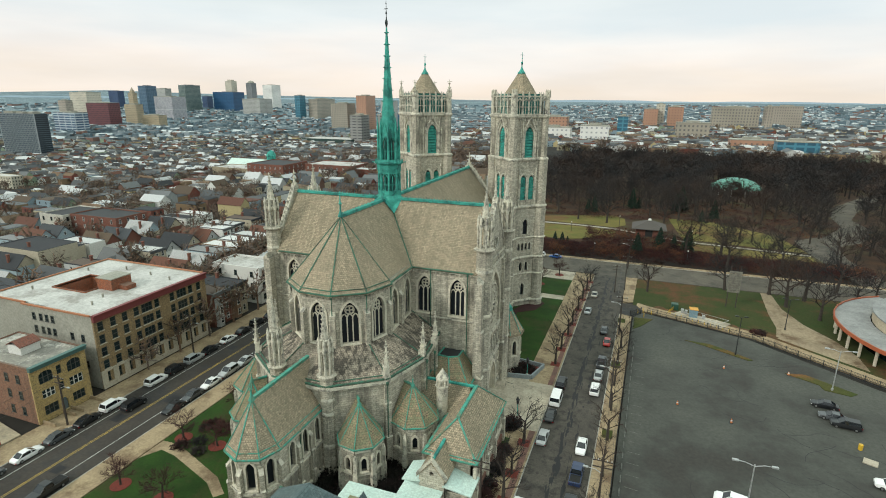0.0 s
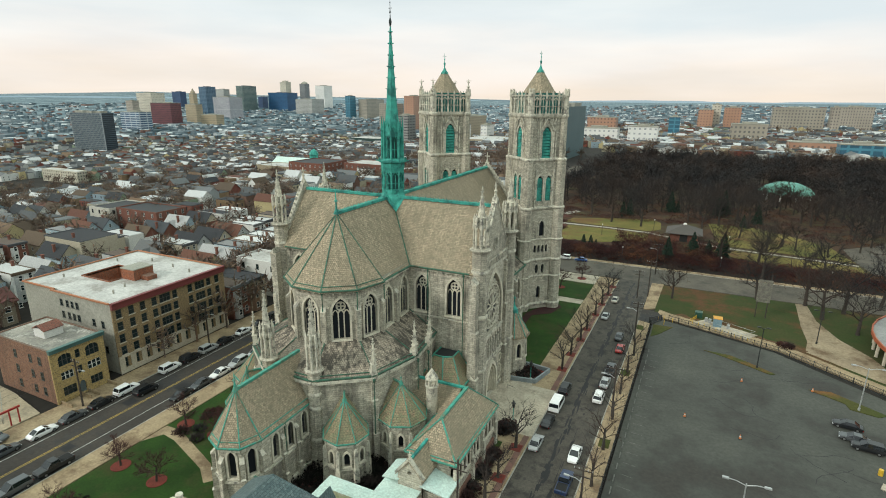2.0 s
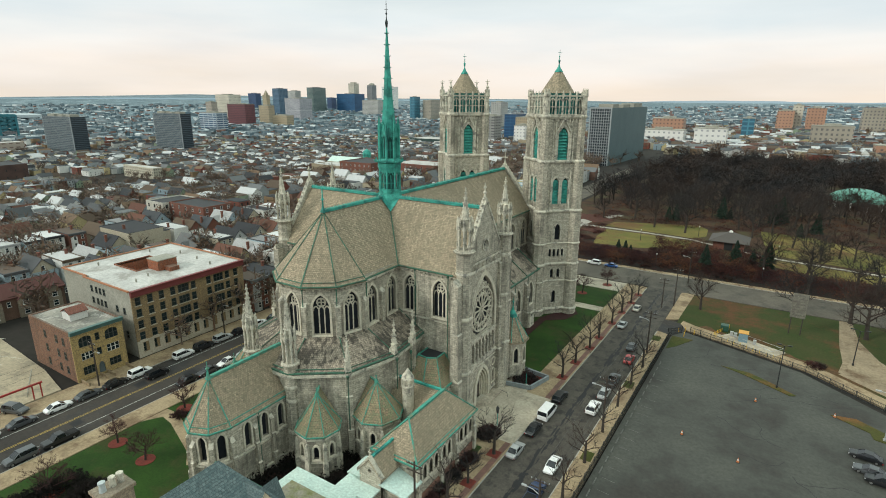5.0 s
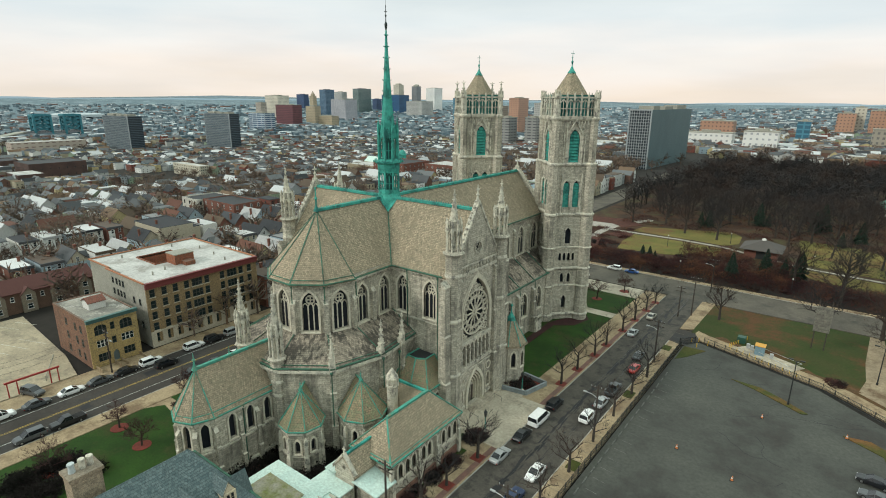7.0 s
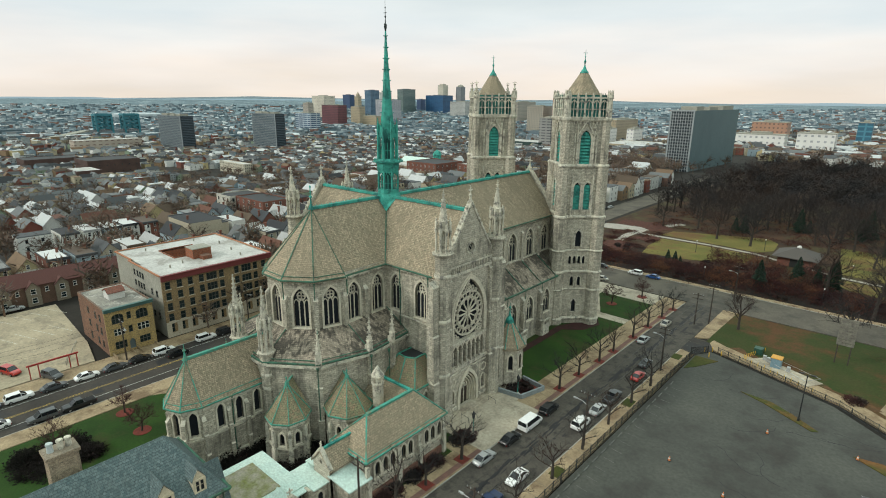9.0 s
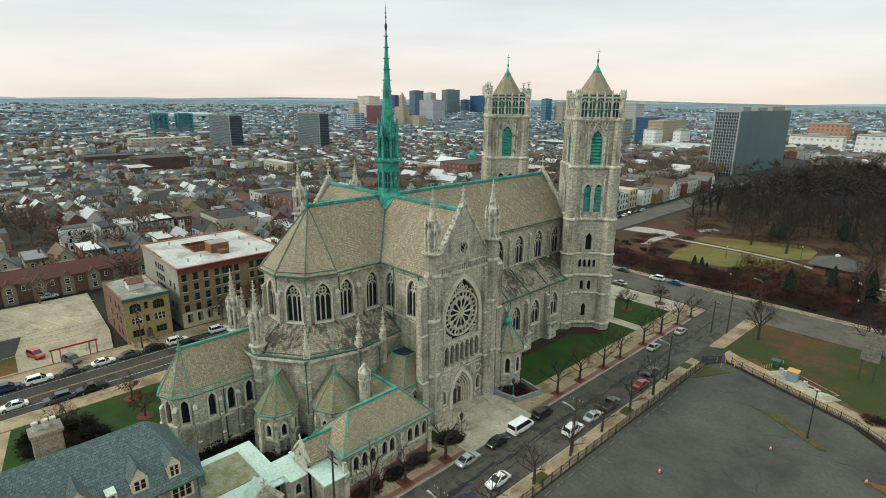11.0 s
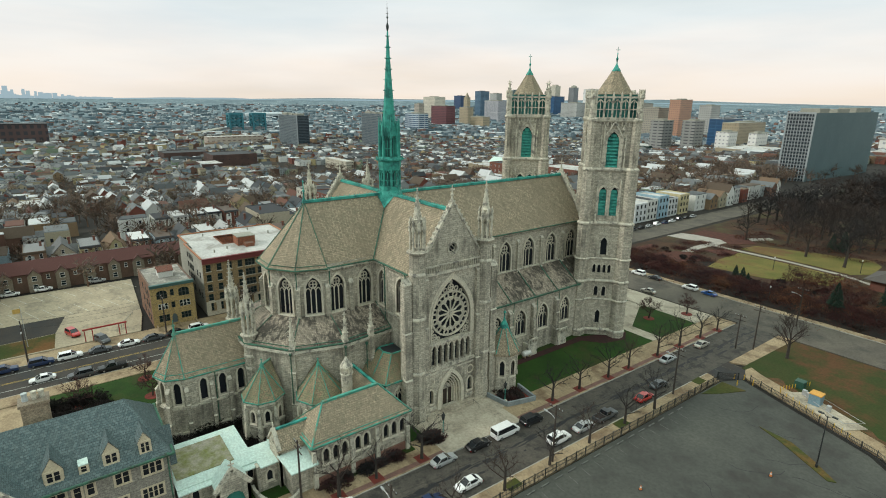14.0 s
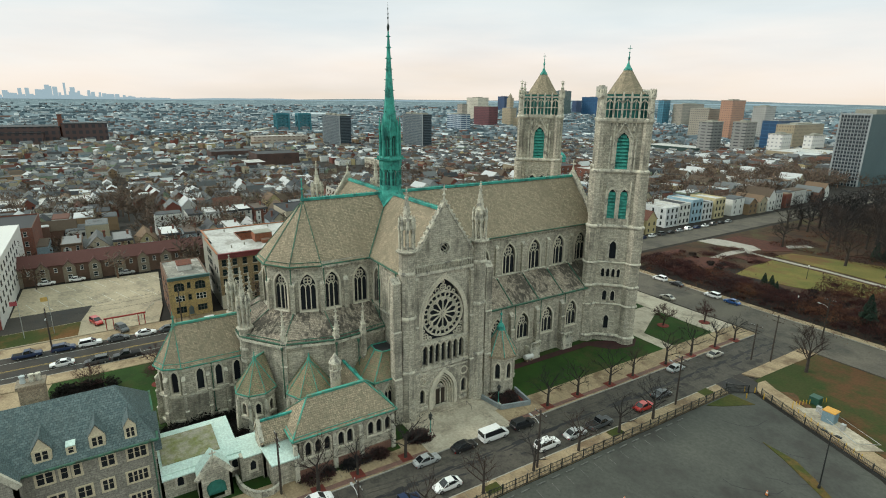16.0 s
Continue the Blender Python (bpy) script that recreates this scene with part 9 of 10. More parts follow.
def put_car(kind, paint, x, y, ang, z=-0.14):
    m = Matrix.Translation((x, y, z)) @ Matrix.Rotation(radians(ang), 4, "Z")
    if (kind, paint) in CARS:
        c = copy_thing(CARS[(kind, paint)], m)
        return c
    if kind not in CAR_PARTS:
        b, g, r, ty, ri, hl = car_meshes(kind)
        CAR_PARTS[kind] = (b, g.mesh("glass", CARGLASS), r, ty.mesh("tyre", RUBBER), ri.mesh("rim", RIM), hl)
        if "lamps" not in CAR_PARTS:
            CAR_PARTS["lamps"] = (hl.mesh("headlight", LAMP_W), hl.mesh("tail_light", LAMP_R))
    b, g, r, ty, ri, hl = CAR_PARTS[kind]
    ln, wd, body, cab = SHAPES[kind]
    t = thing({"sedan": "car", "suv": "suv", "van": "van", "pickup": "pickup_truck"}[kind], f"{paint} {LOOK[kind]} at the kerb", "car" if kind != "van" else "van", "parked vehicles")
    part("body", b, PAINT[paint], t, smooth=False)
    part("cabin_glass", g, None, t, "dark car glass")
    part("cabin_roof", r, PAINT[paint], t)
    for sx in (-1, 1):
        for sy in (-1, 1):
            w = part("wheel", ty, None, t)
            w.matrix_basis = Matrix.Translation((sx * ln * .31, sy * (wd / 2 - .1), .33))
            part("rim", ri, None, w)
    for sy in (-1, 1):
        h = part("headlight", CAR_PARTS["lamps"][0], None, t)
        h.matrix_basis = Matrix.Translation((ln / 2 - .14, sy * wd * .32, (body[-1][2] + body[-1][3]) / 2 + .08))
        h = part("tail_light", CAR_PARTS["lamps"][1], None, t)
        h.matrix_basis = Matrix.Translation((-ln / 2 + .06, sy * wd * .36, body[0][3] - .14))
    if kind == "pickup":
        part("bed", Solid().box(-2.6, -.78, 1.07, -.85, .78, 1.11), RUBBER, t, "dark truck bed")
    t.matrix_basis = m
    CARS[(kind, paint)] = t
    return t


A = 88.7
for kind, paint, x, y, a in (("sedan", "red", 42.7, 32.6, A), ("sedan", "silver", 36.4, 51.6, A), ("sedan", "tan", 37.0, 65.7, A), ("sedan", "grey", 41.6, 39.5, A), ("pickup", "grey", 42.2, 20.7, A), ("sedan", "silver", 42.0, 14.7, A), ("suv", "white", 41.8, 8.2, A),
                             ("suv", "black", 35.0, 8.4, A), ("van", "white", 34.9, 1.9, A), ("sedan", "black", 34.7, -4.3, A), ("sedan", "silver", 34.5, -11.6, A), ("sedan", "white", 41.2, -11.9, 180 + A), ("sedan", "white", 33.9, -30.0, A), ("pickup", "navy", 41.2, -19.6, A), ("suv", "black", 41.0, -27, A), ("sedan", "white", 34.0, -37, A)):
    put_car(kind, paint, x, y, a)
left = [(-46.6, "sedan", "white"), (-41.3, "sedan", "grey"), (-36.0, "sedan", "black"), (-30.8, "suv", "white"), (-20.8, "suv", "white"), (-15.6, "suv", "black"), (-10.4, "suv", "silver"), (-5.4, "sedan", "black"), (0.6, "sedan", "white"), (6, "sedan", "black"), (11.5, "suv", "black"), (17, "sedan", "black"), (22.4, "sedan", "grey"), (28, "suv", "black"), (34, "sedan", "white"), (40, "sedan", "navy"), (46, "sedan", "grey"), (-52.5, "sedan", "grey"), (-58.3, "suv", "white"), (-63.6, "suv", "navy"), (-70.4, "pickup", "navy")]
for y, k, p in left:
    put_car(k, p, -44.7, y, 90)
for y, k, p in ((-27.4, "sedan", "black"), (-22.6, "sedan", "grey"), (-17.6, "sedan", "white"), (-12.4, "suv", "silver"), (-7.2, "sedan", "silver"), (-1.5, "sedan", "black"), (4.5, "suv", "black"), (-51.2, "pickup", "black"), (-57, "suv", "grey")):
    put_car(k, p, -33.3, y, -90)
put_car("sedan", "white", -36.0, -63.6, -90)
put_car("suv", "black", -41.2, -29.2, 90)
for x, y, k, p, a in ((84.6, 18.2, "sedan", "black", 172), (84.8, 13.9, "sedan", "grey", 170), (86.2, 11.6, "suv", "black", 172), (87.5, -5.5, "suv", "white", 170), (63.5, -17.6, "suv", "white", 168)):
    put_car(k, p, x, y, a, -0.10)
for k in range(9):
    put_car(("sedan", "suv", "sedan")[k % 3], ("white", "blue", "navy", "grey", "white", "black", "tan")[k % 7], -30 + k * 6.2, 102.8 if k % 3 else 89.4, 180)
for k in range(16):
    put_car(("sedan", "suv", "sedan")[k % 3], ("white", "grey", "black", "silver", "white", "navy")[k % 6], -44.9, 112 + k * 6.6, 90)
for x, y, k, p, a in ((-58.5, -57, "suv", "red", 20), (-50, -51.5, "suv", "grey", 20), (-101.6, -62, "sedan", "white", 90), (-101.6, -70, "sedan", "white", 90), (-101.6, -82, "sedan", "grey", 90), (-101.6, -48, "sedan", "silver", 90), (1, -64, "suv", "blue", 60)):
    put_car(k, p, x, y, a, 0.03)

# ---- street furniture and markings ----
POLE_WOOD = mottled("weathered_pole_wood", (0.07, 0.055, 0.045), (0.05, 0.04, 0.035), 1.5, 8, 0.95)
GALV = plain("galvanised_steel", (0.42, 0.43, 0.43), 0.45, 0.5)
DARK_METAL = plain("dark_painted_metal", (0.02, 0.022, 0.022), 0.5)
WORN_PAINT = mottled("faded_stall_paint", (0.17, 0.17, 0.15), (0.085, 0.085, 0.08), 1.5, 6, .9)
PAINT_W = mottled("worn_white_road_paint", (0.55, 0.55, 0.52), (0.38, 0.38, 0.36), 1.2, 6, 0.9)
PAINT_Y = mottled("worn_yellow_road_paint", (0.45, 0.30, 0.06), (0.32, 0.23, 0.08), 1.2, 6, 0.9)
YELLOW = plain("yellow_paint", (0.55, 0.34, 0.03), 0.5)


def utility_pole(x, y, h=11.0, arm=True, lamp=None):
    t = thing("utility_pole", "dark wooden utility pole with crossarms", "pole", "utility poles")
    part("pole", Solid().turned(x, y, [(0, .19), (h, .13)], 8), POLE_WOOD, t)
    if arm:
        for z in (h - .6, h - 1.6):
            part("crossarm", Solid().bar((x - 1.3, y, z), (x + 1.3, y, z), .12, .14), POLE_WOOD, t)
        s = Solid()
        for dx in (-1.2, -.6, .6, 1.2):
            s.turned(x + dx, y, [(h - .55, .06), (h - .3, .05)], 6)
        part("insulator", s, GALV, t)
    if lamp:
        a = Solid().tube([(x, y, h - 2.6), (x + lamp * .9, y, h - 2.1), (x + lamp * 2.2, y, h - 2.0)], [.06, .05, .05], 6)
        part("lamp_arm", a, GALV, t)
        part("lamp_head", Solid().box(x + lamp * 2.2 - .35, y - .14, h - 2.1, x + lamp * 2.2 + .35, y + .14, h - 1.93), GALV, t)
    return t


for x, y, h, l in ((29.4, -34, 10.5, 0), (45.0, 3, 10.5, -1), (45.2, 39, 10.5, -1), (42.6, 71.0, 9, 0), (45.4, 74, 11.5, 0), (45.8, 98, 11.0, -1), (45.0, -28, 10.5, -1), (-47.2, -38, 10, 1), (-47.2, -8, 10, 1), (-47.2, 20, 10, 1), (-47.2, 52, 10, 1), (-47.2, -66, 10, 1)):
    utility_pole(x, y, h, True, l)
s = Solid()
for (x0, y0), (x1, y1) in (((45.0, -28), (45.0, 3)), ((45.0, 3), (45.2, 39)), ((45.2, 39), (45.4, 74)), ((-47.2, -66), (-47.2, -38)), ((-47.2, -38), (-47.2, -8)), ((-47.2, -8), (-47.2, 20)), ((-47.2, 20), (-47.2, 52))):
    for dx, z in ((-1.2, 9.9), (1.2, 9.9), (0, 8.2)):
        s = Solid().tube([(x0 + dx + (x1 - x0) * f, y0 + (y1 - y0) * f, z - 1.1 * 4 * f * (1 - f)) for f in (0, .25, .5, .75, 1)], [.02] * 5, 3)
        tagged(part("overhead_wire", s, DARK_METAL), "thin dark overhead wire between two poles", "wire", "overhead wires")


def lot_lamp(x, y, h, heads, mat, label):
    t = thing("car_park_lamp", label, "lamp post", "car park lamps")
    part("post", Solid().turned(x, y, [(-.1, .22), (.5, .22), (.55, .12), (h, .08)], 8), mat, t)
    for sg in heads:
        part("arm", Solid().tube([(x, y, h - .3), (x + sg * 1.2, y, h + .1), (x + sg * 2.4, y, h + .15)], [.06, .05, .05], 6), mat, t)
        part("lamp_head", Solid().box(x + sg * 2.4 - .4, y - .17, h + .05, x + sg * 2.4 + .4, y + .17, h + .25), mat, t)


lot_lamp(64.4, -22.0, 10.3, (-1, 1), GALV, "grey steel car park lamp with two arms")
lot_lamp(71.6, 37.0, 9.5, (-.4, .4), DARK_METAL, "dark car park lamp on a tall post")
lot_lamp(88.0, 26.0, 9.0, (-1, 1), GALV, "grey steel car park lamp with two arms")
lot_lamp(86.0, 57.5, 8.5, (-.6, .6), DARK_METAL, "dark lamp post with two heads")


def church_lamp(x, y):
    t = thing("church_lamp", "dark green lantern on a post with a stone foot", "lamp post", "church lamps")
    part("foot", Solid().turned(x, y, [(0, .55), (.7, .5), (.8, .35), (1.0, .2)], 8), TRIM, t, "pale stone foot")
    part("post", Solid().turned(x, y, [(.9, .12), (1.3, .08), (3.3, .07), (3.4, .16)], 8), COPPER, t)
    part("lantern", Solid().turned(x, y, [(3.4, .2), (4.2, .32), (4.3, .4), (4.7, .12), (5.0, .03)], 6), DARK_METAL, t)


church_lamp(29.0, -7.6)
church_lamp(27.6, 8.6)
# sunken planter with parapet beside the portal
s = Solid()
for a, b in (((23.6, 7.6), (28.6, 8.4)), ((28.6, 8.4), (30.2, 14.4)), ((30.2, 14.4), (24.6, 15.2))):
    s.bar((*a, .45), (*b, .45), .4, .95)
tagged(part("planter_wall", s, mottled("blue_grey_stone", (0.26, 0.29, 0.30), (0.20, 0.23, 0.24), .6, 4)), "low blue-grey stone wall round a planted bed", "wall")
sheet("planting_bed", [(24.0, 8.0), (28.4, 8.7), (29.9, 14.2), (24.4, 14.9)], 0.07, MULCH, "bed of dark red mulch", "flower bed")
sheet("bed_nave", [(15.9, 15.0), (17.6, 15.0), (17.8, 44), (22.2, 47.5), (23.8, 53.5), (21.2, 57.6), (15.9, 45)], 0.02, mottled("dark_maroon_planting", (0.05, 0.018, 0.018), (0.035, 0.016, 0.015), .6, 5, 1.0), "dark red mulch bed along the nave", "flower bed")
for y0, y1, z in ((-6.0, 4.5, 1),):
    for k in (-4.5, 4.0):
        t = thing("handrail", "thin metal handrail on the church steps", "handrail", "handrails")
        part("rail", Solid().tube([(24.2, TY + k, .2), (24.2, TY + k, 1.15), (25.9, TY + k, .9), (25.9, TY + k, 0)], [.04] * 4, 6), DARK_METAL, t)
# brick edge strips and kerbs
BRICK_FLAT = mottled("red_brown_brick_paving", (0.19, 0.10, 0.08), (0.14, 0.085, 0.07), .5, 5, .95)
sheet("brick_strip", street_strip(32.1, 33.1, -60, 80), 0.012, BRICK_FLAT, "strip of red brick paving by the kerb", "pavement", 0.2)
sheet("verge", street_strip(27.95, 29.4, -31, -13.5), 0.02, GRASS, "narrow green verge before the sacristy", "lawn", 0.2)
KERB = mottled("granite_kerb", (0.36, 0.34, 0.30), (0.28, 0.27, 0.24), .6, 4, .9)
for nm, a in (("kerb_side", street_strip(33.45, 33.62, -140, 86)), ("kerb_far", street_strip(43.58, 43.75, -140, 53.3)), ("kerb_avenue", [(-32.02, -400), (-31.85, -400), (-31.85, 86), (-32.02, 86)]), ("kerb_opposite", [(-46.15, -400), (-45.98, -400), (-45.98, 87), (-46.15, 87)]), ("kerb_park", [(-30, 103.95), (240, 103.95), (240, 104.15), (-30, 104.15)])):
    sheet(nm, a, 0.015, KERB, "pale granite kerb", "kerb", 0.3)
# pavement slabs: joints cut as narrow dark gaps
s = Solid()
for k in range(58):
    y = -80 + k * 2.9
    s.prism([(rx(43.8, y), y), (rx(46.85, y), y), (rx(46.85, y), y + .06), (rx(43.8, y), y + .06)], -.1, .006)
    if not -10 < y < 12:
        s.prism([(rx(28.0, y), y), (rx(31.35, y), y), (rx(31.35, y), y + .05), (rx(28.0, y), y + .05)], -.1, .006)
tagged(part("pavement_joint", s, plain("dark_joint", (0.13, 0.115, 0.095), 1)), "dark joints between the pavement slabs", "joints", "", "structure")
s = Solid()
for x0, x1, y0, y1 in ((44.2, 46.0, -7.5, -4.8), (44.3, 46.2, 20, 23), (44.6, 46.5, 47, 50)):
    s.prism([(x0, y0), (x1, y0), (x1, y1), (x0, y1)], -.1, .02)
tagged(part("grass_patch", s, GRASS_DRY), "small yellowed grass squares in the pavement", "grass", "", "structure")
# road markings
s = Solid()
for x in (-38.9, -38.55):
    s.box(x - .06, -400, -.16, x + .06, 86, -.136)
tagged(part("centre_line", s, PAINT_Y), "double yellow centre line of the avenue", "road marking", "", "structure")
s = Solid()
for x in (-35.0, -43.0):
    s.box(x - .06, -400, -.16, x + .06, 86, -.136)
tagged(part("lane_line", s, PAINT_W), "white parking lane lines of the avenue", "road marking", "", "structure")
TAR = plain("fresh_black_tar", (0.014, 0.014, 0.015), 0.75)
rt = random.Random(21)
s = Solid()
for k in range(260):
    y = rt.uniform(-45, 85)
    x = rt.choice((37.9, 38.1, 38.2, 38.3, 38.5, 40.3)) + rt.gauss(0, .22)
    ln, wd = rt.uniform(.3, 2.4), rt.uniform(.05, .34)
    p = []
    for j in range(9):
        a = 6.2832 * j / 9
        q = rt.uniform(.6, 1.15)
        p.append((rx(x, y) + wd * math.cos(a) * q, y + ln * math.sin(a) * q))
    s.prism(p, -.2, -.135 + k * .00004)
for x, y, w in ((-40.8, -33, 1.1), (-36.4, -24.5, 1.3), (-41.2, -2, 1.0), (-37, -47, .9)):
    s.prism([(x - w, y - w), (x + w, y - w), (x + w, y + w), (x - w, y + w)], -.2, -.134)
tagged(part("tar_patch", s, TAR), "black tar patches in the road", "road patch", "", "stuff")
s = Solid()
cr_ = []
for k in range(46):
    x, y = rt.uniform(52, 100), rt.uniform(-40, 42)
    a = rt.uniform(0, 6.28)
    pts = [(x, y)]
    for j in range(6):
        a += rt.uniform(-.7, .7)
        pts.append((pts[-1][0] + 1.6 * math.cos(a), pts[-1][1] + 1.6 * math.sin(a)))
    if all(px - 97 < (py - 30) * -1.2 for px, py in pts):
        for p, q in zip(pts, pts[1:]):
            s.bar((*p, -.1), (*q, -.1), .09, .012)
tagged(part("crack_seal", s, TAR), "dark sealed cracks in the car park", "cracks", "", "stuff")
for x, y in ((68.1, 28.6), (57.5, 9.0), (81.1, 30.4), (66.6, 5.8)):
    t = thing("traffic_cone", "small worn orange and white traffic cone in the car park", "cone", "traffic cones", at=Matrix.Translation((x, y, -.1)))
    part("cone_base", Solid().box(-.28, -.28, 0, .28, .28, .06), RUBBER, t)
    part("cone_body", Solid().turned(0, 0, [(.06, .22), (.8, .05)], 10), plain("cone_orange", (0.5, 0.16, 0.05), .7) if x == 68.1 else bpy.data.materials["cone_orange"], t)
    part("cone_band", Solid().turned(0, 0, [(.38, .152), (.58, .112)], 10), WHITE, t, "white band")
s = Solid()
for k in range(36):
    y = -75 + k * 3.1
    if y < 47:
        s.bar((rx(48.9, y), y, -.1), (rx(50.9, y), y - .25, -.1), .08, .008)
        t = tagged(part("wheel_stop", Solid().bar((rx(48.3, y + 1.5) - .1, y + .6, -.02), (rx(48.3, y + 1.5) - .1, y + 2.4, -.02), .18, .18), WORN_PAINT), "pale concrete wheel stop in the car park", "wheel stop", "wheel stops")
tagged(part("stall_line", s, WORN_PAINT), "worn white stall lines in the car park", "road marking", "", "structure")
for pts in ([(60.8, 41.4), (66.4, 41.0), (70.5, 38.6), (75.0, 35.3), (74.0, 34.6), (69.6, 37.1), (65.2, 39.6)], [(80.5, 30.8), (84.5, 31.6), (92.5, 26.0), (91, 24.6), (86.5, 25.6), (86.2, 27.6)]):
    sheet("island", pts, 0.02, GRASS_DRY, "dry grass traffic island with a kerb in the car park", "traffic island")
sheet("lot_corner", [(48.7, 52.2), (53.5, 52.5), (50.5, 46.5), (48.6, 44)], 0.0, GRASS_DRY, "corner of dead leaves and dry grass by the gate", "ground")
# concrete path outside the fence, plaza by the round building
sheet("fence_path", [(49.0, 60.2), (51.4, 57.8), (77.5, 48.6), (98.5, 32.5), (112, 22), (113, 25), (99.5, 36), (79, 52.5), (52.5, 62.2), (49.5, 64)], 0.0, CONCRETE, "broken tan concrete path by the fence", "path")
sheet("corner_pavement", [(rx(43.8, 62), 62.5), (48.2, 64.5), (49.2, 88.0), (rx(43.8, 80), 87.6)], 0.0, CONCRETE, "tan concrete corner pavement", "pavement")
sheet("plaza", [(82.8, 51), (92.6, 43), (98.6, 38.4), (98.6, 46), (96.4, 54), (91.5, 63), (88.6, 74), (88.2, 87.1), (85.4, 87.1), (84.2, 68), (84.2, 58)], 0.0, mottled("old_plaza_concrete", (0.30, 0.235, 0.155), (0.215, 0.165, 0.11), .15, 1.6, .95, c=(0.13, 0.085, 0.05), patch=.12), "old concrete plaza", "plaza")


def fence(name, pts, h, step, label, rails=3):
    t = thing(name, label, "fence")
    mat = DARK_METAL
    post = Solid().box(-.07, -.07, 0, .07, .07, h + .12).mesh("post", mat)
    s, wv = Solid(), Solid()
    for (x0, y0), (x1, y1) in zip(pts, pts[1:]):
        ln = math.hypot(x1 - x0, y1 - y0)
        n = max(1, round(ln / step))
        for i in range(n):
            o = part("post", post, None, t)
            o.location = (x0 + (x1 - x0) * i / n, y0 + (y1 - y0) * i / n, -.1)
        for k in range(rails):
            z = -.1 + h * (k + .15) / (rails - .7)
            part("rail", Solid().bar((x0, y0, z), (x1, y1, z), .07), mat, t)
        m = int(ln / .28)
        for i in range(m):
            f = i / m
            wv.bar((x0 + (x1 - x0) * f, y0 + (y1 - y0) * f, 0), (x0 + (x1 - x0) * f, y0 + (y1 - y0) * f, h - .15), .045)
    tagged(part("picket", wv, mat, t), kind="stuff")


sheet("driveway", [(rx(43.6, 53.5), 53.5), (48.3, 52.3), (51.2, 57.4), (49.2, 61.6), (rx(43.6, 62.4), 62.4)], 0.004, ASPHALT, "asphalt entrance to the car park", "driveway")
fence("lot_fence", [(rx(46.95, -80), -80), (rx(46.95, 52), 52)], 1.7, 2.4, "dark metal fence along the car park")
fence("path_fence", [(52.2, 57.2), (76.8, 47.8), (97.8, 31.0), (118, 15)], 1.5, 2.6, "dark metal fence between car park and path")
LITTER = mottled("rust_leaf_litter", (0.13, 0.062, 0.026), (0.075, 0.042, 0.02), .4, 3, 1, bump=.4, c=(0.05, 0.042, 0.016), patch=.5)
rl = random.Random(77)
for (x0, y0), (x1, y1) in (((53.5, 62.1), (79, 52.8)), ((80, 52.1), (82.4, 50.2))):
    n = max(2, int(math.dist((x0, y0), (x1, y1)) / 1.2))
    d = Vector((x1 - x0, y1 - y0)).normalized()
    near = [(x0 + (x1 - x0) * i / n - d.y * rl.uniform(-.5, .1), y0 + (y1 - y0) * i / n + d.x * rl.uniform(-.5, .1)) for i in range(n + 1)]
    away = [(x0 + (x1 - x0) * i / n - d.y * rl.uniform(.5, 2.2), y0 + (y1 - y0) * i / n + d.x * rl.uniform(.5, 2.2)) for i in range(n + 1)]
    sheet("leaf_litter", near + away[::-1], 0.014, LITTER, "drift of rusty fallen leaves beside the path", "leaves")
t = thing("gate", "dark metal gate leaf standing open at the car park", "gate")
for x, y in ((47.6, 52.3), (50.4, 55.6)):
    part("gate_post", Solid().box(x - .09, y - .09, -.1, x + .09, y + .09, 1.9), DARK_METAL, t)
for z in (.15, .95, 1.7):
    part("gate_rail", Solid().bar((47.6, 52.3, z), (50.4, 55.6, z), .09), DARK_METAL, t)
for i in range(1, 20):
    part("gate_bar", Solid().bar((47.6 + .14 * i, 52.3 + .165 * i, .15), (47.6 + .14 * i, 52.3 + .165 * i, 1.7), .05), DARK_METAL, t)
t = thing("storage_tank", "white cylindrical tank lying beside the nave wall", "tank", at=Matrix.Translation((16.2, 26.4, 0)))
part("tank_body", Solid().tube([(-.2, -1.25, 1.0), (-.2, -1.05, 1.0), (-.2, 1.05, 1.0), (-.2, 1.25, 1.0)], [.35, .62, .62, .35], 14), WHITE, t)
for y in (-.7, .7):
    part("cradle", Solid().box(-.7, y - .12, 0, .3, y + .12, .55), CONCRETE, t)
for x, y in ((51.0, 57.0), (49.6, 55.6), (53.2, 56.2), (51.2, 53.5)):
    tagged(part("bollard", Solid().turned(x, y, [(-.1, .1), (1.0, .1), (1.08, .05)], 8), YELLOW), "yellow steel bollard by the car park gate", "bollard", "bollards")
# transformer yard
sheet("equipment_pad", [(58.3, 58.2), (61.0, 61.5), (73.2, 56.4), (70.6, 52.4)], 0.12, PALE_CONCRETE, "concrete pad of the equipment yard", "pad")
t = thing("equipment_cabinet", "blue-grey electrical cabinet with an orange top", "cabinet")
part("cabinet_body", Solid().box(63.0, 57.4, .1, 65.0, 59.4, 2.3), plain("blue_grey_enamel", (0.16, 0.25, 0.30), .5), t)
part("cabinet_top", Solid().box(62.9, 57.3, 2.3, 65.1, 59.5, 2.45), plain("orange_top", (0.55, 0.28, 0.05), .6), t, "orange top")
t = thing("transformer", "dark green transformer box on its pad", "transformer")
part("transformer_body", Solid().box(58.6, 62.4, 0, 60.4, 64.2, 1.5), plain("dark_green_enamel", (0.02, 0.07, 0.05), .5), t)
for i, (x, y) in enumerate(((61.0, 60.0), (61.9, 59.4), (66.2, 57.2))):
    t = thing("meter_box", "pale grey meter box in the equipment yard", "box", "meter boxes")
    part("box_body", Solid().box(x, y, .1, x + .7, y + .7, 1.2), GALV, t)
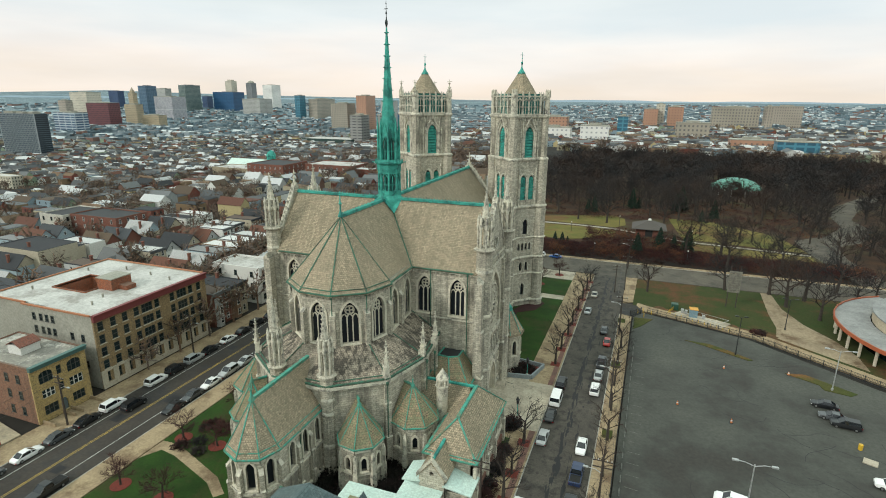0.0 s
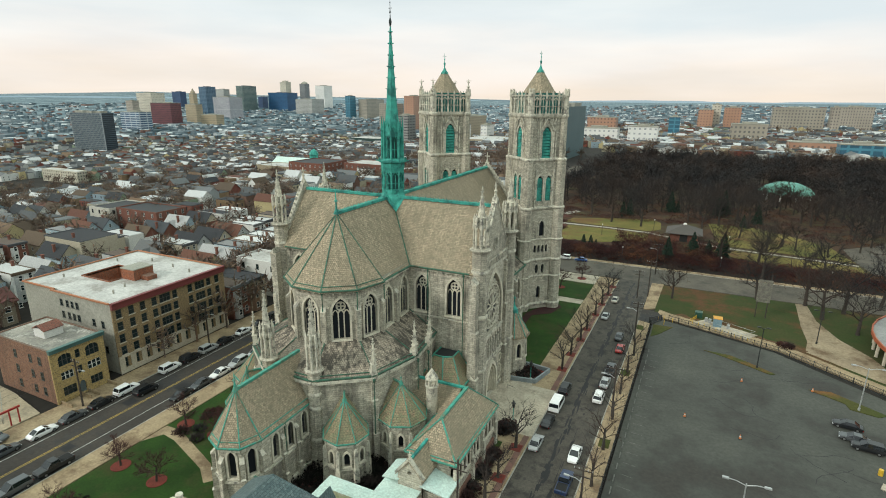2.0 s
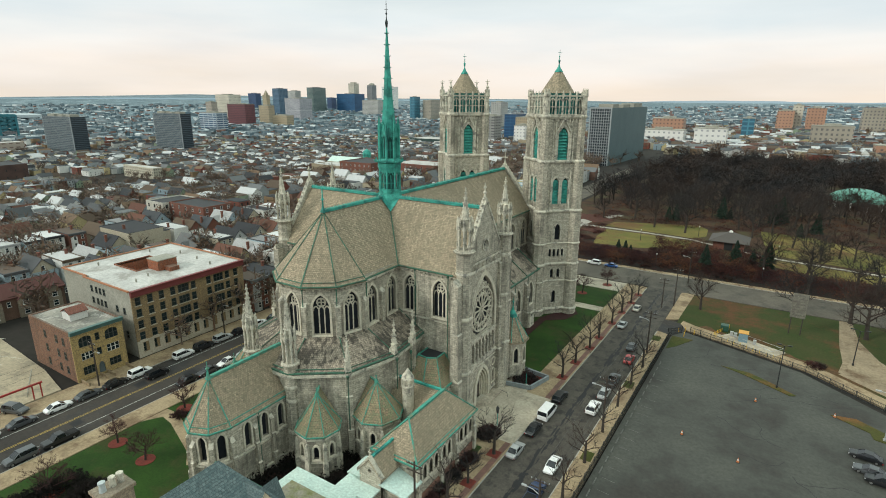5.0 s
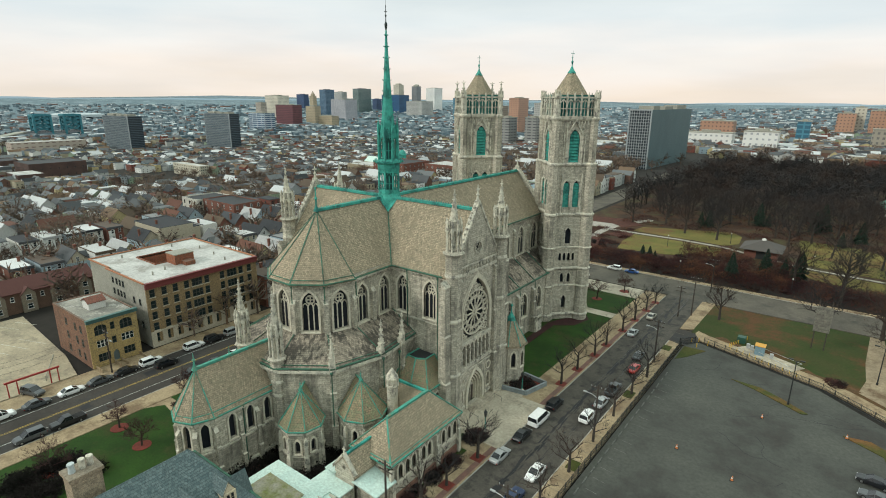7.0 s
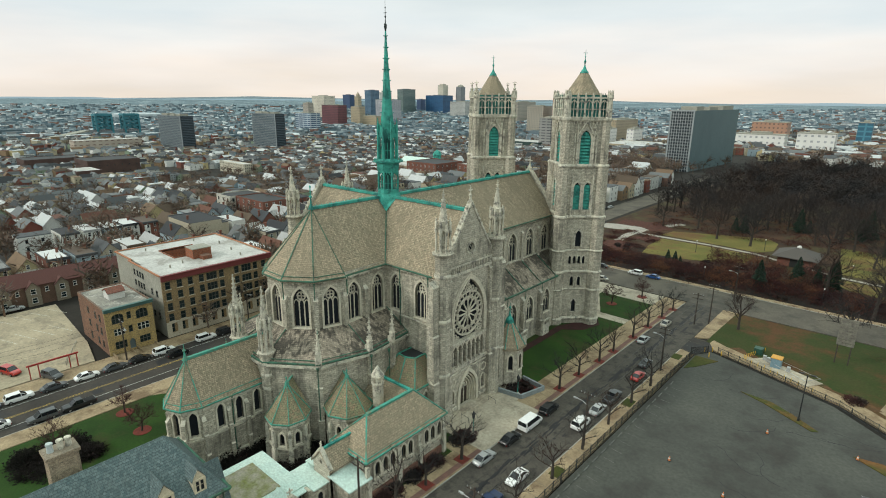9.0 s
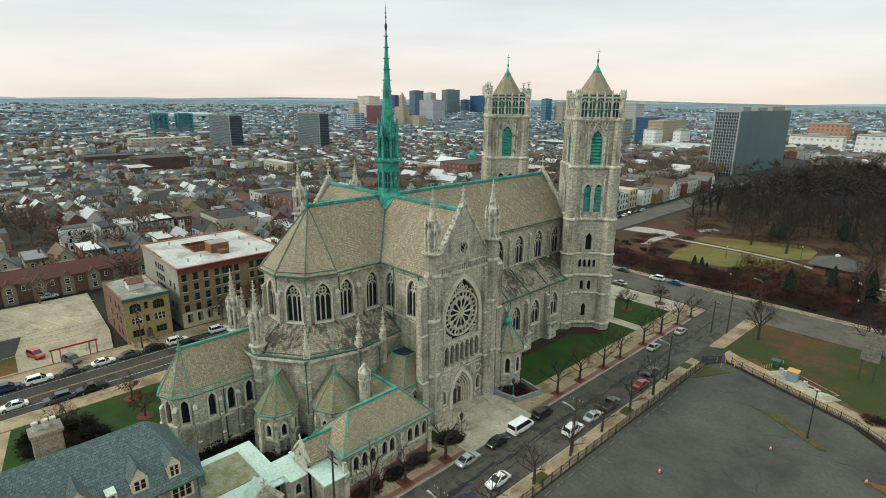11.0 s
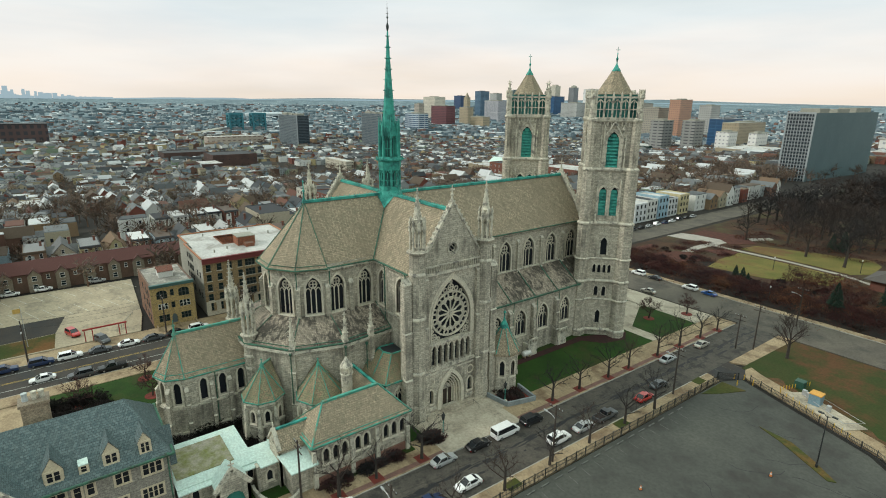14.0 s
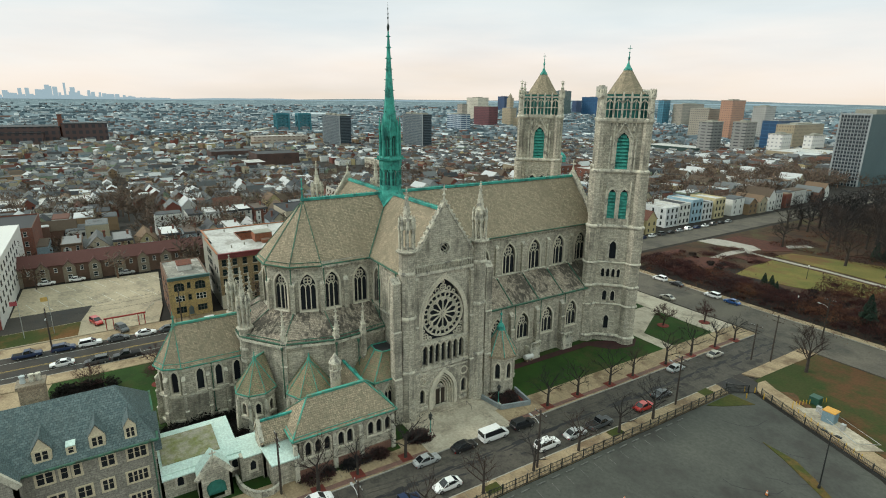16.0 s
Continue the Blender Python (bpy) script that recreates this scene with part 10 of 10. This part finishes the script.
for k in range(22):
    f = k / 21
    x, y = (57.4 + (72 - 57.4) * f, 57.6 + (50.9 - 57.6) * f) if k % 2 else (57.6 + 3.0 * f, 58.5 + 7.5 * f)
    tagged(part("marker_post", Solid().turned(x, y, [(-.1, .07), (.9, .07), (.95, .03)], 6), YELLOW), "yellow marker post round the equipment yard", "bollard", "marker posts")
t = thing("equipment_rail", "pale pipe rail round the equipment pad", "rail")
part("rail", Solid().tube([(61.5, 59.0, .9), (70.2, 53.4, .9), (72.6, 56.6, .9), (63, 61.2, .9)], [.06] * 4, 6), GALV, t)
# big sign frame seen from behind
t = thing("billboard_frame", "tall weathered sign board on two steel legs", "sign")
for x in (73.6, 76.1):
    part("leg", Solid().box(x - .12, 70.1, 0, x + .12, 70.35, 12.5), bpy.data.materials["grey_brown_bark"], t)
for k in range(9):
    part("slat", Solid().box(73.2, 69.85, 4.6 + k * .72, 76.5, 70.05, 5.2 + k * .72), mottled("weathered_sign_board", (0.19, 0.18, 0.15), (0.12, 0.112, 0.095), 1.0, 5, .9) if k == 0 else bpy.data.materials["weathered_sign_board"], t)
# round pavilion at the plaza
t = thing("round_building", "low curved concrete building with an orange fascia and a grey roof", "building")
CX, CY = 126.0, 55.0
def arc_pts(r, a0=115, a1=262, n=16):
    return [(CX + r * math.cos(radians(a0 + (a1 - a0) * k / n)), CY + r * math.sin(radians(a0 + (a1 - a0) * k / n))) for k in range(n + 1)]
o, i_ = arc_pts(29.5), arc_pts(22)
s = Solid()
for k in range(16):
    s.slab([(*o[k], 4.4), (*o[k + 1], 4.4), (*i_[k + 1], 4.8), (*i_[k], 4.8)], .35)
part("canopy", s, mottled("grey_membrane_roof", (0.28, 0.28, 0.27), (0.2, 0.2, 0.2), .3, 2), t, "grey curved canopy roof")
s = Solid()
for k in range(16):
    s.bar((*o[k], 4.3), (*o[k + 1], 4.3), .3, .9)
part("fascia", s, plain("orange_fascia", (0.34, 0.09, 0.04), .6), t, "orange fascia band")
po = arc_pts(28.6)
for k in range(17):
    part("column", Solid().turned(*po[k], [(-.1, .35), (4.1, .35)], 6), PALE_STONE, t)
s = Solid()
for k in range(16):
    a, b = arc_pts(24)[k], arc_pts(24)[k + 1]
    s.bar((*a, 2.1), (*b, 2.1), .3, 4.3)
part("glass_wall", s, GLASS_TEAL, t, "dark shopfront glass")
s = Solid()
for k in range(16):
    a, b = arc_pts(21.5)[k], arc_pts(21.5)[k + 1]
    s.bar((*a, 6.0), (*b, 6.0), .4, 2.6)
part("upper_wall", s, mottled("cream_render", (0.52, 0.44, 0.32), (0.45, 0.38, 0.28), .3, 2), t, "cream upper wall")
s = Solid()
for k in range(16):
    a, b = arc_pts(22)[k], arc_pts(22)[k + 1]
    s.slab([(*a, 7.5), (*b, 7.5), (CX, CY, 8.4)], .3)
part("upper_roof", s, bpy.data.materials["grey_membrane_roof"], t)
# park: lawns, paths, shelter, band shell
PARK_GRASS = mottled("yellow_green_park_grass", (0.085, 0.088, 0.018), (0.16, 0.125, 0.034), 0.07, 2.0, 1.0, bump=0.4, c=(0.12, 0.062, 0.024), patch=0.045)
sheet("park_lawn", [(4.5, 131), (22.4, 134.3), (38.4, 143), (39.2, 157.5), (26, 159.2), (2.3, 160), (2.2, 144.6)], 0.02, PARK_GRASS, "yellow-green park lawn", "lawn")
sheet("park_lawn_far", [(-0.8, 166.5), (25.4, 165), (38.6, 163), (43, 170), (42.1, 184), (37.7, 190.7), (18, 184), (1.3, 176.6)], 0.02, PARK_GRASS, "green park lawn beyond the path", "lawn")
sheet("park_lawn_mid", [(62, 141), (70.9, 133), (84.6, 129), (112, 131), (112, 139), (66, 144.6)], 0.015, PARK_GRASS, "patchy green lawn by the shelter", "lawn")
sheet("park_lawn_back", [(67, 151.5), (112, 145), (108, 166), (101.9, 175.7), (84, 192), (62.8, 194), (65, 170)], 0.015, PARK_GRASS, "patchy yellow lawn behind the shelter", "lawn")
sheet("shrub_bed", [(-20, 106.9), (124, 106.9), (118, 123), (60, 129), (22, 129.5), (1, 141), (-4, 130), (-17, 115)], 0.0, EARTH, "dark earth under the shrubs along the park", "flower bed", 0.2)
BED = mottled("dark_red_planting", (0.05, 0.018, 0.014), (0.085, 0.03, 0.018), .6, 5, 1.0, bump=.6)
for pts in ([(-17, 117), (-6, 114), (0, 128), (-2, 140), (-10, 145), (-17, 137)], [(-27, 126), (-22.5, 121), (-21.5, 138), (-26, 144)], [(-8, 152), (2, 150), (2, 160), (-5, 161.5)], [(-26, 174), (-13, 175), (-6, 170), (0, 180), (-10, 190), (-26, 186)]):
    sheet("planting_bed", pts, 0.06, BED, "dark red winter planting bed at the park entrance", "flower bed")
sheet("park_path", [(-14, 131), (-11, 131), (-8.6, 139), (-10, 154), (-9.2, 161.5), (20, 161.6), (38, 159.3), (66, 146), (112, 140.3), (112, 142), (67, 147.6), (38, 161.3), (20, 163.4), (-8.8, 164), (-8.6, 170), (-4.5, 181), (1.5, 194), (-1.5, 196), (-8.6, 183), (-12.6, 170), (-13.4, 155), (-12, 139)], 0.03, mottled("pale_park_path", (0.34, 0.31, 0.27), (0.28, 0.26, 0.23), .3, 2, .95), "pale winding park path", "path")
sheet("park_plaza", [(-30, 162), (-22, 163), (-13.4, 166), (-10, 176), (-14, 179), (-29, 172)], 0.025, bpy.data.materials["pale_park_path"], "pale paved park entrance", "plaza")
sheet("park_drive", [(118, 106.5), (128, 106.5), (124, 140), (126, 160), (140, 174), (151, 200), (150, 225), (160, 250), (178, 285), (206, 331), (198, 335), (168, 288), (150, 258), (142, 228), (140, 205), (128, 181), (112, 166), (112, 146)], 0.03, ROAD_PALE, "curved park drive", "road")
t = thing("park_shelter", "brown brick park shelter with a grey hipped roof", "shelter")
part("wall", Solid().box(47.5, 150, 0, 58.5, 161, 3.6), REDBRICK, t)
part("opening", Solid().box(51.5, 149.85, 0, 54.5, 150.2, 2.9), DARK_METAL, t)
s = Solid()
e_ = [(45.8, 148.4), (60.2, 148.4), (60.2, 162.6), (45.8, 162.6)]
for k in range(4):
    s.slab([(*e_[k], 3.5), (*e_[(k + 1) % 4], 3.5), (53, 155.5, 6.6)], .2)
part("roof", s, plain("grey_shingle_roof", (0.075, 0.066, 0.060), .95), t)
part("skylight", Solid().turned(53, 155.5, [(6.2, 1.0), (6.7, .9), (7.1, .1)], 4, math.pi / 4), WHITE, t)
t = thing("band_shell", "green domed roof among the park trees", "pavilion")
part("dome", Solid().turned(106, 290, [(4.5, 15), (5.2, 14.6), (8.0, 11), (10.0, 6), (10.8, .5)], 20), mottled("pale_green_roof", (0.13, 0.30, 0.24), (0.10, 0.24, 0.20), .3, 2), t)
for k in range(10):
    a = k * .62832
    part("column", Solid().turned(106 + 13 * math.cos(a), 290 + 13 * math.sin(a), [(-.5, .4), (4.6, .4)], 6), WHITE, t)
for x, y in ((33, 112), (66, 113), (98, 111), (20, 147), (70, 148), (40, 168)):
    t = thing("park_lamp", "slim dark park lamp post", "lamp post", "park lamps")
    part("post", Solid().turned(x, y, [(0, .12), (4.4, .06)], 6), DARK_METAL, t)
    part("lamp_head", Solid().turned(x, y, [(4.3, .12), (4.7, .22), (4.9, .05)], 6), WHITE, t)
# path and signs on the apse lawn
sheet("lawn_path", [(-27.3, -40.5), (-27.3, -35.5), (-25.5, -35.4), (-22, -36.0), (-11.8, -39.6), (-8.2, -42.2), (-9.2, -43.4), (-12.4, -41.2), (-22.4, -37.9), (-25.5, -37.5)], 0.005, CONCRETE, "grey path across the lawn to the apse", "path")
sheet("rectory_yard", [(-27.2, -110), (-12, -110), (-12, -68), (-27.2, -65)], 0.0, CONCRETE, "worn paved yard behind the rectory", "yard")
for x, y in ((-57, -72), (-57, -66)):
    t = thing("flag_pole", "white flag pole on the lawn", "flag pole", "flag poles")
    part("pole", Solid().turned(x, y, [(0, .1), (10, .05), (10.1, .12), (10.25, .02)], 6), GALV, t)
    part("flag", Solid().box(x - .02, y - 1.5, 8.6, x + .02, y, 9.7), plain("flag_cloth_red" if y < -70 else "flag_cloth_yellow", (0.30, 0.06, 0.07) if y < -70 else (0.5, 0.33, 0.1), .9), t)
t = thing("lot_barrel", "yellow barrel beside broken concrete in the car park", "barrel")
part("barrel_body", Solid().turned(86.4, 4.8, [(-.1, .35), (.9, .35), (.95, .3)], 10), YELLOW, t)
t = thing("concrete_slab", "broken pale concrete slab in the car park", "slab")
part("slab_body", Solid().prism([(85.5, .8), (87.4, 0), (88.0, 1.6), (86.2, 2.4)], -.1, .06), PALE_CONCRETE, t)
